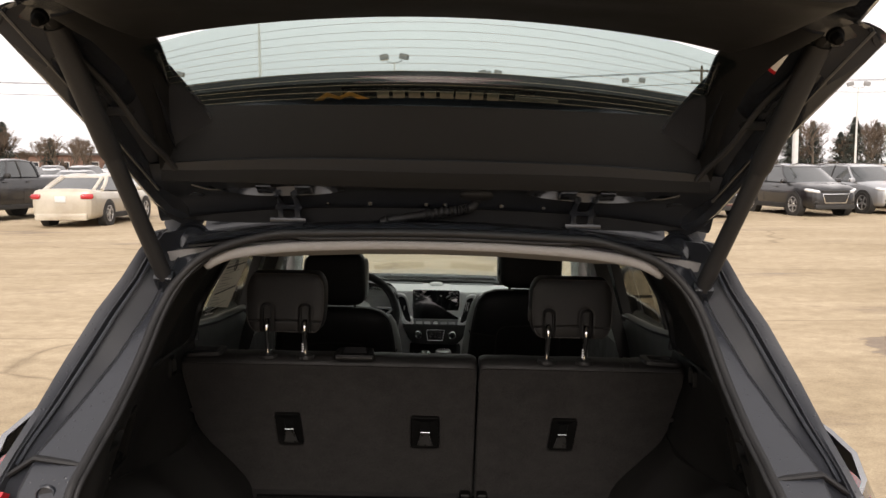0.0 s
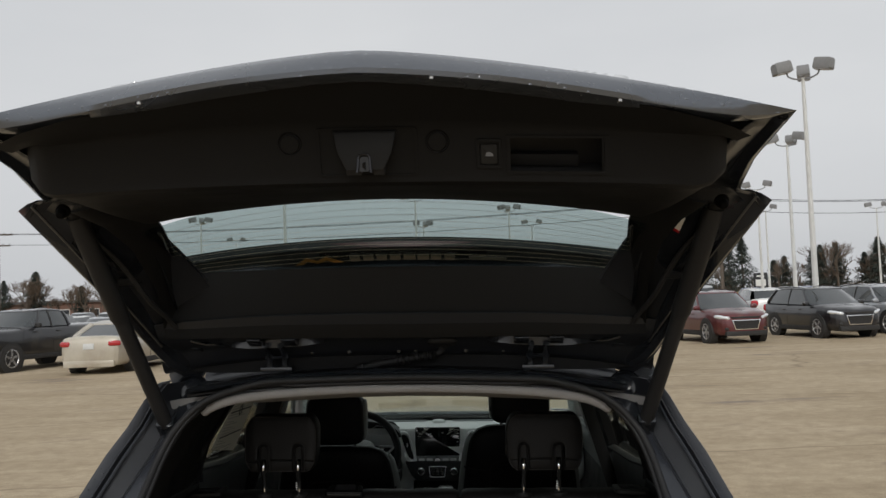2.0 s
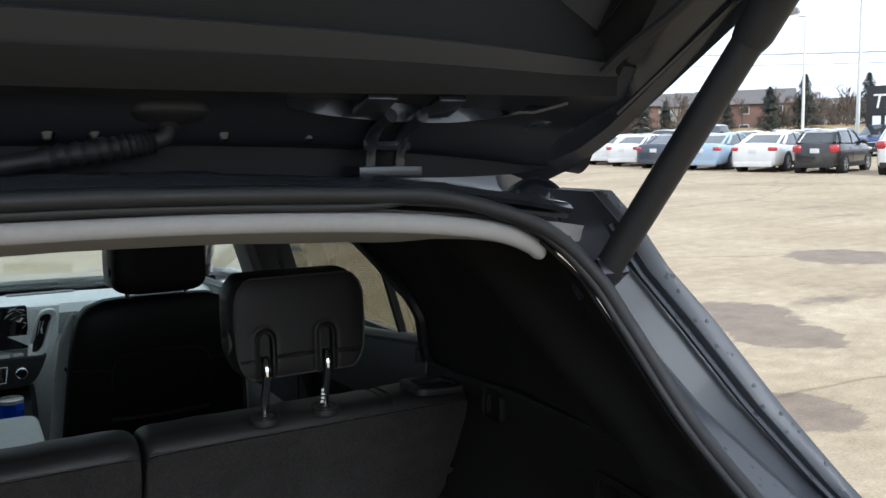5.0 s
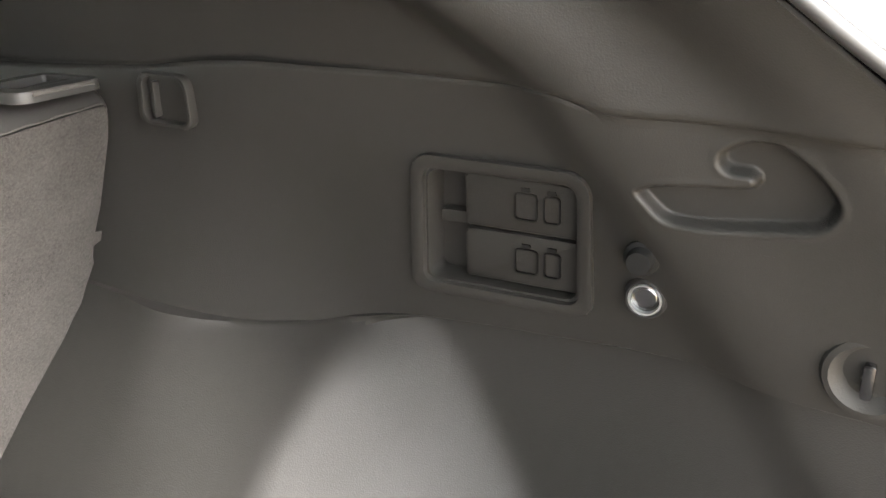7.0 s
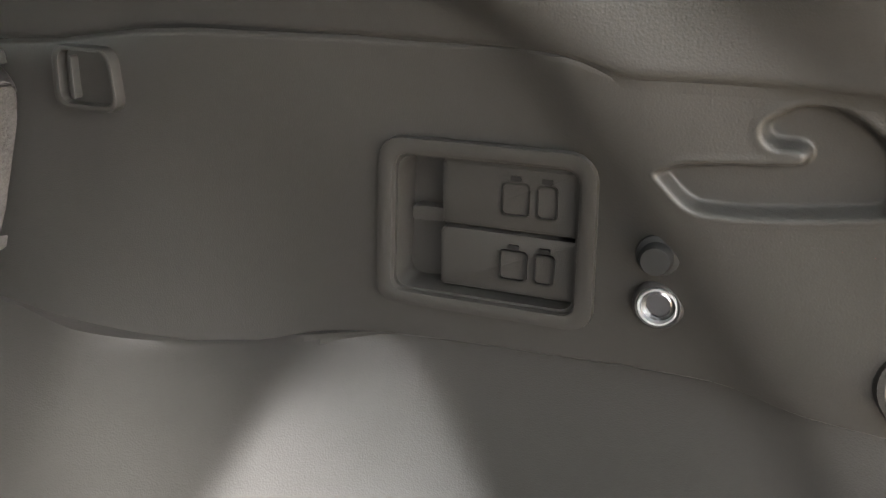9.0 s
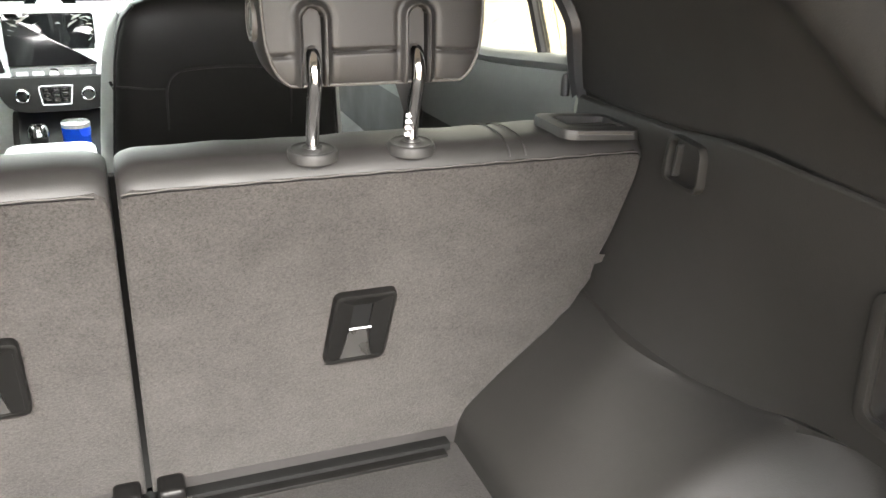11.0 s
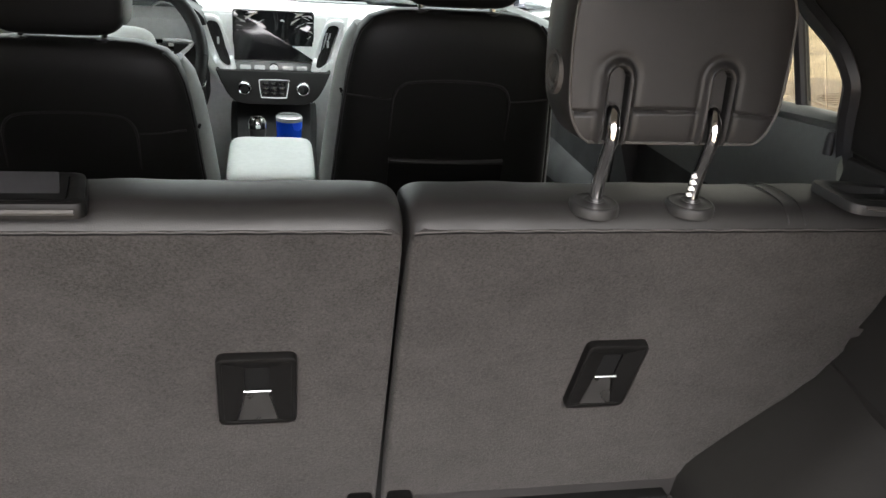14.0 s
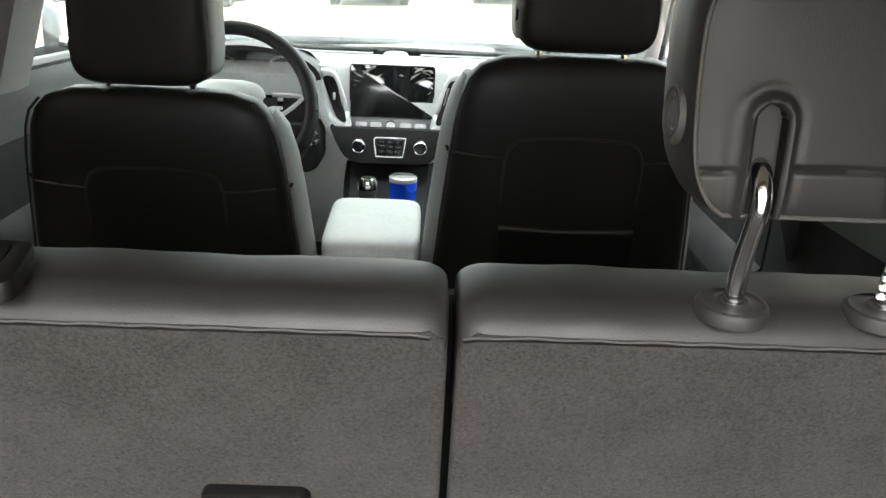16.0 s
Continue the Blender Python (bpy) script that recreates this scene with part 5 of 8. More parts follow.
lower = part("lower_lining", bm, TRIM_BLACK, liftgate, "black moulded lower liftgate lining")
FACE = (GW * -0.77 + GV * 0.64).normalized()


def low_pt(u, s, c=0.0):
    """On the lining's upright face; c stands proud towards the rear."""
    return lower_lining((u + 0.005) / 0.55, s) + FACE * c


def face_pose(u, s, c=0.0):
    return Matrix.Translation(low_pt(u, s, c)) @ FACE.to_track_quat("Z", "Y").to_matrix().to_4x4()


# pull-down pocket
def pocket_fn(a, b, c):
    return low_pt(a, b, c)


pk_o = [(0.204, 0.622), (0.349, 0.622), (0.349, 0.823), (0.204, 0.823)]
bm = bmesh.new()
deep = [[bm.verts.new(pocket_fn(a, b, c)) for a, b in pk_o] for c in (0.002, -0.045)]
for i in range(4):
    bm.faces.new((deep[0][i], deep[0][(i + 1) % 4], deep[1][(i + 1) % 4], deep[1][i]))
bm.faces.new(deep[1])
part("pull_pocket", bm, TRIM_SOFT, liftgate, "black recessed pull pocket")
part("pocket_rim", frame_ring([(0.200, 0.610), (0.353, 0.610), (0.353, 0.835), (0.200, 0.835)], [(0.206, 0.628), (0.347, 0.628), (0.347, 0.818), (0.206, 0.818)], pocket_fn, 0.002), TRIM_BLACK, liftgate)
part("pocket_ledge", prism([(0.206, 0.63), (0.310, 0.63), (0.310, 0.70), (0.206, 0.70)], lambda a, b, c: low_pt(a, b, c - 0.040), 0.018, 0.002), TRIM_BLACK, liftgate)
# power-close button
part("button_bezel", frame_ring(rrect(0.155, 0.193, 0.640, 0.815, 0.008), rrect(0.160, 0.188, 0.662, 0.793, 0.006), pocket_fn, 0.0025, 0.001), TRIM_BLACK, liftgate)
btn = part("close_button", prism(rrect(0.162, 0.186, 0.672, 0.783, 0.005), pocket_fn, 0.003, 0.001), TRIM_SOFT, liftgate, "square power-close button")
part("button_symbol", prism([(0.168, 0.715), (0.180, 0.715), (0.180, 0.728), (0.176, 0.740), (0.170, 0.738)], lambda a, b, c: pocket_fn(a, b, c + 0.003), 0.0005), INK, btn)
# round caps
for u in (-0.121, 0.098):
    part("round_cap", lathe([(0, 0.003), (0.013, 0.003), (0.0148, 0.0005), (0.0158, 0.0005), (0.0170, 0.002), (0.019, -0.002)], 28, face_pose(u, 0.80)), TRIM_BLACK, liftgate)
# latch housing and claw
hous = prism([(-0.056, 0.870), (0.039, 0.870), (0.032, 0.76), (0.020, 0.672), (-0.036, 0.672), (-0.049, 0.76)], lambda a, b, c: low_pt(a, b, c * (0.15 + (0.87 - b) * 3.6)), 0.036, 0.004)
lt = part("latch_housing", hous, TRIM_SIDE, liftgate, "dark grey latch housing")
part("latch_backing", frame_ring(rrect(-0.080, 0.068, 0.600, 0.885, 0.010), rrect(-0.076, 0.064, 0.61, 0.878, 0.008), pocket_fn, 0.002), TRIM_BLACK, liftgate)


def claw_pt(u, s):
    return low_pt(u - 0.0085, s, 0.036 * (0.15 + (0.87 - s) * 3.6) + 0.004)


claw = [claw_pt(u, s) for u, s in ((-0.010, 0.665), (-0.009, 0.70), (-0.0075, 0.745), (0, 0.757), (0.0075, 0.745), (0.009, 0.70), (0.010, 0.665))]
for u0, u1 in ((-0.036, -0.014), (0.004, 0.020)):
    part("latch_foot", prism([(u0, 0.672), (u1, 0.672), (u1, 0.632), (u0, 0.632)], lambda a, b, c: low_pt(a, b, c), 0.022, 0.002), RUBBER, lt)
part("latch_claw", tube(smooth_line(claw, 5), 0.0021, 8), DARK_STEEL, lt, "worn steel latch claw")
part("latch_slot", prism(rrect(-0.007, 0.007, 0.668, 0.745, 0.004), lambda a, b, c: claw_pt(a, b) + FACE * (c - 0.003), 0.001), RUBBER, lt)
part("latch_spring", tube([claw_pt(0.003 * math.sin(k * 1.3), 0.685 + 0.003 * k) for k in range(12)], 0.0008, 5), DARK_STEEL, lt)

# hinges
for sgn in (1, -1):
    hx = 0.310
    for dx in (-0.018, 0.018):
        arm = smooth_line([(sgn * (hx + dx), 0.516, 1.563), (sgn * (hx + dx), 0.512, 1.590), (sgn * (hx + dx), 0.498, 1.610), (sgn * (hx + dx), 0.460, 1.624)], 4)
        part("hinge_arm", tube(arm, 0.0075, 8), BODY_DARK, liftgate, "black hinge arm")
    part("hinge_plate", box(sgn * hx - 0.038, sgn * hx + 0.038, 0.495, 0.540, 1.560, 1.572, 0.003), BODY_DARK, liftgate)
    part("hinge_pin", tube([(sgn * (hx - 0.028), 0.510, 1.594), (sgn * (hx + 0.028), 0.510, 1.594)], 0.006, 8), BODY_DARK, liftgate)
    for dx in (-0.040, 0.040):
        part("hinge_foot", moved(box(-0.016, 0.016, -0.020, 0.020, -0.004, 0.004, 0.002), Matrix.Translation(gp(sgn * (hx + dx), 0.062, 0.012)) @ Matrix.Rotation(radians(-23), 4, "X")), BODY_DARK, liftgate)
    # powered strut: lower tube, upper sleeve, ball ends
    lo, hi = Vector((sgn * 0.542, 0.414, 1.452)), Vector((sgn * 0.632, 0.118, 1.929))
    mid = lo.lerp(hi, 0.50)
    part("strut_tube", tube([lo, mid], 0.0165, 14), RUBBER, liftgate, "black powered liftgate strut")
    part("strut_sleeve", tube([mid, lo.lerp(hi, 0.52), hi.lerp(lo, 0.06)], [0.0175, 0.0205, 0.0205], 14), RUBBER, liftgate)
    part("strut_socket", tube([hi.lerp(lo, 0.07), hi], [0.017, 0.013], 10), TRIM_SIDE, liftgate)
    part("strut_ball", moved(cushion(0.034, 0.034, 0.034, 1, 1, 14, 8), Matrix.Translation(hi + Vector((sgn * 0.004, -0.006, 0.010)))), BODY_DARK, liftgate)
    part("strut_bracket", moved(box(-0.020, 0.020, -0.030, 0.030, -0.012, 0.012, 0.005), Matrix.Translation(lo + Vector((sgn * 0.0, 0.012, -0.012))) @ Matrix.Rotation(radians(-40), 4, "X")), BODY_DARK, liftgate)
    m = Matrix.Translation(gp(sgn * 0.622, 0.575, 0.105)) @ (GV * 0.6 - GW).to_track_quat("Z", "Y").to_matrix().to_4x4()
    part("side_buffer", lathe([(0, 0.016), (0.006, 0.016), (0.009, 0.013), (0.010, 0.003), (0.013, 0.001), (0.014, -0.006)], 18, m), SLOT, liftgate, "black rubber side buffer")
    # outer lamp and lettering side of the gate end
    lampb = sheet(lambda a, s: outer(sgn * (0.56 + 0.40 * a), 0.80 + 0.08 * s) + GW * 0.004, span(0, 1, 16), span(0, 1, 4), 0.003)
    part("gate_tail_lamp", lampb, RED_LENS, liftgate, "red inner tail lamp")
    plate = part("plate_lamp", moved(box(-0.035, 0.035, -0.012, 0.012, -0.006, 0.006, 0.003), Matrix.Translation(gp(sgn * 0.20, 0.90, outer_w(0.86) + 0.0))), CLEAR_LENS, liftgate)

# raised badge letters along the grey lower band: chrome, some as plain bars
def letters(text, size, at, nm):
    cu = bpy.data.curves.new("badge", "FONT")
    cu.body, cu.size, cu.extrude, cu.bevel_depth, cu.shear = text, size, 0.004, 0.0006, 0.15
    ob = bpy.data.objects.new("badge_tmp", cu)
    scene.collection.objects.link(ob)
    me = bpy.data.meshes.new_from_object(ob.evaluated_get(bpy.context.evaluated_depsgraph_get()))
    bpy.data.objects.remove(ob)
    bm = bmesh.new()
    bm.from_mesh(me)
    return moved(bm, at)


def badge_pose(u):
    x = Vector((1, 0.22 * (1 if u > 0 else -1) * 0.9, -0.10 * (1 if u > 0 else -1))).normalized()
    z = (GV * 0.5 + GW * 0.87).normalized()
    z = (z - x * z.dot(x)).normalized()
    m = Matrix((x, z.cross(x), z)).transposed().to_4x4()
    return Matrix.Translation(outer(u / lerp(HALF, 0.985), 0.985) + GW * 0.004) @ m


part("badge", letters("AWD", 0.036, badge_pose(0.300), "AWD"), CHROME, liftgate, "chrome AWD badge")
part("badge", letters("2.0T", 0.036, badge_pose(-0.375), "2.0T"), CHROME, liftgate, "chrome 2.0T badge")
for u0, n in ((0.42, 7), (-0.60, 7)):
    for k in range(n):
        part("badge_bar", moved(box(0, 0.021, 0, 0.026, -0.004, 0.004, 0.002), badge_pose(u0 + 0.028 * k)), CHROME, liftgate)
part("gate_handle_recess", sheet(lambda a, q: outer(a * 0.5, 0.79 + 0.06 * q) + GW * 0.006, span(-1, 1, 20), span(0, 1, 4), 0.004), TRIM_SOFT, liftgate, "black plate recess trim")

# wiring conduit between roof and gate
cond = smooth_line([gp(0.085, -0.020, 0.030), (0.080, 0.520, 1.604), (0.062, 0.518, 1.597), (0.03, 0.512, 1.592), (-0.03, 0.506, 1.583), (-0.085, 0.502, 1.573), (-0.115, 0.50, 1.564)], 10)
rr = [0.009 + (0.0032 if 16 < i < 40 and i % 2 else 0) + (0.004 if i < 6 or i > len(cond) - 7 else 0) for i in range(len(cond))]
part("wiring_conduit", tube(cond, rr, 10), RUBBER, liftgate, "ribbed black wiring conduit")
part("conduit_grommet", moved(cushion(0.075, 0.05, 0.022, 0.6, 0.6, 20, 10), Matrix.Translation(gp(0.085, -0.010, 0.032)) @ Matrix.Rotation(radians(-23), 4, "X")), RUBBER, liftgate, "black rubber conduit grommet")


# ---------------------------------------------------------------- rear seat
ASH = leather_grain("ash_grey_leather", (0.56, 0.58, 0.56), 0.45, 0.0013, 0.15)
# Ash leather dimmed: the cabin's shade on the bolsters is put into this colour.
ASH_DIMMED = leather_grain("dimmed_ash_leather", (0.19, 0.20, 0.193), 0.45, 0.0013, 0.15)
STRIP_MID = surface("grey_vent_plastic", (0.16, 0.165, 0.165), 0.5)
DASH = leather_grain("ash_grey_dash_skin", (0.70, 0.715, 0.70), 0.55, 0.0014, 0.2)


def sp(x, z, c=0.0):
    """On the back face of the rear seat: x, height, and how far it stands proud to the rear."""
    return (x, 0.990 - 0.27 * (z - 0.77) - c, z - 0.26 * c)


def edge_x(z):
    return lerp(WH, z) - 0.006 if z < 0.985 else 0.630 + 0.155 * (z - 0.985)


def headrest(parent, cx, off, w, button):
    """Rear head restraint: off is how far its pad sits beside the posts, w its width."""
    px, cy, cz, h = cx + off, 0.889, 1.3255, 0.153

    def half_w(z):
        """Half the width of the rear face at height z above its middle, with rounded corners."""
        t = z / (h / 2)
        top, low = max(0.0, (t - 0.45) / 0.55), max(0.0, (-t - 0.45) / 0.55)
        return (w / 2 - 0.003) * (1.0 - 0.050 * (t - 0.15) ** 2) - 0.028 * (1 - math.sqrt(max(0, 1 - top * top))) - 0.021 * (1 - math.sqrt(max(0, 1 - low * low)))

    def outline(k, dz=0.0):
        zs_ = span(-h / 2 + 0.001, h / 2 - 0.001, 36)
        side = [(half_w(z) * k, z * (1 + (k - 1) * 0.8)) for z in zs_]
        return [(a, b + dz) for a, b in side] + [(-a, b + dz) for a, b in side[::-1]]

    def rear(x, z):
        """Depth of the rear face: a soft pillow, two raised slot rims, deep slots and a low seam."""
        e = min(half_w(z) - abs(x), h / 2 - abs(z))
        y = 0.006 * math.exp(-max(0, e) / 0.012) + 0.010 * z / h
        for dx in (-0.049, 0.049):
            a = x + off - dx
            b = z + 0.016
            d = abs(a) if b < 0 else math.hypot(a, b)
            if d < 0.0082:
                return y + 0.046
            y -= 0.0052 * math.exp(-((d - 0.0118) / 0.0029) ** 2)
            y += 0.0012 * math.exp(-((d - 0.0185) / 0.0030) ** 2)
            if d < 0.0175:
                return y
        y += 0.0034 * math.exp(-((z + 0.0445 + 0.5 * x * x) / 0.0018) ** 2)
        return y

    shell_rings = []
    for k, dy in ((0.985, 0.007), (1.012, 0.012), (1.03, 0.030), (1.035, 0.052), (1.01, 0.074), (0.95, 0.088), (0.82, 0.096), (0.5, 0.100)):
        shell_rings.append([(px + a, cy + dy + 0.010 * b / h, cz + b) for a, b in outline(k, 0.010 * dy)])
    hr = part("head_restraint", loft(shell_rings), LEATHER, parent, "black leather head restraint")
    mid = min(0.076, half_w(-h / 2 + 0.001) * 0.985)
    core = span(-mid, mid, 100)
    zs = span(-h / 2 + 0.001, h / 2 - 0.001, 90)
    rows = []
    for z in zs:
        hw = half_w(z) * 0.99
        xs = [-hw + (hw - mid) * k / 6 for k in range(6)] + core + [mid + (hw - mid) * k / 6 for k in range(1, 7)]
        rows.append([(px + x, cy + rear(x, z), cz + z) for x in xs])
    panel = loft(rows, closed=False)
    # slot insides turn near-black: the shade of their depth is in the colour
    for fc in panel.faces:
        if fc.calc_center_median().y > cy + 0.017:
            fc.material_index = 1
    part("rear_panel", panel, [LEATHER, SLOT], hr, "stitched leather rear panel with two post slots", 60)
    ring = [(px + a * 0.992, cy + 0.0050 + 0.010 * b / h, cz + b * 0.995) for a, b in outline(1.0)]
    part("piping", tube(ring + ring[:1], 0.0015, 6, cap=False), WELT, hr, "thin greyed piping")
    for dx in (-0.049, 0.049):
        x0 = cx + dx
        pts = smooth_line([(x0, 0.9015, 1.178), (x0, 0.8985, 1.210), (x0, 0.890, 1.236), (x0, 0.883, 1.255), (x0, 0.8840, 1.268), (x0, 0.893, 1.279), (x0, 0.914, 1.286)], 5)
        post = part("post", tube(pts, 0.0064, 14), CHROME, hr, "chrome post")
        if dx > 0:
            for k in range(4):
                part("notch", moved(box(-0.0030, 0.0030, -0.0016, 0.0016, -0.0016, 0.0016, 0.0004), Matrix.Translation((x0 - 0.0052, 0.8965 - 0.0012 * k, 1.198 + 0.0065 * k))), PAPER, post)
        part("guide", lathe([(0.0070, 0.0048), (0.0095, 0.0052), (0.0110, 0.0040), (0.0190, 0.0030), (0.0205, 0.0038), (0.0228, 0.0028), (0.0240, 0.0), (0.0240, -0.006)], 32, Matrix.Translation((x0, 0.902, 1.1855)) @ Matrix.Rotation(radians(3), 4, "X")), TRIM_SOFT, hr, "black post guide")
    if button:
        m = Matrix.Translation((px - w / 2 + 0.0035, cy + 0.036, cz - 0.020)) @ Matrix.Rotation(radians(-90), 4, "Y")
        part("fold_button", lathe([(0, 0.004), (0.0085, 0.004), (0.0095, 0.0025), (0.0105, 0.0045), (0.0135, 0.0050), (0.0150, 0.003), (0.0165, 0.0055), (0.0195, 0.0055), (0.0215, -0.006)], 32, m), WELT, hr, "round fold button")


GLOSS_SCOOP = surface("polished_grey_lip", (0.010, 0.0097, 0.0093), 0.33, spec=0.5, size=0.02)


def tether(parent, x, z=0.980, lean=0.0):
    """Child-seat tether anchor: dark bezel whose cheeks fall to a well, a steel bar and a polished lead-in ramp."""
    def f(a, b, c):
        return sp(x + a * (0.88 if lean else 1) + lean * b, z + b + (0.002 if lean else 0), 0.0005 + c)
    o, i = rrect(-0.039, 0.039, -0.046, 0.046, 0.008), rrect(-0.0325, 0.0325, -0.0395, 0.0395, 0.004)
    t = part("tether_anchor", frame_ring(o, i, f, 0.0095, 0.0032), ANCHOR, parent, "black tether anchor")
    # flat near-black plate painting the shaded depth of the well
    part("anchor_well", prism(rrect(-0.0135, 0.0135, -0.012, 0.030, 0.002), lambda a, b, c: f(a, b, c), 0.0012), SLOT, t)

    def facet(nm, pts, mat, label=""):
        bm = bmesh.new()
        top = [bm.verts.new(f(*p)) for p in pts]
        low = [bm.verts.new(f(a, b, 0.0004)) for a, b, c in pts]
        n_ = len(pts)
        bm.faces.new(top)
        bm.faces.new(low[::-1])
        for k in range(n_):
            bm.faces.new((top[k], low[k], low[(k + 1) % n_], top[(k + 1) % n_]))
        part(nm, bm, mat, t, label, 20)
    for sg in (1, -1):
        facet("anchor_cheek", [(sg * 0.0335, 0.0405, 0.0085), (sg * 0.0125, 0.0290, 0.0040), (sg * 0.0125, -0.0050, 0.0030), (sg * 0.0205, -0.0385, 0.0080), (sg * 0.0335, -0.0405, 0.0085)], ANCHOR)
    facet("anchor_brow", [(-0.0335, 0.0405, 0.0085), (0.0335, 0.0405, 0.0085), (0.0125, 0.0290, 0.0040), (-0.0125, 0.0290, 0.0040)], ANCHOR)
    facet("anchor_ramp", [(-0.0105, -0.0080, 0.0012), (0.0105, -0.0080, 0.0012), (0.0200, -0.0390, 0.0086), (-0.0200, -0.0390, 0.0086)], GLOSS_SCOOP, "polished lead-in ramp")
    part("anchor_bar", tube([f(-0.0135, -0.001, 0.006), f(0.0135, -0.001, 0.006)], 0.0013, 8), STEEL, t, "steel anchor bar")


def rear_seat(name, x0, x1, outer, label):
    """outer: +1 where the window side is x1, -1 where it is x0."""
    s = thing(name, label, "car seat", "rear seat backs", at=LEAN)
    zs = [0.772, 0.80, 0.815, 0.83, 0.85, 0.87, 0.89, 0.91, 0.93, 0.945, 0.96, 0.975, 1.0, 1.024]
    prof = [(edge_x(z), z) for z in zs] + [(edge_x(1.026) - 0.028, 1.027), (edge_x(1.028), 1.030)] + [(edge_x(z), z) for z in (1.06, 1.10, 1.13, 1.150)] + [(edge_x(1.16) - 0.004, 1.160), (edge_x(1.166) - 0.014, 1.166)]
    inner = x0 if outer > 0 else x1
    poly = [(outer * a, b) for a, b in prof] + [(inner + outer * 0.012, 1.166), (inner + outer * 0.003, 1.160), (inner, 1.145), (inner, 0.772)]
    part("carpeted_back", prism(poly, lambda a, b, c: sp(a, b, c - 0.022), 0.022, 0.006, 3), CARPET, s, "charcoal felt seat back")
    # padded cap along the top, with soft ends
    sec = [(0.8852, 1.1600), (0.8856, 1.1645), (0.8880, 1.1720), (0.8925, 1.1805), (0.9000, 1.1880), (0.9130, 1.1935), (0.9450, 1.1945), (0.9780, 1.1880), (0.9980, 1.1740), (1.0040, 1.150), (1.0040, 1.08), (0.930, 1.08), (0.90, 1.13)]
    sec = [(p.y, p.z if p.z < 1.162 else 1.162 + 0.76 * (p.z - 1.162)) for p in smooth_line([(0, *q) for q in sec + sec[:1]], 3)[:-1]]
    cy, cz = 0.93, 1.14
    out_x = outer * (edge_x(1.18) - 0.002)
    a, b = sorted((inner, out_x))
    rings = []
    ends = [0.0, 0.001, 0.003, 0.006, 0.010, 0.015, 0.021]
    for x in [a + e for e in ends] + span(a + 0.03, b - 0.03, 44) + [b - e for e in ends[::-1]]:
        e = min(x - a, b - x)
        k = 1 - 0.20 * (1 - math.sqrt(max(0, 1 - max(0, 1 - e / 0.022) ** 2)))
        crease = 0.0022 * math.exp(-((abs(x) - 0.505) / 0.007) ** 2)
        sag = 0.0007 * math.sin(x * 37) + 0.0004 * math.sin(x * 91 + 1)
        rings.append([(x, cy + (y - cy) * k, cz + (z - cz) * k - (crease - sag if z > 1.15 else 0)) for y, z in sec])
    part("padded_cap", loft(rings), LEATHER, s, "black leather padded cap")
    part("cap_seam", tube([sp(x, 1.1662 - 0.0035 * math.exp(-min(x - a, b - x) / 0.012) + 0.0006 * math.sin(x * 160), -0.0002) for x in span(a + 0.003, b - 0.012, 60)], 0.0008, 5), WELT, s, "thin greyed welt")
    # thin dark line painting the shade under the cap's edge
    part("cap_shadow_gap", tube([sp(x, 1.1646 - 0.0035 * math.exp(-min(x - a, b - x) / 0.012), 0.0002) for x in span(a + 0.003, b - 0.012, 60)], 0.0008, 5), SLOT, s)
    for x in (outer * 0.497, outer * 0.515):
        part("crease_seam", tube([(x, y, z + 0.0005) for y, z in sec[6:26]], 0.0009, 5), TRIM_SOFT, s)
    part("seat_front", box(a + 0.004, b - 0.004, 0.985, 1.085, 0.60, 1.125, 0.02), LEATHER, s)
    part("seat_cushion", box(a + 0.004, b - 0.004, 1.05, 1.52, 0.55, 0.72, 0.05, 3), LEATHER, s)
    # outer release bezel
    bz = frame_ring(rrect(0.548, 0.642, 0.868, 0.950, 0.016), rrect(0.566, 0.630, 0.889, 0.934, 0.004), lambda p, q, c: (outer * p, q, 1.1850 + c + 0.06 * (0.60 - p)), 0.0105, 0.0035)
    r = part("release_bezel", bz, TRIM_SOFT, s, "black release handle bezel")
    part("release_well", prism(rrect(0.566, 0.630, 0.889, 0.934, 0.004), lambda p, q, c: (outer * p, q, 1.1835 + c), 0.0012), SLOT, r)
    part("release_paddle", prism(rrect(0.566, 0.630, 0.903, 0.914, 0.002), lambda p, q, c: (outer * p, q, 1.1870 + c), 0.004, 0.0012), TRIM_SOFT, r)
    part("bezel_lip", tube([(outer * p, 0.8695, 1.1915 + 0.06 * (0.60 - p)) for p in span(0.562, 0.628, 6)], 0.0022, 6), WELT, r)
    # black strip added behind the split, so that the seat gap looks shaded
    if outer < 0:
        part("gap_shade_strip", box(0.1090, 0.1265, 0.992, 1.004, 0.78, 1.15), SLOT, s)
    m_ = inner + outer * 0.020
    hinge = part("bottom_hinge", box(m_ - 0.015, m_ + 0.015, 0.950, 0.985, 0.764, 0.800, 0.007, 3), ANCHOR, s, "black hinge cover at the foot")
    part("hinge_plate", box(m_ - 0.021, m_ + 0.021, 0.944, 0.962, 0.765, 0.771, 0.002), STEEL, hinge, "steel hinge plate")
    part("hinge_pin", tube([(m_ - 0.020, 0.953, 0.781), (m_ + 0.020, 0.953, 0.781)], 0.005, 10), TRIM_SOFT, hinge)
    part("foot_strip", box(min(inner, outer * 0.482) + 0.004, max(inner, outer * 0.482) - 0.004, 0.968, 0.990, 0.765, 0.7755, 0.002), SLOT, s, "dark gap strip along the floor")
    return s


right_seat = rear_seat("rear_seat_back", 0.1210, 0.655, 1, "narrow rear seat back in charcoal felt and black leather")
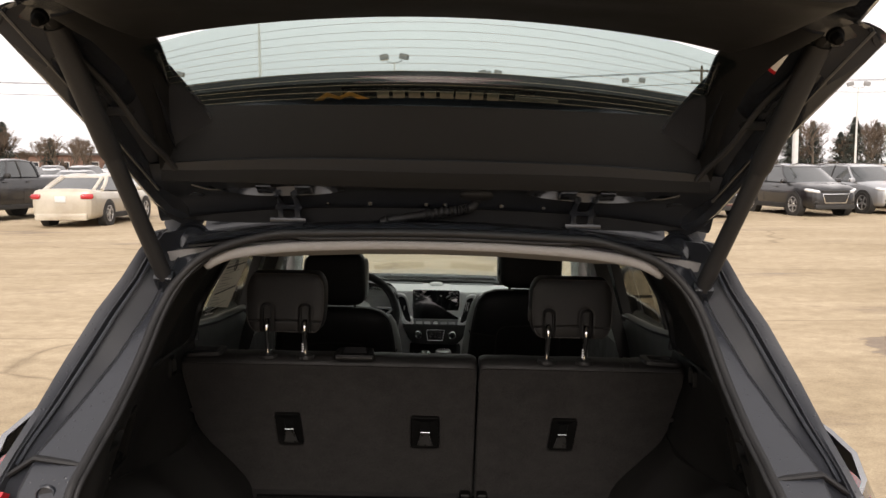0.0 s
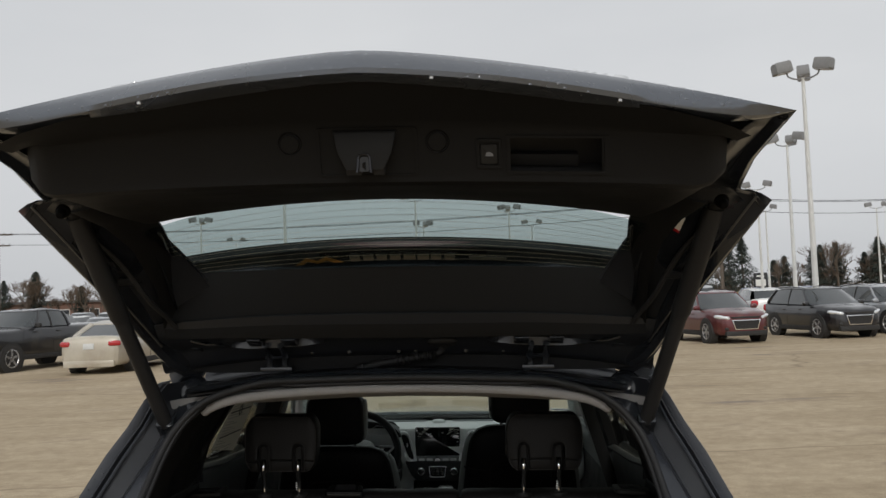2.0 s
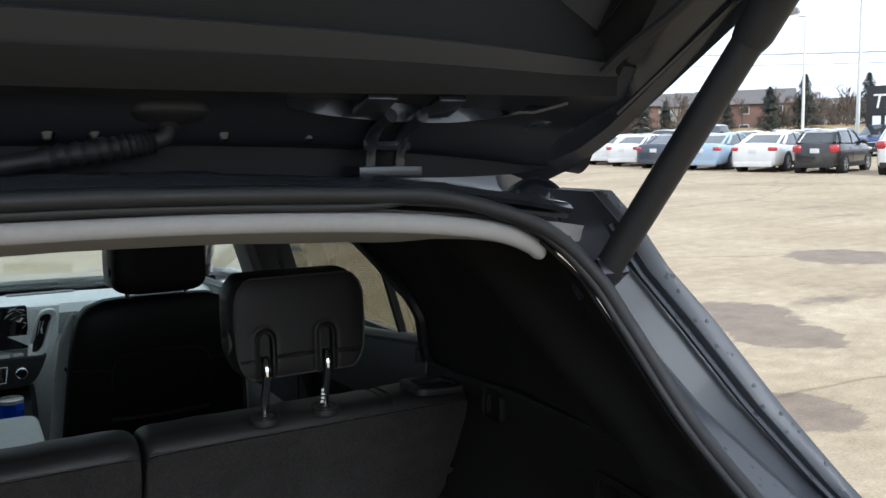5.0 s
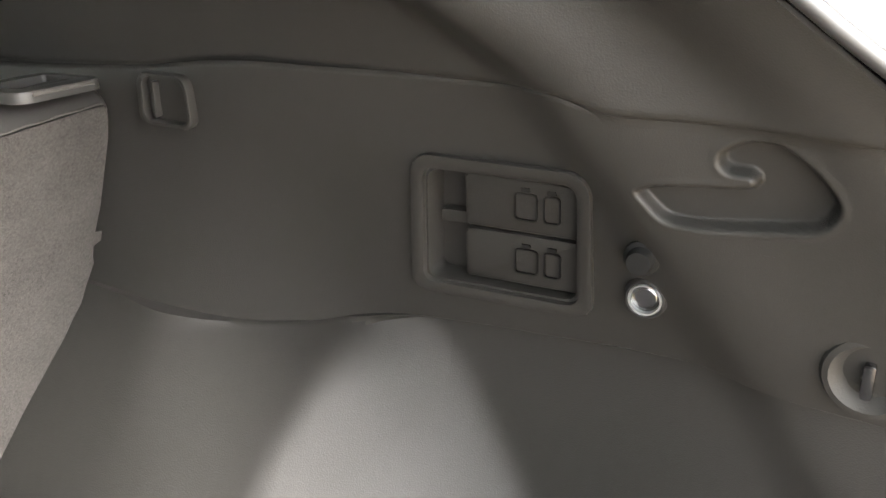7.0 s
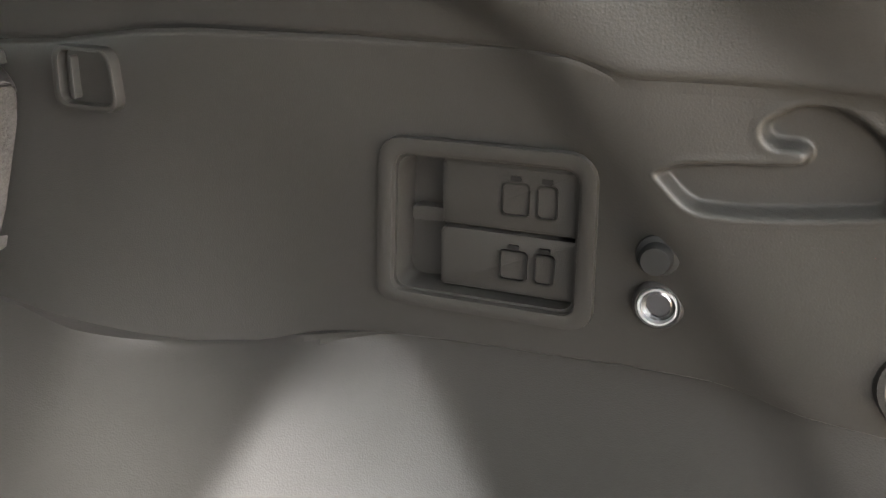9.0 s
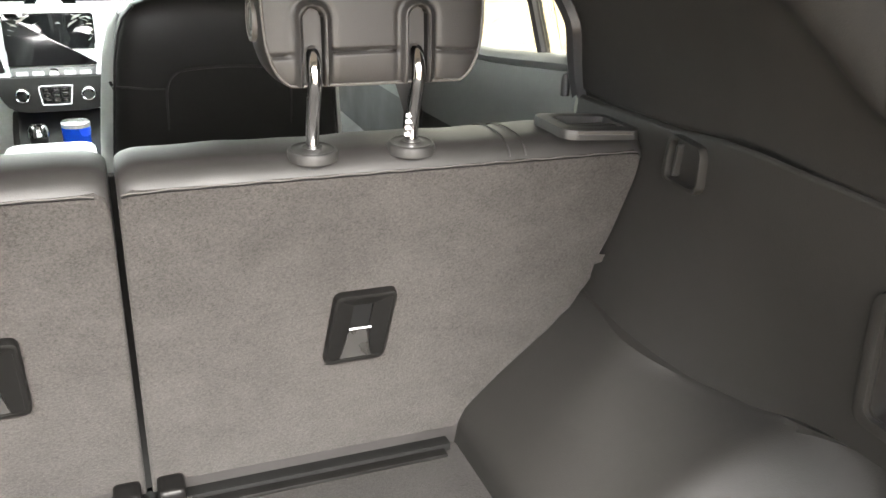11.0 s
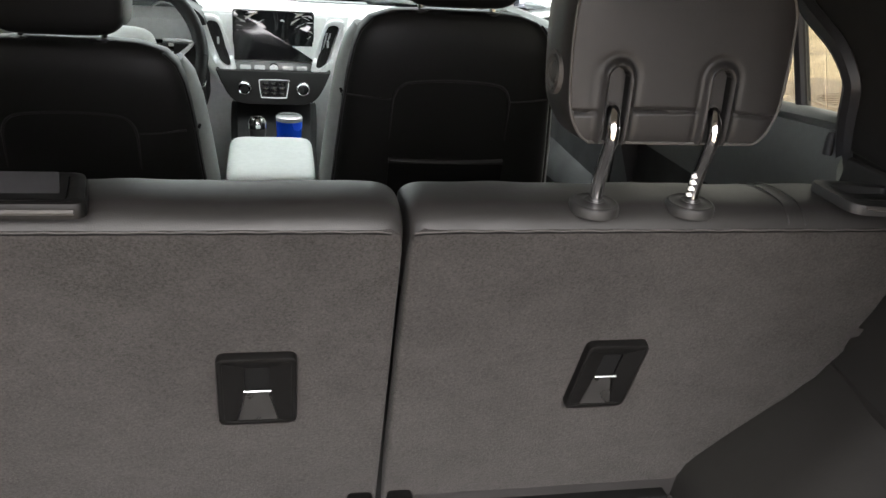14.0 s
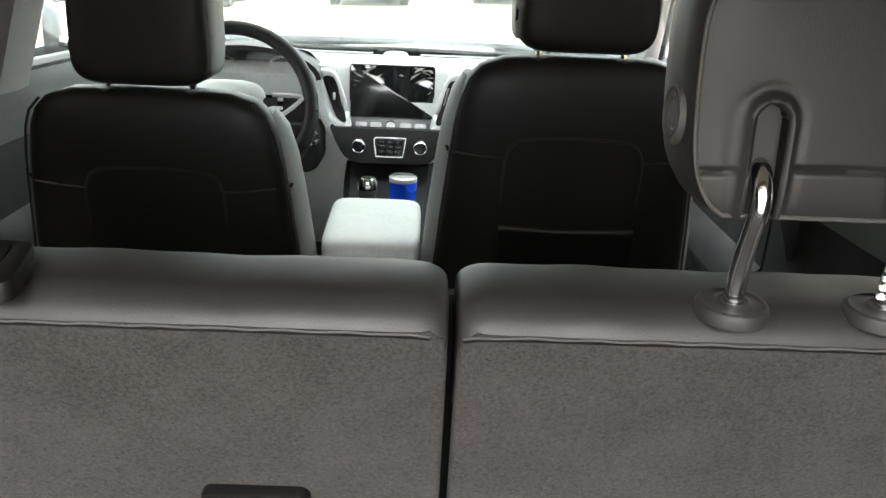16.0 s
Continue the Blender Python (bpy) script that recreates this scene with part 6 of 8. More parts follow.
left_seat = rear_seat("rear_seat_back", -0.655, 0.1145, -1, "wide rear seat back in charcoal felt and black leather")
headrest(right_seat, 0.346, 0.012, 0.216, True)
headrest(left_seat, -0.384, -0.003, 0.208, False)
tether(right_seat, 0.349, lean=0.10)
tether(left_seat, -0.018, lean=0.0)
tether(left_seat, -0.380, lean=-0.10)
# belt outlet for the middle place: a low black bezel with a pale front lip and a dark flap
ob_ = rrect(-0.051, 0.051, -0.031, 0.031, 0.010)
ib_ = rrect(-0.036, 0.036, -0.021, 0.022, 0.004)
ob_, ib_ = [[(-0.205 + a * (1 - 3.0 * b), 0.901 + b) for a, b in o_] for o_ in (ob_, ib_)]
bez = part("belt_outlet", frame_ring(ob_, ib_, lambda p, q, c: (p, q, 1.1835 + c + 0.12 * (q - 0.87)), 0.0135, 0.005), ANCHOR, left_seat, "black belt outlet bezel")
part("outlet_cover", prism(ib_, lambda p, q, c: (p, q, 1.1860 + c + 0.30 * (q - 0.88)), 0.006, 0.001), SLOT, bez)
part("outlet_flap", prism([(-0.236, 0.895), (-0.174, 0.895), (-0.179, 0.921), (-0.231, 0.921)], lambda p, q, c: (p, q, 1.1925 + c + 0.42 * (q - 0.895)), 0.004, 0.001), RUBBER, bez)
part("outlet_lip", tube([(-0.205 + u, 0.8706, 1.1893) for u in span(-0.046, 0.046, 6)], 0.0026, 6), WELT, bez, "grey front lip")


# ---------------------------------------------------------------- front seats
def front_seat(cx, drop, wide, head_w, label):
    s = thing("front_seat", label, "car seat", "front seats", at=LEAN)
    def yb(z):
        return 1.800 - 0.20 * (z - 1.08)
    prof = [(0.55, 0.235, 0.10), (0.70, 0.238, 0.12), (0.85, 0.232, 0.13), (0.95, 0.224, 0.13), (1.05, 0.214, 0.125), (1.12, 0.206, 0.118), (1.17, 0.197, 0.108), (1.20, 0.186, 0.095), (1.222, 0.166, 0.078), (1.236, 0.128, 0.055), (1.240, 0.070, 0.030)]
    prof = [(z, hw * wide, d) for z, hw, d in prof]
    rings, front = [], []
    for z, hw, d in prof:
        y0 = yb(z) + 0.065
        ring = []
        for a in span(0, 2 * math.pi, 36)[:-1]:
            c, q = math.cos(a), math.sin(a)
            ring.append((cx + hw * math.copysign(abs(c) ** 0.45, c), y0 + d / 2 * math.copysign(abs(q) ** 0.5, q), z - drop))
        rings.append(ring)
    part("backrest", loft(rings), SHELL, s, "black leather backrest shell")
    for sg in (1, -1):
        bol = [(cx + sg * (hw - 0.012), yb(z) + 0.085, z - drop) for z, hw, d in prof[:8]]
        part("side_bolster", tube(bol, [0.028, 0.031, 0.033, 0.033, 0.032, 0.030, 0.026, 0.018], 14, 1.35), ASH_DIMMED, s, "ash grey leather side bolster")
        pip = [(cx + sg * (hw - 0.003), yb(z) + 0.022, z - drop) for z, hw, d in prof[:9]]
        part("piping", tube(pip, 0.0025, 6), LEATHER, s)
        notch = [(cx + sg * (hw + 0.010 - 0.008 * q), yb(1.075) + 0.045 + 0.03 * q - 0.035 * q * q, 1.078 - 0.02 * q - drop) for q in (0, 0.5, 1.0) for hw in (0.205 * wide,)]
        part("bolster_seam", tube(notch, 0.0030, 6), SHELL, s)
    # shell seams and map pocket
    def back(u, z, c=0.0):
        return (cx + u, yb(z) + 0.004 - c + 0.9 * u * u * 0.3, z - drop)
    arch = [back(u, z, 0.003) for u, z in ((-0.118, 0.86), (-0.118, 1.03), (-0.115, 1.075), (-0.100, 1.098), (-0.07, 1.106), (0, 1.110), (0.07, 1.106), (0.100, 1.098), (0.115, 1.075), (0.118, 1.03), (0.118, 0.86))]
    part("pocket_seam", tube(smooth_line(arch, 4), 0.0030, 6), TRIM_SOFT, s)
    for sg in (1, -1):
        part("shell_seam", tube([back(sg * u, z, 0.003) for u, z in ((0.118, 1.068), (0.16, 1.070), (0.205, 1.075))], 0.0022, 6), TRIM_SOFT, s)
    part("map_pocket", sheet(lambda u, v: back(u, 0.60 + 0.338 * v, 0.006 + 0.010 * v), span(-0.118, 0.118, 8), span(0, 1, 6), 0.006), POCKET_BLACK, s, "black map pocket")
    part("pocket_hem", tube([back(u, 0.940 - 0.002 * math.cos(u * 20), 0.016) for u in span(-0.118, 0.118, 10)], 0.0060, 8), LEATHER, s)
    part("seat_cushion", moved(cushion(0.48, 0.52, 0.16, 0.4, 0.4), Matrix.Translation((cx, 2.08, 0.60))), ASH, s)
    part("seat_base", box(cx - 0.20, cx + 0.20, 1.85, 2.28, 0.33, 0.54, 0.02), TRIM_SOFT, s)
    hz = 1.347 - drop
    hb = cushion(head_w, 0.115, 0.196, 0.38, 0.38, 44, 28)
    for v in hb.verts:
        v.co.x *= 1.0 - 0.07 * v.co.z / 0.2
    h = part("head_restraint", moved(hb, Matrix.Translation((cx, 1.815, hz))), SHELL, s, "black leather head restraint")
    for sg in (1, -1):
        part("head_side", moved(cushion(0.030, 0.090, 0.155, 0.5, 0.5, 20, 12), Matrix.Translation((cx + sg * (head_w / 2 - 0.008), 1.83, hz - 0.004))), ASH_DIMMED, h)
        part("post", tube([(cx + sg * 0.07, 1.825, hz - 0.13), (cx + sg * 0.07, 1.825, hz - 0.06)], 0.006, 8), CHROME, h)
        part("post_guide", lathe([(0.02, -0.01), (0.02, 0.006), (0.008, 0.008)], 14, Matrix.Translation((cx + sg * 0.07, 1.825, 1.232 - drop))), RUBBER, h)
    part("release_button", lathe([(0, 0.006), (0.010, 0.006), (0.013, 0.008), (0.016, 0.0)], 20, Matrix.Translation((cx - head_w / 2 + 0.003, 1.80, hz - 0.04)) @ Matrix.Rotation(radians(-90), 4, "Y")), TRIM_SIDE, h)
    return s


front_seat(0.343, 0.0, 1.0, 0.222, "black leather front passenger seat with ash grey bolsters")
front_seat(-0.368, 0.078, 1.06, 0.222, "black leather driver seat with ash grey bolsters, set lower")

# ---------------------------------------------------------------- dashboard
def dash_sec(x):
    k = (x / 0.68) ** 2
    return [(2.875 - 0.09 * k, 1.110), (2.76 - 0.05 * k, 1.122), (2.63 - 0.02 * k, 1.124), (2.575, 1.116), (2.555, 1.090), (2.570, 1.040), (2.600, 1.015), (2.580, 0.985), (2.560, 0.93), (2.60, 0.80), (2.70, 0.60), (2.88, 0.60)]


dash = part("dashboard", loft([[(x, y, z) for y, z in dash_sec(x)] for x in span(-0.69, 0.69, 26)]), DASH, suv, "ash grey dashboard")
part("speaker_grille", moved(cushion(0.066, 0.06, 0.024, 0.6, 1.0, 20, 10), Matrix.Translation((0.0, 2.72, 1.126))), DASH, dash)
for x0, x1 in ((-0.30, -0.065), (0.065, 0.27)):
    v = part("defroster_vent", box(x0, x1, 2.755, 2.790, 1.1225, 1.1265, 0.002), STRIP_MID, dash, "grey defroster vent")
    for k in range(12):
        xx = x0 + (x1 - x0) * (k + 0.5) / 12
        part("vent_slat", box(xx - 0.001, xx + 0.001, 2.757, 2.788, 1.1265, 1.1275), ASH_DIMMED, v)


def stack(a, b, c):
    """Centre stack: a across, b height, c towards the seats."""
    return (a, 2.558 - c - 0.16 * (1.12 - b) * (1 if b < 1.0 else 0.35), b)


UNDER_GREY = surface("dark_grey_moulding", (0.05, 0.05, 0.05), 0.4, vary=0.1)
STRIP_GREY = surface("mid_grey_button_strip", (0.20, 0.205, 0.205), 0.35, metal=0.2, vary=0.05)
SILVER_TRIM = surface("bright_silver_trim", (0.74, 0.75, 0.75), 0.30, metal=0.25, vary=0.04, wear=0.04)


def rounded(pts, k=3):
    """A closed outline drawn smoothly through the given corners."""
    p = [(0, *q) for q in pts]
    return [(v.y, v.z) for v in smooth_line(p + p[:1], k)[:-1]]


part("stack_panel", prism([(-0.20, 1.118), (-0.192, 1.03), (-0.172, 0.975), (-0.140, 0.930), (-0.105, 0.885), (0.105, 0.885), (0.140, 0.930), (0.172, 0.975), (0.192, 1.03), (0.20, 1.118)], stack, 0.012, 0.006), DASH, dash, "ash grey centre stack panel")
half_ = [(0.142, 1.112), (0.130, 1.06), (0.112, 0.995), (0.118, 0.976), (0.152, 0.972), (0.138, 0.930), (0.104, 0.888)]
part("stack_infill", prism([(-a, b) for a, b in half_] + half_[::-1], lambda a, b, c: stack(a, b, 0.009 + c), 0.006, 0.002), DASH, dash, "ash grey infill between the vents")
film = surface("film_covered_screen", (0.008, 0.009, 0.010), 0.10, vary=0.1, coat=1.0, wear=0.05)
fn, fl = film.node_tree.nodes, film.node_tree.links
fw, fb, ft = fn.new("ShaderNodeTexNoise"), fn.new("ShaderNodeBump"), fn.new("ShaderNodeTexCoord")
fw.inputs["Scale"].default_value, fw.inputs["Detail"].default_value, fw.inputs["Distortion"].default_value = 9, 1, 1.6
fb.inputs["Strength"].default_value, fb.inputs["Distance"].default_value = 0.4, 0.02
fl.new(ft.outputs["Object"], fw.inputs["Vector"])
fl.new(fw.outputs["Fac"], fb.inputs["Height"])
fl.new(fb.outputs["Normal"], fn["Principled BSDF"].inputs["Coat Normal"])
fl.new(fb.outputs["Normal"], fn["Principled BSDF"].inputs["Normal"])
scr = part("touch_screen", prism(rrect(-0.1065, 0.1065, 0.9965, 1.126, 0.008), lambda a, b, c: stack(a, b, 0.012 + c), 0.010, 0.003), GLOSS_BLACK, dash, "black touch screen still under wrinkled film")
part("screen_glass", prism(rrect(-0.1025, 0.1025, 1.0005, 1.1225, 0.006), lambda a, b, c: stack(a, b, 0.022 + c), 0.0012), film, scr, "wrinkled protective film")
# glints of the wrinkled film, modelled as small white shards
crease = random.Random(5)
for k in range(26):
    t_ = crease.random()
    a_ = crease.choice((-1, 1)) * (0.10 - 0.085 * t_ ** 1.5)
    b_ = 1.117 - crease.random() * (0.022 + 0.035 * (abs(a_) > 0.07))
    w_, g_, q_ = 0.006 + 0.012 * crease.random(), 0.0015 + 0.004 * crease.random(), crease.uniform(-0.7, 0.7)
    ca, sa = math.cos(q_), math.sin(q_)
    bm = bmesh.new()
    tri = [bm.verts.new(stack(max(-0.102, min(0.102, a_ + ca * u - sa * v)), min(1.121, b_ + sa * u + ca * v), 0.0240 + d)) for u, v, d in ((-w_, 0, 0), (w_, 0.2 * g_, 0), (w_ * 0.3, g_, 0.0035), (-w_ * 0.5, g_ * 1.2, 0.0030))]
    bm.faces.new(tri)
    bmesh.ops.solidify(bm, geom=list(bm.faces), thickness=0.0003)
    part("film_glint", bm, BACKLIT, scr, "white shard painting a glint on the crumpled film")
strp = part("control_strip", prism([(-0.104, 0.994), (0.104, 0.994), (0.094, 0.967), (-0.094, 0.967)], lambda a, b, c: stack(a, b, 0.012 + c), 0.014, 0.003), STRIP_GREY, dash, "silver button strip under the screen")
part("strip_edge", tube([stack(a, 0.9655 + 0.4 * a * a, 0.022) for a in span(-0.100, 0.100, 8)], 0.0035, 6), SATIN, strp)
for k in (-2, -1, 1, 2):
    part("strip_button", prism(rrect(k * 0.037 - 0.014, k * 0.037 + 0.014, 0.974, 0.986, 0.003), lambda a, b, c: stack(a, b, 0.026 + c), 0.002, 0.0006), SATIN, strp)
part("strip_knob", lathe([(0, 0.010), (0.011, 0.010), (0.013, 0.006), (0.013, 0)], 20, Matrix.Translation(stack(0, 0.980, 0.026)) @ Matrix.Rotation(radians(90), 4, "X")), CHROME, strp)
part("lower_infill", prism([(-0.132, 0.958), (-0.098, 0.966), (0.098, 0.966), (0.132, 0.958), (0.104, 0.888), (-0.104, 0.888)], lambda a, b, c: stack(a, b, 0.0152 + c), 0.003, 0.001), UNDER_GREY, dash, "dark grey panel round the hazard switch")
part("hazard_button", prism(rrect(-0.020, 0.020, 0.950, 0.960, 0.003), lambda a, b, c: stack(a, b, 0.0185 + c), 0.004, 0.001), GLOSS_BLACK, dash)
part("hazard_mark", prism([(-0.005, 0.951), (0.005, 0.951), (0, 0.958)], lambda a, b, c: stack(a, b, 0.0226 + c), 0.0006), RED_LENS, dash)
for sgn in (1, -1):
    o = rounded([(sgn * a, b) for a, b in ((0.188, 1.094), (0.178, 1.108), (0.149, 1.106), (0.131, 1.085), (0.116, 1.040), (0.102, 0.996), (0.099, 0.972), (0.114, 0.962), (0.147, 0.981), (0.173, 1.038))])
    i = rounded([(sgn * a, b) for a, b in ((0.173, 1.086), (0.164, 1.0945), (0.146, 1.091), (0.136, 1.073), (0.124, 1.031), (0.1135, 0.998), (0.1130, 0.984), (0.1245, 0.9825), (0.144, 1.0015), (0.160, 1.046))])
    v = part("side_vent", frame_ring(o, i, lambda a, b, c: stack(a, b, 0.012 + c), 0.022, 0.004), SILVER_TRIM, dash, "silver framed air vent")
    part("vent_well", prism(i, lambda a, b, c: stack(a, b, 0.010 + c), 0.006), RUBBER, v)
    for k in range(4):
        u0, u1 = 0.140 + 0.009 * k, 0.117 + 0.008 * k
        part("vent_slat", tube([stack(sgn * u0, 1.090 - 0.003 * k, 0.026), stack(sgn * (u1 + 0.002), 0.996 + 0.008 * k, 0.026)], 0.0019, 6), TRIM_SOFT, v)
    part("vent_tab", moved(box(-0.003, 0.003, -0.006, 0.004, -0.009, 0.009, 0.002), Matrix.Translation(stack(sgn * 0.143, 1.045, 0.030))), SILVER_TRIM, v)
    foot = [stack(sgn * 0.110, 0.968, 0.024), stack(sgn * 0.094, 0.9605, 0.022), stack(sgn * 0.072, 0.957, 0.021), stack(sgn * 0.052, 0.962, 0.019)]
    part("vent_foot", tube(smooth_line(foot, 4), [0.0060 - 0.0045 * q / 12 for q in range(13)], 8), SILVER_TRIM, v)


def clim(a, b, c):
    return (a, 2.470 - c + 0.22 * (b - 0.935), b)


part("climate_panel", prism([(-0.150, 0.975), (-0.136, 0.945), (-0.122, 0.920), (-0.110, 0.906), (-0.094, 0.897), (-0.07, 0.893), (0.07, 0.893), (0.094, 0.897), (0.110, 0.906), (0.122, 0.920), (0.136, 0.945), (0.150, 0.975)], lambda a, b, c: (a, 2.575 - c * 6.5 - 0.35 * (0.975 - b) * (c > 0.005), b), 0.014, 0.004), TRIM_SOFT, dash, "black climate control panel")
for sgn in (1, -1):
    kn = part("climate_knob", lathe([(0, 0.020), (0.011, 0.020), (0.0125, 0.017), (0.013, 0)], 24, Matrix.Translation(clim(sgn * 0.076, 0.936, 0.004)) @ Matrix.Rotation(radians(90), 4, "X")), GLOSS_BLACK, dash)
    part("knob_ring", lathe([(0.0125, 0.002), (0.0125, 0.018), (0.015, 0.020), (0.0178, 0.016), (0.019, 0)], 28, Matrix.Translation(clim(sgn * 0.076, 0.936, 0.004)) @ Matrix.Rotation(radians(90), 4, "X"), True), CHROME, kn)
kp = part("keypad_frame", frame_ring(rounded([(-0.034, 0.957), (-0.0395, 0.950), (-0.034, 0.916), (-0.028, 0.910), (0.028, 0.910), (0.034, 0.916), (0.0395, 0.950), (0.034, 0.957)]), rounded([(-0.033, 0.955), (-0.0375, 0.949), (-0.0325, 0.917), (-0.027, 0.912), (0.027, 0.912), (0.0325, 0.917), (0.0375, 0.949), (0.033, 0.955)]), lambda a, b, c: clim(a, b, 0.004 + c), 0.003), SATIN, dash)
for r in range(3):
    for q in (-1, 0, 1):
        part("key", moved(box(-0.009, 0.009, -0.002, 0.002, -0.0055, 0.0055, 0.001), Matrix.Translation(clim(q * 0.021, 0.9215 + 0.0125 * r, 0.005))), GLOSS_BLACK, kp)
        part("key_mark", moved(box(-0.003, 0.003, -0.0004, 0.0004, -0.0008, 0.0008), Matrix.Translation(clim(q * 0.021, 0.9215 + 0.0125 * r, 0.0075))), DECAL, kp)
part("start_button", lathe([(0, 0.010), (0.012, 0.010), (0.0135, 0.014), (0.018, 0.012), (0.020, 0)], 24, Matrix.Translation((-0.189, 2.430, 0.957)) @ Matrix.Rotation(radians(80), 4, "X")), CHROME, dash, "round chrome start button")
part("column_cover", prism(rrect(-0.52, -0.17, 0.86, 0.985, 0.04), lambda a, b, c: (a, 2.58 - c, b), 0.125, 0.02), TRIM_SOFT, dash)
# instrument hood and cluster
part("instrument_hood", sheet(lambda u, v: (-0.355 + 0.185 * math.cos(u), 2.60 - 0.12 * v, 1.09 + 0.075 * math.sin(u)), span(0, math.pi, 16), span(0, 1, 3), 0.012), TRIM_SOFT, dash, "black instrument hood")
cl = part("instrument_panel", prism(rrect(-0.52, -0.19, 1.02, 1.15, 0.04), lambda a, b, c: (a, 2.585 - c, b), 0.006), GLOSS_BLACK, dash)
for gx in (-0.43, -0.28):
    part("gauge_ring", lathe([(0.042, 0.0), (0.042, 0.006), (0.045, 0.008), (0.047, 0.0)], 28, Matrix.Translation((gx, 2.579, 1.085)) @ Matrix.Rotation(radians(90), 4, "X"), True), SATIN, cl)
part("indicator", box(-0.262, -0.250, 2.572, 2.577, 1.092, 1.097), glowing("green_indicator", (0.05, 0.9, 0.25), 3.0), cl, "small green indicator light")
# steering wheel
WM = Matrix.Translation((-0.355, 2.300, 1.045)) @ Matrix.Rotation(radians(66), 4, "X")
rim = [(0.186 * math.cos(a), 0.186 * math.sin(a), 0) for a in span(0, 2 * math.pi, 40)]
sw = part("steering_wheel", moved(tube(rim, 0.0165, 12, cap=False), WM), LEATHER, suv, "black leather steering wheel")
part("hub", moved(cushion(0.17, 0.13, 0.05, 0.7, 0.6, 24, 10), WM), ASH, sw)
for sgn in (1, -1):
    part("spoke", moved(box(0.06, 0.175, -0.026, 0.026, -0.008, 0.012, 0.008) if sgn > 0 else box(-0.175, -0.06, -0.026, 0.026, -0.008, 0.012, 0.008), WM), TRIM_SOFT, sw)
    sl = [(sgn * 0.070, -0.034, 0.016), (sgn * 0.115, -0.020, 0.016), (sgn * 0.160, 0.018, 0.012), (sgn * 0.158, 0.030, 0.012), (sgn * 0.10, 0.030, 0.018)]
    part("spoke_bezel", moved(tube(smooth_line(sl, 4), 0.005, 8), WM), SATIN, sw, "silver spoke bezel")
    for k in range(4):
        part("wheel_key", moved(box(sgn * 0.118 - 0.006, sgn * 0.118 + 0.006, -0.012 + 0.010 * k, -0.005 + 0.010 * k, 0.010, 0.016, 0.001), WM), SATIN if k % 2 else GLOSS_BLACK, sw)
part("lower_spoke", moved(box(-0.03, 0.03, -0.175, -0.05, -0.008, 0.008, 0.006), WM), TRIM_SOFT, sw)
# interior mirror
mr = part("interior_mirror", prism(rrect(-0.100, 0.100, -0.036, 0.036, 0.028, 6), lambda a, b, c: (a - 0.018, 2.350 + 0.03 - c - 0.06 * b, 1.380 + b), 0.03, 0.008), TRIM_SOFT, suv, "black framed interior mirror")
part("mirror_face", prism(rrect(-0.091, 0.091, -0.028, 0.028, 0.022, 6), lambda a, b, c: (a - 0.018, 2.3488 - c - 0.066 * b, 1.380 + b), 0.001), MIRROR, mr, "silvered mirror face")
part("mirror_stem", tube([(-0.018, 2.39, 1.40), (-0.018, 2.44, 1.44)], 0.012, 8), TRIM_SOFT, mr)
# centre console, lid, selector
con = part("console", loft([[(x * w, y, z) for x, z in ((-1, 0.45), (-1, zt - 0.03), (-0.85, zt), (0.85, zt), (1, zt - 0.03), (1, 0.45))] for y, w, zt in ((1.86, 0.095, 0.84), (2.10, 0.095, 0.845), (2.14, 0.10, 0.815), (2.40, 0.11, 0.82), (2.50, 0.115, 0.87), (2.56, 0.115, 0.90))]), TRIM_SOFT, suv, "black centre console")
lid = cushion(0.186, 0.268, 0.056, 0.40, 0.26, 44, 14)
part("console_lid", moved(lid, Matrix.Translation((-0.007, 2.015, 0.864)) @ Matrix.Rotation(radians(4), 4, "X")), ASH, con, "ash grey padded console lid")
part("lid_seam", tube([(-0.007 + 0.092 * s, 1.886, 0.846) for s in span(-0.95, 0.95, 8)], 0.0025, 6), TRIM_SOFT, con)
sel = part("gear_selector", moved(lathe([(0.018, 0), (0.016, 0.03), (0.020, 0.055), (0.022, 0.075), (0.018, 0.092), (0.0, 0.096)], 20), Matrix.Translation((-0.041, 2.30, 0.802))), UNDER_GREY, con, "dark grey gear selector")
part("selector_cap", moved(lathe([(0.0225, 0.070), (0.0225, 0.084), (0.017, 0.096), (0.0, 0.100)], 20), Matrix.Translation((-0.041, 2.30, 0.802))), CHROME, sel)

blue_metal = surface("blue_anodised_steel", (0.006, 0.10, 0.85), 0.25, metal=0.35, vary=0.08, coat=0.5)
cup = tagged(part("travel_mug", lathe([(0, 0), (0.030, 0), (0.034, 0.10), (0.034, 0.112)], 28, Matrix.Translation((0.038, 2.385, 0.759))), blue_metal), "blue steel travel mug in the cup holder", "mug")
cup.matrix_basis = LEAN
part("mug_lid", lathe([(0.0345, 0), (0.0345, 0.010), (0.030, 0.013), (0.0, 0.013)], 28, Matrix.Translation((0.038, 2.385, 0.871))), CLEAR_LENS, cup, "clear plastic lid")

# drain cover in the lot, sunk in a muddy puddle
RUST = surface("muddy_cast_iron", (0.17, 0.13, 0.095), 0.8, metal=0.2, vary=0.3, size=0.06, grain=0.5, grain_size=0.006)
drain = thing("drain_cover", "round muddy cast-iron drain cover in a puddle", "drain cover", at=pose(4.55, 6.02, 0))
part("frame_ring", lathe([(0.355, 0.001), (0.345, 0.012), (0.300, 0.013), (0.292, 0.002)], 40, None, True), GROUND, drain, "mud-caked rim")
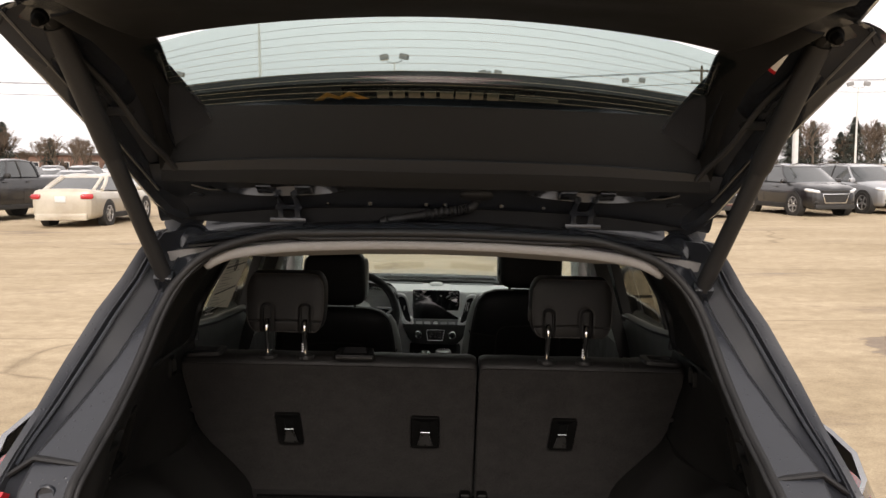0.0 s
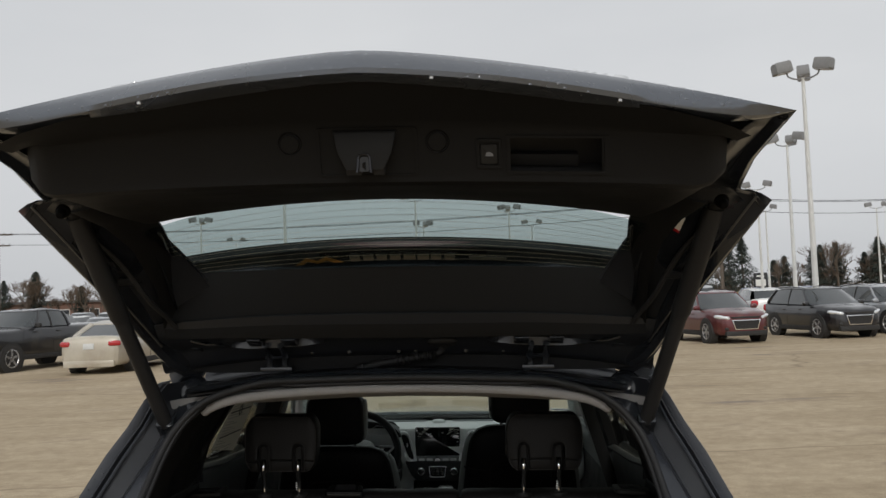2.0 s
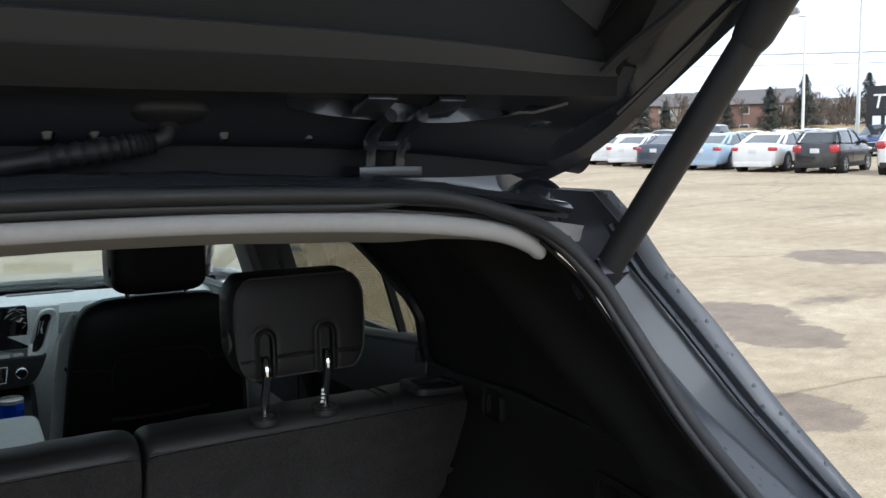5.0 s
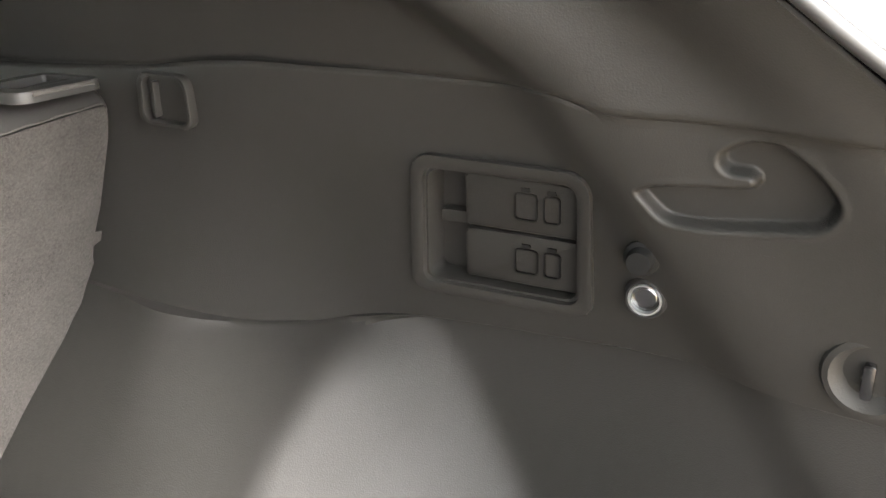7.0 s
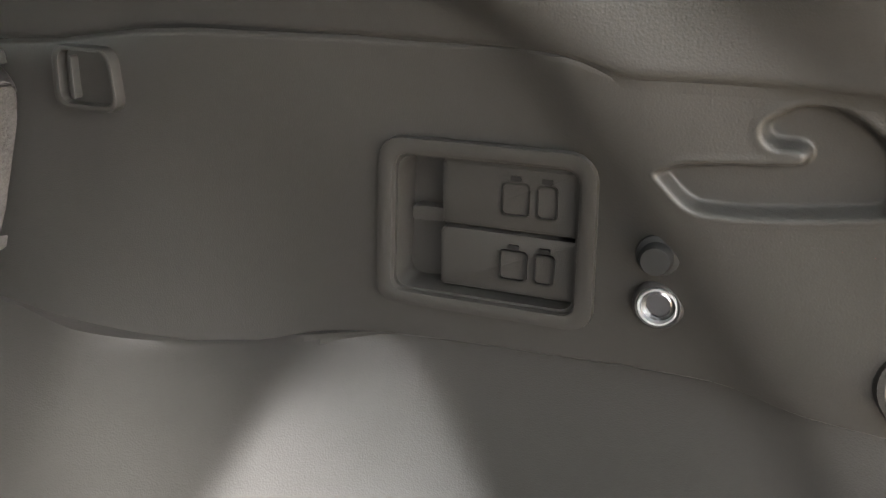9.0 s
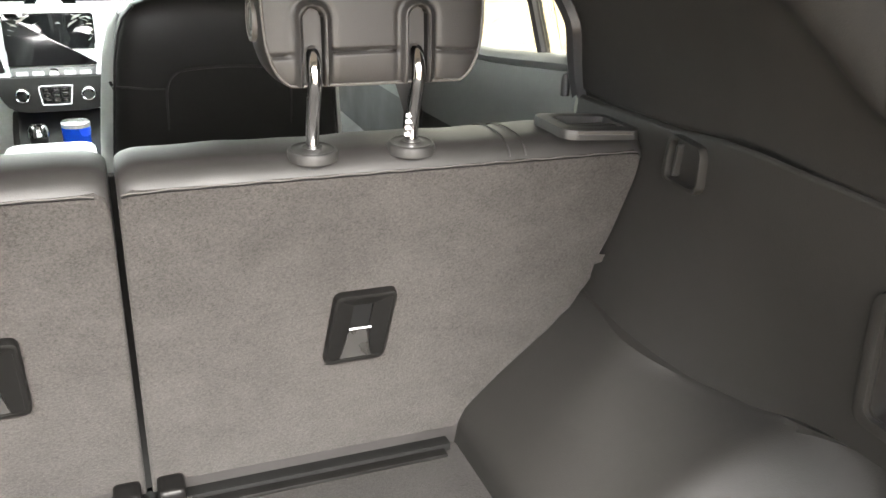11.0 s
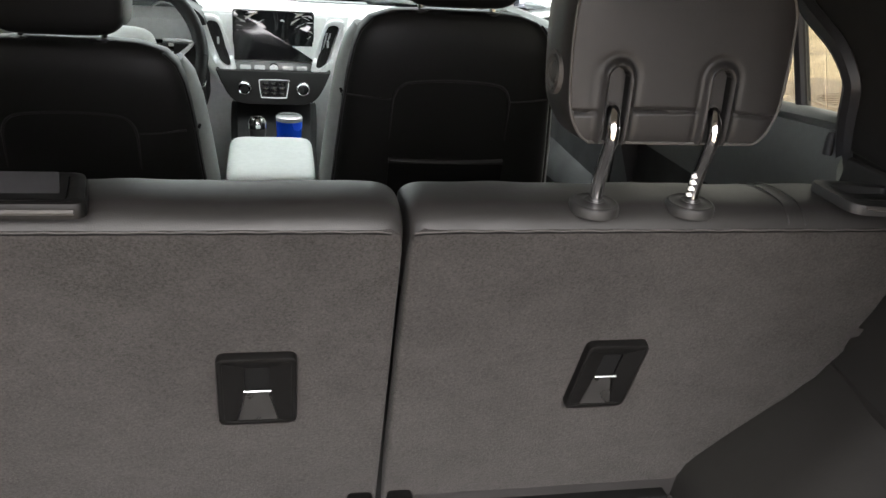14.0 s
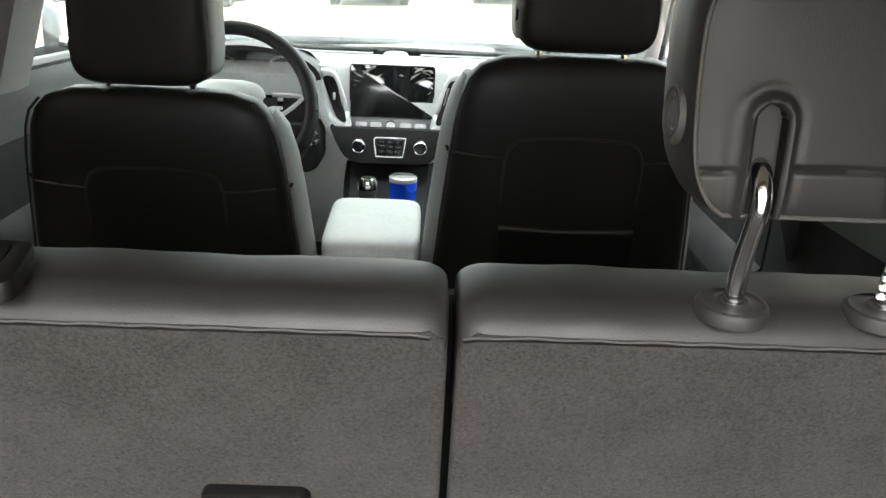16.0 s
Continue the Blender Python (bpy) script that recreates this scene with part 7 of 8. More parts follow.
part("cover", lathe([(0.288, 0.002), (0.285, 0.010), (0.0, 0.013)], 40, None, True), RUST, drain)
for k in range(7):
    y = -0.21 + 0.07 * k
    hw = math.sqrt(0.26 ** 2 - y * y)
    part("rib", box(-hw, hw, y - 0.012, y + 0.012, 0.010, 0.018, 0.003), RUST, drain)


# ---------------------------------------------------------------- parked vehicles
CAR_GLASS = surface("dark_car_glass", (0.030, 0.036, 0.038), 0.05, vary=0.15, size=0.6, coat=0.5, wear=0.03, spec=0.8)
TYRE = surface("dusty_tyre", (0.030, 0.028, 0.026), 0.85, vary=0.3, size=0.1)
ALLOY = surface("alloy_rim", (0.50, 0.50, 0.51), 0.3, metal=0.8, vary=0.1)
UNDER = surface("black_lower_trim", (0.022, 0.021, 0.020), 0.7, vary=0.3, size=0.2)
HEADLAMP = surface("headlamp", (0.70, 0.72, 0.74), 0.08, metal=0.3, vary=0.2, size=0.04, coat=1.0)
PLATE = surface("pale_number_plate", (0.62, 0.63, 0.62), 0.4, vary=0.1, size=0.03)

# length, width, roof, belt, hood, tail, ground clearance, window base y, roof y, wheel radius, wheel y, body type
KINDS = {
    "sedan": (4.85, 1.82, 1.46, 0.94, 0.90, 1.02, 0.22, (-1.85, 1.25), (-0.98, 0.30), 0.34, (-1.38, 1.40)),
    "crossover": (4.45, 1.84, 1.67, 1.06, 1.04, 1.14, 0.26, (-2.08, 1.28), (-1.60, 0.38), 0.37, (-1.30, 1.34)),
    "hatchback": (3.70, 1.62, 1.49, 0.98, 0.96, 1.02, 0.22, (-1.74, 0.95), (-1.42, 0.25), 0.30, (-1.16, 1.18)),
    "pickup": (5.80, 2.04, 1.90, 1.32, 1.26, 1.30, 0.36, (-0.95, 1.25), (-0.72, 0.62), 0.41, (-1.80, 1.85)),
}


def spin(ring_half, y):
    return [(x, y, z) for x, z in ring_half] + [(-x, y, z) for x, z in ring_half[::-1]]


def parked(kind, colour, label, at, dirt=0.3, flake=0.2, far=False):
    L, W, H, belt, hood, tail, low, wb, rf, wr, wy = KINDS[kind]
    cat = {"sedan": "car", "crossover": "car", "hatchback": "car", "pickup": "truck"}[kind]
    c = thing({"pickup": "pickup_truck", "crossover": "crossover_car", "sedan": "sedan_car", "hatchback": "hatchback_car"}[kind], label, cat, "parked vehicles", at=at)
    pnt = paint(label.split(" ")[0] + "_" + kind + "_paint", colour, flake, dirt)
    hw = W / 2
    nose, rear = L / 2, -L / 2
    tops = [(rear, tail - 0.30), (rear + 0.03, tail - 0.14), (rear + 0.10, tail - 0.03), (rear + 0.24, tail), (wb[0] + 0.4, belt + 0.05), (0, belt + 0.01), (wb[1] - 0.3, belt), (wb[1] + 0.10, hood + 0.01), (nose - 0.62, hood - 0.03), (nose - 0.34, hood - 0.075), (nose - 0.16, hood - 0.13), (nose - 0.05, hood - 0.21), (nose, hood - 0.36)]
    if kind == "pickup":
        tops = [(rear, belt - 0.14), (rear + 0.03, belt - 0.04), (rear + 0.12, belt), (0, belt), (wb[1], belt), (wb[1] + 0.2, hood + 0.01), (nose - 0.4, hood - 0.03), (nose - 0.14, hood - 0.08), (nose - 0.04, hood - 0.16), (nose, hood - 0.34)]
    tops = [(p.y, p.z) for p in smooth_line([(0, *q) for q in tops], 4)]
    wid = [(rear, 0.66), (rear + 0.03, 0.78), (rear + 0.10, 0.88), (rear + 0.25, 0.95), (rear + 0.6, 0.99), (0, 1.0), (nose - 0.9, 0.99), (nose - 0.5, 0.955), (nose - 0.28, 0.90), (nose - 0.12, 0.80), (nose - 0.04, 0.69), (nose, 0.58)]
    rings = []
    for y in sorted({*[round(t[0], 3) for t in tops], *[t[0] for t in wid]}):
        z1, w = lerp(tops, y), lerp(wid, y) * hw
        h, sh = z1 - low, min(0.11, (z1 - low) * 0.22)
        rings.append(spin([(0, low), (w * 0.84, low), (w * 0.94, low + 0.05), (w * 0.98, low + 0.14), (w * 0.985, low + h * 0.36), (w, low + h * 0.54), (w * 0.992, low + h * 0.66), (w * 0.975, z1 - sh), (w * 0.945, z1 - sh * 0.45), (w * 0.89, z1 - sh * 0.12), (w * 0.78, z1 + 0.012), (w * 0.45, z1 + 0.034), (0, z1 + 0.042)], y))
    body = part("body", loft(rings), pnt, c)
    # glass house
    gw0, gw1 = hw * 0.92, hw * 0.72
    g0, g1 = belt + 0.005, H - 0.05
    m0, hl0 = (rf[0] + rf[1]) / 2 + 0.1, (rf[1] - rf[0]) / 2
    lift = 0.0 if kind == "pickup" else 0.07

    def base_at(x, y):
        return (x, y, g0 + lift * max(0, (wb[1] - 0.6 - y) / (wb[1] - wb[0])))

    def top_at(x, y):
        return (x, y, g1 - 0.055 * ((y - m0) / hl0) ** 2)

    sb, st = span(wb[0] + 0.22, wb[1] - 0.46, 4), span(rf[0] + 0.10, rf[1] - 0.16, 4)
    half0 = [(gw0 * 0.80, wb[0])] + [(gw0 * (0.965 if q == sb[0] else 1), q) for q in sb] + [(gw0 * 0.86, wb[1] - 0.10), (gw0 * 0.45, wb[1] + 0.02)]
    half1 = [(gw1 * 0.84, rf[0])] + [(gw1 * (0.97 if q == st[0] else 1), q) for q in st] + [(gw1 * 0.90, rf[1] - 0.03), (gw1 * 0.5, rf[1] + 0.02)]
    gb0 = [base_at(*q) for q in half0] + [base_at(-x, q) for x, q in half0[::-1]]
    gt0 = [top_at(*q) for q in half1] + [top_at(-x, q) for x, q in half1[::-1]]
    bulge = ((0, 0.0), (0.35, 0.022), (0.7, 0.022), (1, 0.0))
    lv = [[(p[0] + (q[0] - p[0]) * t + math.copysign(o * (abs(p[0]) > gw0 * 0.9), p[0]), p[1] + (q[1] - p[1]) * t, p[2] + (q[2] - p[2]) * t) for p, q in zip(gb0, gt0)] for t, o in bulge]
    ns, nt = len(sb), len(gb0)
    for nm, ids in (("rear_window", (nt - 1, 0, 1)), ("side_window", range(1, ns + 1)), ("windshield", range(ns, nt - ns)), ("side_window", range(nt - 1 - ns, nt - 1))):
        part(nm, loft([[row[i] for i in ids] for row in lv], closed=False), CAR_GLASS, c)
    mid = (rf[0] + rf[1]) / 2
    roof_rows = [[(x * k, y * k + mid * (1 - k), z + h) for x, y, z in gt0] for k, h in ((1.035, -0.035), (1.03, -0.005), (0.97, 0.022), (0.80, 0.038), (0.4, 0.046))]
    part("roof", loft(roof_rows), pnt, c)
    for i, rad in () if far else ((0, 0.05), (1, 0.055), (ns, 0.034)):
        for sgn in (1, -1):
            part("pillar", tube([(sgn * row[i][0], row[i][1], row[i][2]) for row in lv], rad, 6), pnt, c)
    if kind == "crossover" and not far:
        for sgn in (1, -1):
            part("roof_rail", tube(smooth_line([(sgn * gw1 * 0.93, st[0], g1 - 0.01), (sgn * gw1 * 0.93, st[1], g1 + 0.045), (sgn * gw1 * 0.93, st[2], g1 + 0.05), (sgn * gw1 * 0.93, st[-1], g1 - 0.005)], 4), 0.014, 6), UNDER, c, "black roof rail")
    ym = (wb[0] + wb[1]) / 2 - 0.05
    for s in (1, -1):
        if not far:
          part("door_post", tube([(s * gw0 * 1.0, ym, g0 - 0.01), (s * (gw0 + gw1) / 2 * 1.035, ym, (g0 + g1) / 2), (s * gw1 * 1.0, ym, g1)], 0.03, 6), UNDER, c)
        part("sill", box(min(s * hw * 0.90, s * hw * 1.004), max(s * hw * 0.90, s * hw * 1.004), wy[0] + wr, wy[1] - wr, low - 0.02, low + 0.13, 0.02), UNDER, c)
        if not far:
          part("door_seam", tube([(s * hw * 0.996, ym, low + 0.15), (s * hw * 1.001, ym, (low + belt) / 2), (s * hw * 0.95, ym, belt - 0.02)], 0.006, 4), UNDER, c)
        if not far:
          part("door_handle", box(min(s * hw * 0.98, s * hw * 1.012), max(s * hw * 0.98, s * hw * 1.012), ym - 0.32, ym - 0.14, belt - 0.16, belt - 0.13, 0.01), pnt, c)
        if not far:
          part("door_handle", box(min(s * hw * 0.98, s * hw * 1.012), max(s * hw * 0.98, s * hw * 1.012), ym + 0.68, ym + 0.86, belt - 0.16, belt - 0.13, 0.01), pnt, c)
        part("door_mirror", moved(cushion(0.22, 0.12, 0.15, 0.6, 0.6, 12, 8), Matrix.Translation((s * (hw + 0.05), wb[1] - 0.42, belt + 0.05))), pnt if kind != "pickup" else UNDER, c)
        hl = moved(cushion(0.50 if kind != "pickup" else 0.36, 0.20, 0.125 if kind != "pickup" else 0.24, 0.7, 0.6, 16, 8), Matrix.Translation((s * hw * 0.73, nose - 0.20, hood - 0.225)) @ Matrix.Rotation(radians(-38 * s), 4, "Z") @ Matrix.Rotation(radians(-9 * s), 4, "Y"))
        part("headlamp", hl, HEADLAMP, c, "clear headlamp")
        tl = moved(cushion(0.34 if kind != "pickup" else 0.16, 0.16, 0.15 if kind == "sedan" else 0.26, 0.5, 0.5, 14, 8), Matrix.Translation((s * hw * 0.76, rear + 0.085, tail - 0.18)) @ Matrix.Rotation(radians(24 * s), 4, "Z"))
        part("tail_lamp", tl, RED_LENS, c, "red tail lamp")
        fog = moved(cushion(0.22, 0.08, 0.10, 0.6, 0.6, 12, 6), Matrix.Translation((s * hw * 0.62, nose - 0.05, low + 0.20)))
        if not far:
          part("fog_lamp", fog, UNDER, c)
        for y in wy:
            mw = Matrix.Translation((s * (hw - 0.118), y, wr)) @ Matrix.Rotation(radians(90 * s), 4, "Y")
            arch = lathe([(0, -0.10), (wr * 1.17, -0.10), (wr * 1.17, 0.118), (wr * 1.10, 0.122), (0, 0.085)], 28, mw)
            part("wheel_arch", arch, UNDER, c) if not far else arch.free()
            t = part("wheel", lathe([(wr * 0.64, 0.0), (wr * 0.66, 0.118), (wr * 0.90, 0.128), (wr * 0.99, 0.105), (wr, 0.03), (wr * 0.98, -0.09), (wr * 0.6, -0.1)], 26, mw), TYRE, c)
            if far:
                continue
            rimb = [moved(box(wr * 0.10, wr * 0.66, -wr * 0.075, wr * 0.075, 0.095, 0.115), mw @ Matrix.Rotation(radians(72 * k), 4, "Z")) for k in range(5)]
            part("rim", joined(lathe([(0, 0.118), (wr * 0.16, 0.115), (wr * 0.18, 0.09)], 12, mw), lathe([(wr * 0.60, 0.10), (wr * 0.63, 0.122), (wr * 0.68, 0.120), (wr * 0.68, 0.06), (wr * 0.60, 0.06)], 22, mw, True), *rimb), ALLOY, t)
    gr = 0.15 if kind != "pickup" else 0.20
    gz = hood - 0.46 if kind != "pickup" else hood - 0.42

    def nosed(a, b, q):
        return (a, nose + 0.014 + q - 0.10 * max(0, abs(a) - hw * 0.30) ** 1.5, b)

    go = [(-hw * 0.50, gz + gr), (-hw * 0.40, gz - gr), (hw * 0.40, gz - gr), (hw * 0.50, gz + gr)]
    gi = [(-hw * 0.465, gz + gr * 0.84), (-hw * 0.375, gz - gr * 0.84), (hw * 0.375, gz - gr * 0.84), (hw * 0.465, gz + gr * 0.84)]
    grl = part("grille", prism(go, lambda a, b, q: nosed(a, b, q - 0.05), 0.055), UNDER, c, "black grille")
    part("grille_frame", frame_ring(go, gi, lambda a, b, q: nosed(a, b, q), 0.018), CHROME, grl, "bright grille surround")
    for k in range(0 if far else 4):
        z = gz - gr * 0.66 + gr * 0.40 * k
        part("grille_bar", box(-hw * 0.40, hw * 0.40, nose - 0.01, nose + 0.026, z, z + 0.014), UNDER, grl)
    if not far and kind != "pickup":
        part("upper_grille", prism([(-hw * 0.52, gz + gr + 0.10), (-hw * 0.46, gz + gr + 0.045), (hw * 0.46, gz + gr + 0.045), (hw * 0.52, gz + gr + 0.10)], lambda a, b, q: nosed(a, b, q - 0.05), 0.05, 0.006), UNDER, c)
    part("front_bumper", box(-hw * 0.72, hw * 0.72, nose - 0.15, nose + 0.02, low - 0.02, low + 0.13 if kind != "pickup" else low + 0.22, 0.03), UNDER if kind != "pickup" else CHROME, c)
    part("rear_bumper", box(-hw * 0.78, hw * 0.78, rear - 0.025, rear + 0.12, low - 0.02, low + 0.16, 0.03), UNDER if kind in ("crossover", "hatchback") else (CHROME if kind == "pickup" else pnt), c)
    part("number_plate", box(-0.15, 0.15, rear - 0.02, rear + 0.03, tail - 0.33, tail - 0.17, 0.005), PLATE, c, "pale number plate")
    return c


def spot(x, y, heading):
    """heading: degrees clockwise from +y of the vehicle's nose."""
    return pose(x, y, 0, 0, 0, -heading)


WHITE, BLACK, SILVER, GREYC = (0.72, 0.72, 0.71), (0.010, 0.010, 0.012), (0.42, 0.43, 0.45), (0.11, 0.115, 0.125)
made = {}


def lot(kind, colour, word, at, dirt=0.3, flake=0.2, far=False):
    key = (kind, word, far)
    label = f"{word} {'pickup truck' if kind == 'pickup' else kind + ' car'} parked on the muddy lot"
    if key in made:
        return copy_thing(made[key], at)
    made[key] = parked(kind, colour, label, at, dirt, flake, far)
    return made[key]


# across the lane, noses towards the lane
lot("crossover", (0.105, 0.018, 0.020), "maroon", spot(8.75, 26.95, 172), 0.25, 0.4)
lot("crossover", BLACK, "black", spot(12.45, 27.45, 172), 0.15)
lot("crossover", SILVER, "silver", spot(15.15, 28.45, 170), 0.3, 0.6)
lot("crossover", (0.50, 0.43, 0.36), "champagne", spot(17.6, 30.0, 168), 0.3, 0.4)
lot("crossover", (0.50, 0.43, 0.36), "champagne", spot(5.0, 27.2, 174))
lot("pickup", BLACK, "black", spot(-13.6, 25.9, 195), 0.2)
lot("sedan", (0.62, 0.58, 0.49), "cream", spot(-9.85, 24.25, 2), 0.75)
# seen through the windshield
lot("pickup", BLACK, "black", spot(-1.3, 25.6, 180))
lot("crossover", GREYC, "charcoal", spot(2.4, 26.4, 178), 0.2, 0.4)
lot("crossover", (0.02, 0.05, 0.16), "blue", spot(-5.6, 23.4, 176), 0.2, 0.4)
# row along the right, tails to the lane
ROW = [("crossover", WHITE, "white", 27.9, 15.2), ("hatchback", BLACK, "black", 27.6, 18.3), ("sedan", WHITE, "white", 28.0, 20.9), ("sedan", (0.33, 0.43, 0.55), "skyblue", 28.3, 23.7),
       ("sedan", (0.035, 0.045, 0.07), "navy", 28.7, 26.6), ("sedan", WHITE, "white", 29.7, 29.6), ("sedan", WHITE, "white", 30.7, 32.5), ("sedan", GREYC, "charcoal", 32.0, 35.4), ("sedan", (0.02, 0.12, 0.50), "cobalt", 33.5, 38.4),
       ("sedan", (0.02, 0.12, 0.50), "cobalt", 35.2, 41.6), ("sedan", GREYC, "charcoal", 37.2, 45.0), ("sedan", (0.62, 0.58, 0.49), "cream", 40.0, 50.5), ("sedan", GREYC, "charcoal", 43.2, 57.0), ("sedan", WHITE, "white", 47.5, 66.0),
       ("sedan", WHITE, "white", 52.5, 77.0), ("sedan", GREYC, "charcoal", 59.0, 91.0), ("crossover", WHITE, "white", 28.4, 12.2), ("sedan", SILVER, "silver", 28.8, 9.0)]
for kind, colour, word, x, y in ROW:
    lot(kind, colour, word, spot(x, y, 74 - 0.35 * (y - 20)), 0.2, far=y > 42)
# rows farther off
rng = random.Random(11)
FAR = [("sedan", WHITE, "white"), ("crossover", SILVER, "silver"), ("sedan", GREYC, "charcoal"), ("crossover", BLACK, "black"), ("crossover", WHITE, "white"), ("sedan", (0.20, 0.02, 0.02), "red"), ("pickup", SILVER, "silver"), ("sedan", SILVER, "silver"), ("crossover", (0.02, 0.05, 0.16), "blue")]
for x0, y0, dx, n, hd in ((-44, 41, 2.95, 13, 178), (-60, 60, 3.0, 17, 0), (6, 40, 3.0, 13, 4), (0, 56, 3.0, 18, 182), (-70, 80, 3.1, 16, 180), (20, 74, 3.1, 10, 0), (33, 17, 0, 1, 74)):
    for k in range(n):
        if dx == 0:
            continue
        kind, colour, word = FAR[rng.randrange(len(FAR))]
        lot(kind, colour, word, spot(x0 + dx * k + rng.uniform(-0.2, 0.2), y0 + rng.uniform(-0.4, 0.4), hd + rng.uniform(-2, 2)), 0.3, far=True)
for k in range(11):
    kind, colour, word = FAR[rng.randrange(len(FAR))]
    lot(kind, colour, word, spot(42 + 0.25 * k, 14 + 3.0 * k, 255 + rng.uniform(-2, 2)), 0.3, far=True)
for k in range(10):
    kind, colour, word = FAR[rng.randrange(len(FAR))]
    lot(kind, colour, word, spot(66 + 0.25 * k, 22 + 3.2 * k, 75 + rng.uniform(-2, 2)), 0.3, far=True)

# ---------------------------------------------------------------- lamp posts and lines
POLE_PAINT = surface("weathered_white_pole", (0.62, 0.62, 0.60), 0.5, vary=0.12, size=0.4)
LAMP_GREY = surface("grey_lamp_housing", (0.22, 0.22, 0.22), 0.5, vary=0.15)
WOOD_POLE = surface("weathered_pole_wood", (0.12, 0.095, 0.075), 0.9, vary=0.3, size=0.3, grain=0.5, grain_size=0.02)


def street_lamp(heads, h=9.3):
    s = thing("lot_lamp", "tall white lot lamp with grey floodlight heads", "lamp post", "lot lamps")
    part("base", lathe([(0.32, 0), (0.32, 0.75), (0.28, 0.80), (0, 0.80)], 20), surface("concrete_base", (0.38, 0.37, 0.35), 0.9, vary=0.2, size=0.2), s, "concrete footing")
    part("pole", tube([(0, 0, 0.75), (0, 0, h * 0.5), (0, 0, h)], [0.115, 0.09, 0.06], 14), POLE_PAINT, s)
    for a in heads:
        ca, sa = math.cos(radians(a)), math.sin(radians(a))
        arm = smooth_line([(0, 0, h - 0.05), (0.25 * ca, 0.25 * sa, h - 0.05), (0.55 * ca, 0.55 * sa, h + 0.05), (0.62 * ca, 0.62 * sa, h + 0.30)], 4)
        part("arm", tube(arm, 0.03, 8), LAMP_GREY, s)
        m = Matrix.Translation((0.78 * ca, 0.78 * sa, h + 0.36)) @ Matrix.Rotation(radians(a), 4, "Z") @ Matrix.Rotation(radians(12), 4, "Y")
        hd = part("lamp_head", moved(loft([[(x * k, y * k, z) for x, y in ((-0.30, -0.22), (0.30, -0.22), (0.36, 0), (0.30, 0.22), (-0.30, 0.22))] for k, z in ((0.95, -0.20), (1.02, -0.17), (1.0, 0.12), (0.92, 0.20), (0.75, 0.22))]), m), LAMP_GREY, s, "grey floodlight head")
        part("lamp_glass", moved(box(-0.26, 0.28, -0.18, 0.18, -0.215, -0.198), m), CLEAR_LENS, hd)
    return s


proto3, proto2, proto1 = street_lamp((200, 330, 80)), street_lamp((185, 355)), street_lamp((180,))
LAMPS = [(24.2, 32.3, 3), (22.6, 48, 3), (20.4, 69, 2), (20.7, 90, 2), (-16.7, 79, 3), (-14.4, 103, 2), (-2.3, 63.6, 2), (-1.8, 88, 3), (4.1, 75, 3), (5.6, 91, 2), (13.6, 84, 2), (-11.3, 46, 3), (35.0, 73, 2), (37.5, 64, 2), (41.0, 58, 3), (57.6, 52, 3), (54.5, 66, 1), (27, 96, 2)]
used = {3: proto3, 2: proto2, 1: proto1}
placed = set()
for az, d, k in LAMPS:
    m = pose(d * math.sin(radians(az)), d * math.cos(radians(az)), 0, 0, 0, -az + (17 * d) % 40 - 20)
    if k not in placed:
        used[k].matrix_basis = m
        placed.add(k)
    else:
        copy_thing(used[k], m)


def utility_pole():
    s = thing("utility_pole", "weathered wooden utility pole with crossarms", "utility pole", "utility poles")
    part("shaft", tube([(0, 0, 0), (0, 0, 5), (0, 0, 10.2)], [0.17, 0.15, 0.11], 10), WOOD_POLE, s)
    for z, w in ((9.7, 1.3), (8.6, 1.1)):
        part("crossarm", box(-w, w, -0.06, 0.06, z, z + 0.12, 0.01), WOOD_POLE, s)
        for x in (-w + 0.1, -w * 0.4, w * 0.4, w - 0.1):
            part("insulator", lathe([(0.05, 0), (0.06, 0.05), (0.04, 0.15), (0, 0.17)], 8, Matrix.Translation((x, 0, z + 0.12))), LAMP_GREY, s)
    return s


up0 = utility_pole()
spots = [(-28.6, 95), (17.9, 78), (35.6, 92), (-45, 100)]
for i, (az, d) in enumerate(spots):
    m = pose(d * math.sin(radians(az)), d * math.cos(radians(az)), 0, 0, 0, 20)
    if i == 0:
        up0.matrix_basis = m
    else:
        copy_thing(up0, m)
for z, yo in ((9.85, 0.0), (9.85, 1.0), (8.75, 0.4)):
    a, b, c2 = (Vector((d * math.sin(radians(az)), d * math.cos(radians(az)) + yo, z)) for az, d in ((-45, 100), (-28.6, 95), (17.9, 78)))
    d2 = Vector((92 * math.sin(radians(35.6)), 92 * math.cos(radians(35.6)) + yo, z))
    for p, q in ((a, b), (b, c2), (c2, d2), (d2, d2 + Vector((70, -50, 0)))):
        tagged(part("overhead_line", tube([p.lerp(q, t) - Vector((0, 0, 3.2 * t * (1 - t))) for t in span(0, 1, 10)], 0.022, 4), RUBBER), "black overhead line between utility poles", "cable", "overhead lines")

# traffic signal over the far road
sig = thing("traffic_signal", "grey traffic signal on a mast arm over the road", "traffic light", at=pose(60, 92, 0, 0, 0, 20))
part("mast", tube([(0, 0, 0), (0, 0, 6.6)], 0.13, 10), LAMP_GREY, sig)
part("mast_arm", tube([(0, 0, 6.3), (9, 0, 6.9)], [0.10, 0.06], 8), LAMP_GREY, sig)
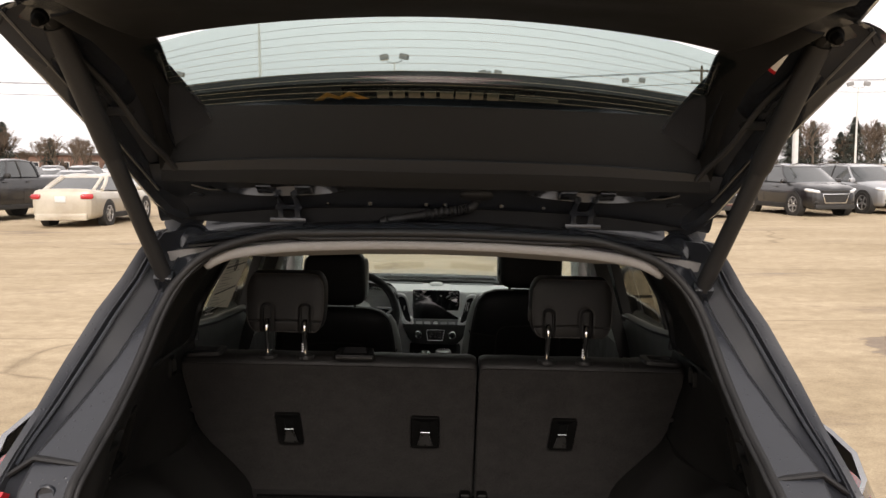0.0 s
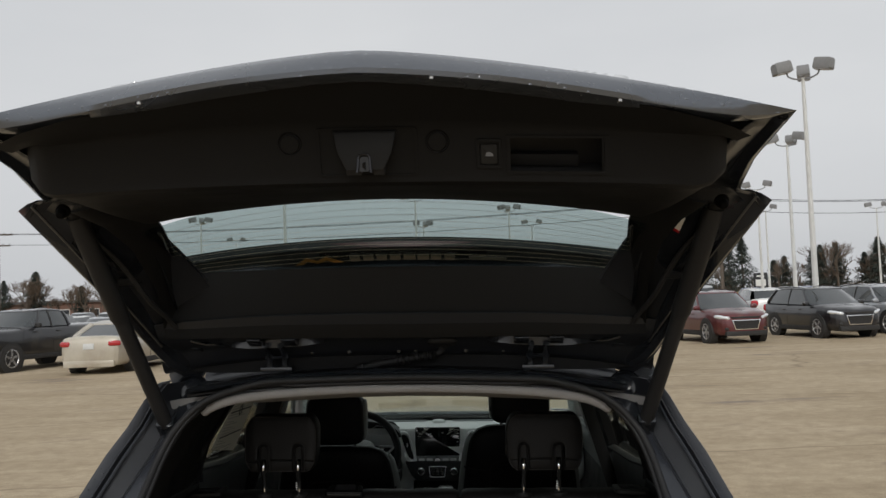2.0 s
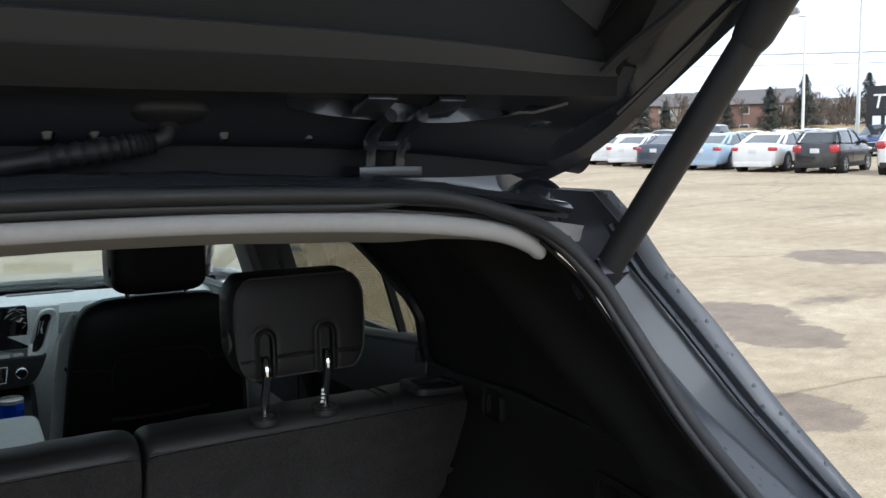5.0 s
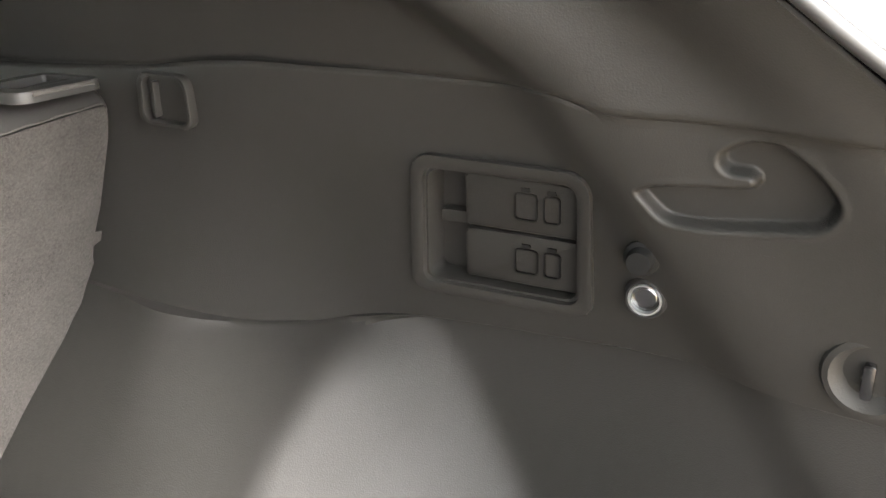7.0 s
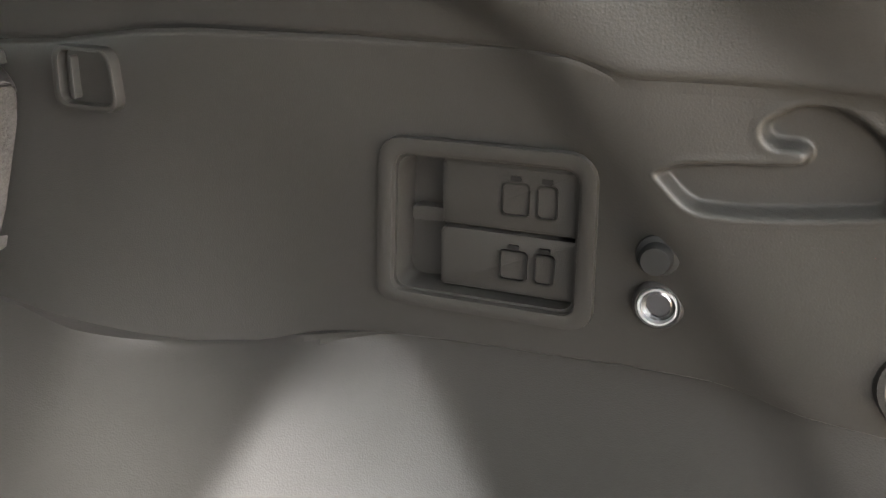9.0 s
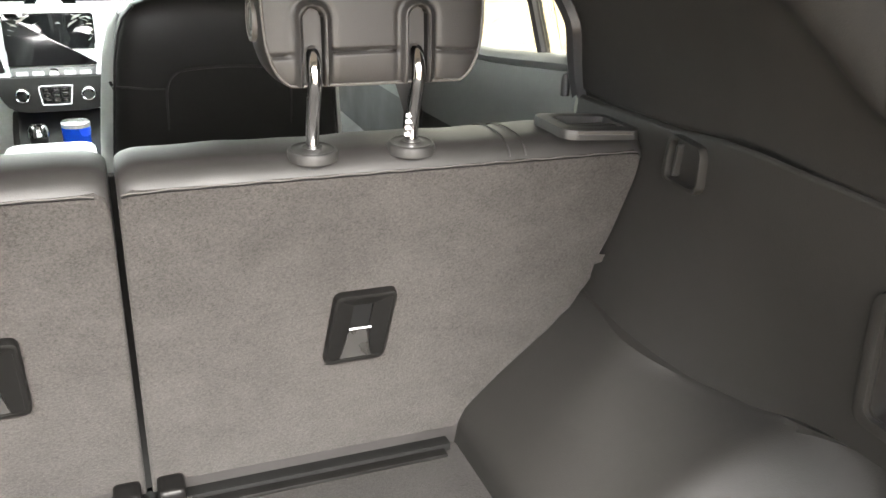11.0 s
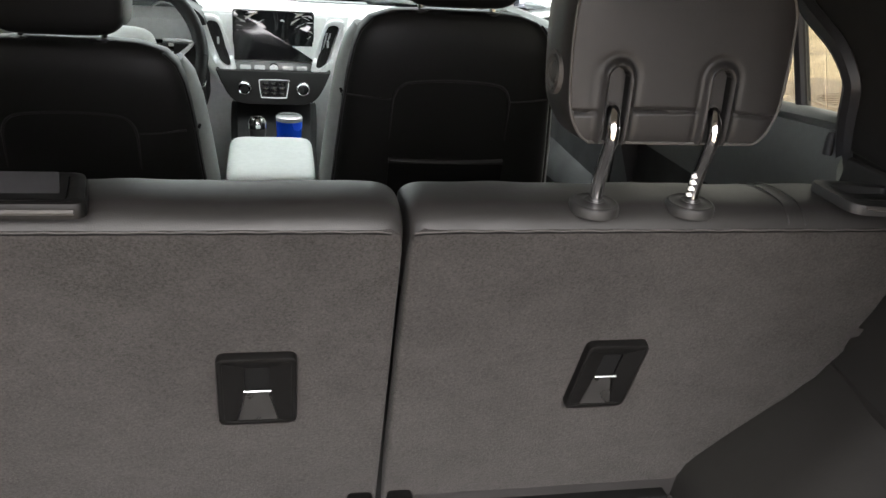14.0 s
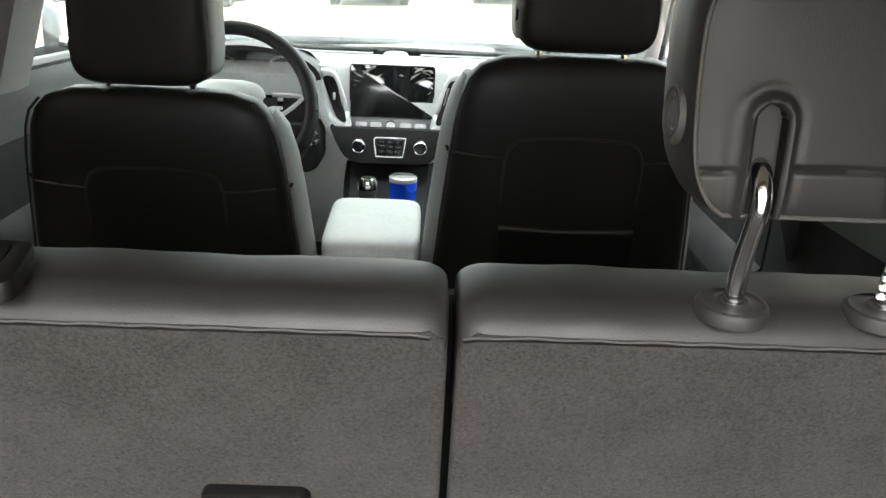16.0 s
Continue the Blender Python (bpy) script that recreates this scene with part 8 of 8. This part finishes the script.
for x in (0.4, 5.5, 8.5):
    h_ = part("signal_head", box(x - 0.18, x + 0.18, -0.15, 0.15, 5.3, 6.3, 0.03), surface("signal_yellow", (0.55, 0.32, 0.03), 0.5), sig, "yellow signal head")
    part("red_light", lathe([(0, 0.02), (0.12, 0.01), (0.13, 0)], 14, Matrix.Translation((x, -0.16, 6.08)) @ Matrix.Rotation(radians(90), 4, "X")), glowing("signal_red", (1.0, 0.05, 0.03), 4.0), h_, "lit red signal")

# banner boards on the lamp footings
BOARD = surface("dark_banner_board", (0.012, 0.012, 0.014), 0.5)
for az, d, big in ((35.0, 72.4, 0), (37.5, 63.4, 0), (41.0, 57.4, 0), (20.2, 84, 0), (60.0, 50.0, 1)):
    w, hgt = (1.7, 2.6) if big else (0.62, 2.0)
    bd = thing("banner_board", "black banner board with white lettering" if big else "black banner board with white print", "sign", at=pose(d * math.sin(radians(az)), d * math.cos(radians(az)), 0, 0, 0, -az))
    part("panel", box(-w, w, -0.04, 0.04, 1.0, 1.0 + hgt, 0.02), BOARD, bd)
    for x in (-w * 0.8, w * 0.8):
        part("leg", box(x - 0.05, x + 0.05, 0.0, 0.1, 0, 1.0), LAMP_GREY, bd)
    if big:
        cu = letters("TRUCK", 1.05, Matrix.Translation((-1.5, -0.05, 2.45)) @ Matrix.Rotation(radians(90), 4, "X"), "TRUCK")
        part("lettering", cu, PAPER, bd, "white lettering")
        for k in range(5):
            part("print_bar", box(-1.4 + 0.58 * k, -1.0 + 0.58 * k, -0.06, -0.04, 1.45, 2.05), PAPER, bd)
    else:
        for z, ww, hh in ((2.62, 0.55, 0.14), (1.75, 0.72, 0.62), (1.42, 0.5, 0.12), (1.18, 0.65, 0.10)):
            part("print_bar", box(-w * ww, w * ww, -0.06, -0.04, z, z + hh), PAPER, bd)

# ---------------------------------------------------------------- verge, houses and trees
GRASS_DRY = surface("dry_spring_grass", (0.33, 0.24, 0.12), 0.95, vary=0.3, size=3.0, grain=0.6, grain_size=0.2, spec=0.1)


def verge(u, s):
    az = radians(-60 + 150 * u)
    r = 104 + 34 * s + 5 * math.sin(u * 19)
    return (r * math.sin(az), r * math.cos(az), 0.02 + lerp([(0, 0.0), (0.2, 1.0), (0.6, 1.6), (1, 1.8)], s) * (0.45 + 0.55 * math.sin(u * 9 + 0.8) ** 2))


def bank(az, d):
    """Height of the ground at a bearing and distance."""
    u = (az + 60) / 150
    s = (d - 104 - 5 * math.sin(u * 19)) / 34
    return verge(u, s)[2] if 0 <= s <= 1 else 0.0


tagged(part("grass_verge", sheet(verge, span(0, 1, 60), span(0, 1, 6)), GRASS_DRY), "dry tan grass bank beyond the lot", "grass", kind="stuff")

BRICK_RED = surface("red_brown_siding", (0.20, 0.115, 0.085), 0.9, vary=0.2, size=0.6)
ROOFING = surface("grey_shingle", (0.13, 0.12, 0.115), 0.9, vary=0.3, size=0.3)
CREAM = surface("cream_siding", (0.48, 0.44, 0.37), 0.8, vary=0.1, size=0.5)
PANE = surface("dark_pane", (0.03, 0.035, 0.04), 0.1, vary=0.2, size=0.5)


def house(x, y, turn, w, d, h, wall, label, gable=True):
    s = thing("house", label, "house", "houses beyond the lot", at=pose(x, y, 0, 0, 0, turn))
    part("wall", box(-w / 2, w / 2, -d / 2, d / 2, 0, h), wall, s)
    if gable:
        r = bmesh.new()
        v = [r.verts.new(p) for p in ((-w / 2 - 0.5, -d / 2 - 0.5, h), (w / 2 + 0.5, -d / 2 - 0.5, h), (w / 2 + 0.5, d / 2 + 0.5, h), (-w / 2 - 0.5, d / 2 + 0.5, h), (-w / 2 - 0.3, 0, h + d * 0.27), (w / 2 + 0.3, 0, h + d * 0.27))]
        for f in ((0, 1, 5, 4), (2, 3, 4, 5), (1, 2, 5), (3, 0, 4), (0, 3, 2, 1)):
            r.faces.new([v[i] for i in f])
        part("roof", r, ROOFING, s)
    else:
        part("roof", box(-w / 2 - 0.4, w / 2 + 0.4, -d / 2 - 0.4, d / 2 + 0.4, h, h + 0.35), ROOFING, s)
    n = max(2, int(w / 4))
    for k in range(n):
        cx = -w / 2 + w * (k + 0.5) / n
        for z in ([1.0] if h < 4.5 else [1.0, 3.8]):
            wf = part("window", box(cx - 0.75, cx + 0.75, -d / 2 - 0.06, -d / 2 + 0.02, z, z + 1.2), PAPER, s)
            part("pane", box(cx - 0.65, cx + 0.65, -d / 2 - 0.08, -d / 2 - 0.05, z + 0.1, z + 1.1), PANE, wf)


def polar(az, d):
    return d * math.sin(radians(az)), d * math.cos(radians(az))


for az, d, w, h, wall, word, gb_ in ((-24, 150, 26, 3.2, BRICK_RED, "low red-brown flat-roofed building beyond the lot", False), (43, 150, 14, 5.6, BRICK_RED, "red-brown two-storey house with grey roof", True), (47, 158, 16, 5.6, CREAM, "cream two-storey house with grey roof", True),
                               (51, 150, 15, 5.4, BRICK_RED, "red-brown house with grey roof", True), (56, 165, 15, 4.0, CREAM, "cream bungalow with grey roof", True), (40, 160, 13, 4.2, CREAM, "cream bungalow with grey roof", True), (61, 170, 18, 4.2, BRICK_RED, "red-brown bungalow with grey roof", True)):
    x, y = polar(az, d)
    house(x, y, -az, w, 9, h, wall, word, gb_)

BARK = surface("grey_brown_bark", (0.11, 0.088, 0.070), 0.95, vary=0.3, size=0.4, grain=0.6, grain_size=0.05)
TWIG = surface("bare_twigs", (0.125, 0.092, 0.068), 0.95, vary=0.3, size=0.5)
NEEDLE = surface("dark_needles", (0.030, 0.038, 0.029), 0.9, vary=0.5, size=0.5)


def conifer(seed, h):
    r = random.Random(seed)
    s = thing("conifer_tree", "dark green conifer tree on the verge", "tree", "conifers")
    part("trunk", tube([(0, 0, 0), (0, 0, h * 0.5), (0, 0, h)], [0.22, 0.14, 0.03], 8), BARK, s)
    bm = bmesh.new()
    for k in range(2400):
        t = r.random() ** 1.1
        z = h * (0.10 + 0.90 * t)
        rad = (1 - t) ** 0.8 * h * 0.42 * (0.80 + 0.28 * math.sin(t * 31 + seed)) + 0.06
        a, q = r.uniform(0, 2 * math.pi), rad * math.sqrt(r.random())
        p = Vector((q * math.cos(a), q * math.sin(a), z - q * 0.35))
        o = Vector((math.cos(a), math.sin(a), -0.35))
        sd = Vector((-math.sin(a), math.cos(a), r.uniform(-0.3, 0.3)))
        l, w = r.uniform(0.25, 0.6), r.uniform(0.08, 0.18)
        bm.faces.new([bm.verts.new(p - sd * w), bm.verts.new(p + sd * w), bm.verts.new(p + o * l + Vector((0, 0, r.uniform(-0.2, 0.1))))])
    part("crown", bm, NEEDLE, s, smooth=180)
    return s


def bare_tree(seed, h):
    r = random.Random(seed)
    s = thing("bare_tree", "leafless grey-brown tree on the verge", "tree", "bare trees")
    limbs, twigs = [], []

    def grow(p, d, l, rad, depth):
        q = p + d * l
        (limbs if depth < 3 else twigs).append(tube([p, p.lerp(q, 0.5) + Vector((r.uniform(-1, 1), r.uniform(-1, 1), 0)) * l * 0.05, q], [rad, rad * 0.85, rad * 0.65], 5 if depth < 3 else 3, cap=False))
        if depth == 5:
            return
        for _ in range(3 if depth else 5):
            nd = (d + Vector((r.uniform(-1, 1), r.uniform(-1, 1), r.uniform(-0.25, 0.75))) * 0.75).normalized()
            grow(p.lerp(q, r.uniform(0.55, 1.0)), nd, l * r.uniform(0.55, 0.80), rad * (0.55 if depth < 2 else 0.72), depth + 1)
    grow(Vector((0, 0, 0)), Vector((0, 0, 1)), h * 0.28, h * 0.018, 0)
    part("trunk", joined(*limbs), BARK, s)
    part("crown", joined(*twigs), TWIG, s)
    return s


cons = [conifer(3, 7.6), conifer(7, 9.0)]
bares = [bare_tree(5, 7.5), bare_tree(9, 9.0), bare_tree(14, 6.5)]
first = set()
rng = random.Random(4)
TREES = [(az, d, "c") for az, d in ((14.5, 120), (16.5, 128), (18.2, 122), (19.0, 126), (21.5, 132), (23.6, 124), (24.5, 126), (-26.5, 125), (-30, 130), (-33, 120), (30, 130), (31.5, 126), (33, 128), (34.5, 130), (36, 128), (38.5, 125), (39.3, 130), (42, 126), (50, 128), (52.5, 122), (58, 130), (64, 128))]
TREES += [(az + rng.uniform(-1, 1), rng.uniform(118, 150), "c") for az in (13, 15.4, 17, 20, 22.6, 26, 27.5, 28.6, 29.4, 32.2, 35.4, 37.2, 44, 46, 54.5, -28.2, -36, -24)]
TREES += [(rng.uniform(-42, 68), rng.uniform(122, 165), "b") for _ in range(300)]
for az, d, k in TREES:
    src = rng.choice(cons if k == "c" else bares)
    x, y = polar(az, d)
    m = pose(x, y, bank(az, d) - 0.1, 0, 0, rng.uniform(0, 360)) @ Matrix.Scale(rng.uniform(0.55, 0.95) if k == "c" else rng.uniform(0.65, 1.25), 4)
    if src.name not in first:
        src.matrix_basis = m
        first.add(src.name)
    else:
        o = copy_thing(src, m)
        o.scale = [m.to_scale().x] * 3
for k in list(cons) + list(bares):
    if k.name not in first:
        x, y = polar(rng.uniform(-40, 60), 150)
        k.matrix_basis = pose(x, y, -0.05)

# far thicket behind the trees: countless bare shoots
shoots = random.Random(12)
verts, faces = [], []
for k in range(1500):
    az, d = shoots.uniform(-46, 72), shoots.uniform(136, 172)
    cx, cy = polar(az, d)
    z0, tall, wide = bank(az, d) - 0.1, shoots.uniform(2.2, 5.2) * (0.75 + 0.35 * math.sin(az * 0.9) * math.sin(az * 0.31 + 1)), shoots.uniform(0.7, 1.8)
    for _ in range(26):
        a, lean_ = shoots.uniform(0, 2 * math.pi), shoots.random()
        dx, dy = math.cos(a) * lean_ * wide, math.sin(a) * lean_ * wide
        top = z0 + tall * (1 - 0.55 * lean_ * lean_) * shoots.uniform(0.45, 1.0)
        w_ = shoots.uniform(0.05, 0.14)
        i0 = len(verts)
        verts += [(cx + dx * 0.25 - w_, cy + dy * 0.25, z0), (cx + dx * 0.25 + w_, cy + dy * 0.25, z0), (cx + dx + w_ * 0.6, cy + dy, (z0 + top * 1.4) / 2.4 + 0.3), (cx + dx * 1.1, cy + dy, top)]
        faces += [(i0, i0 + 1, i0 + 2), (i0, i0 + 2, i0 + 3)]
brush = bpy.data.meshes.new("far_thicket")
brush.from_pydata(verts, [], faces)
brush.materials.append(surface("brown_thicket", (0.115, 0.088, 0.066), 0.95, vary=0.35, size=6.0))
tagged(new("far_thicket", brush), "brown leafless thicket beyond the lot", "thicket", kind="stuff")
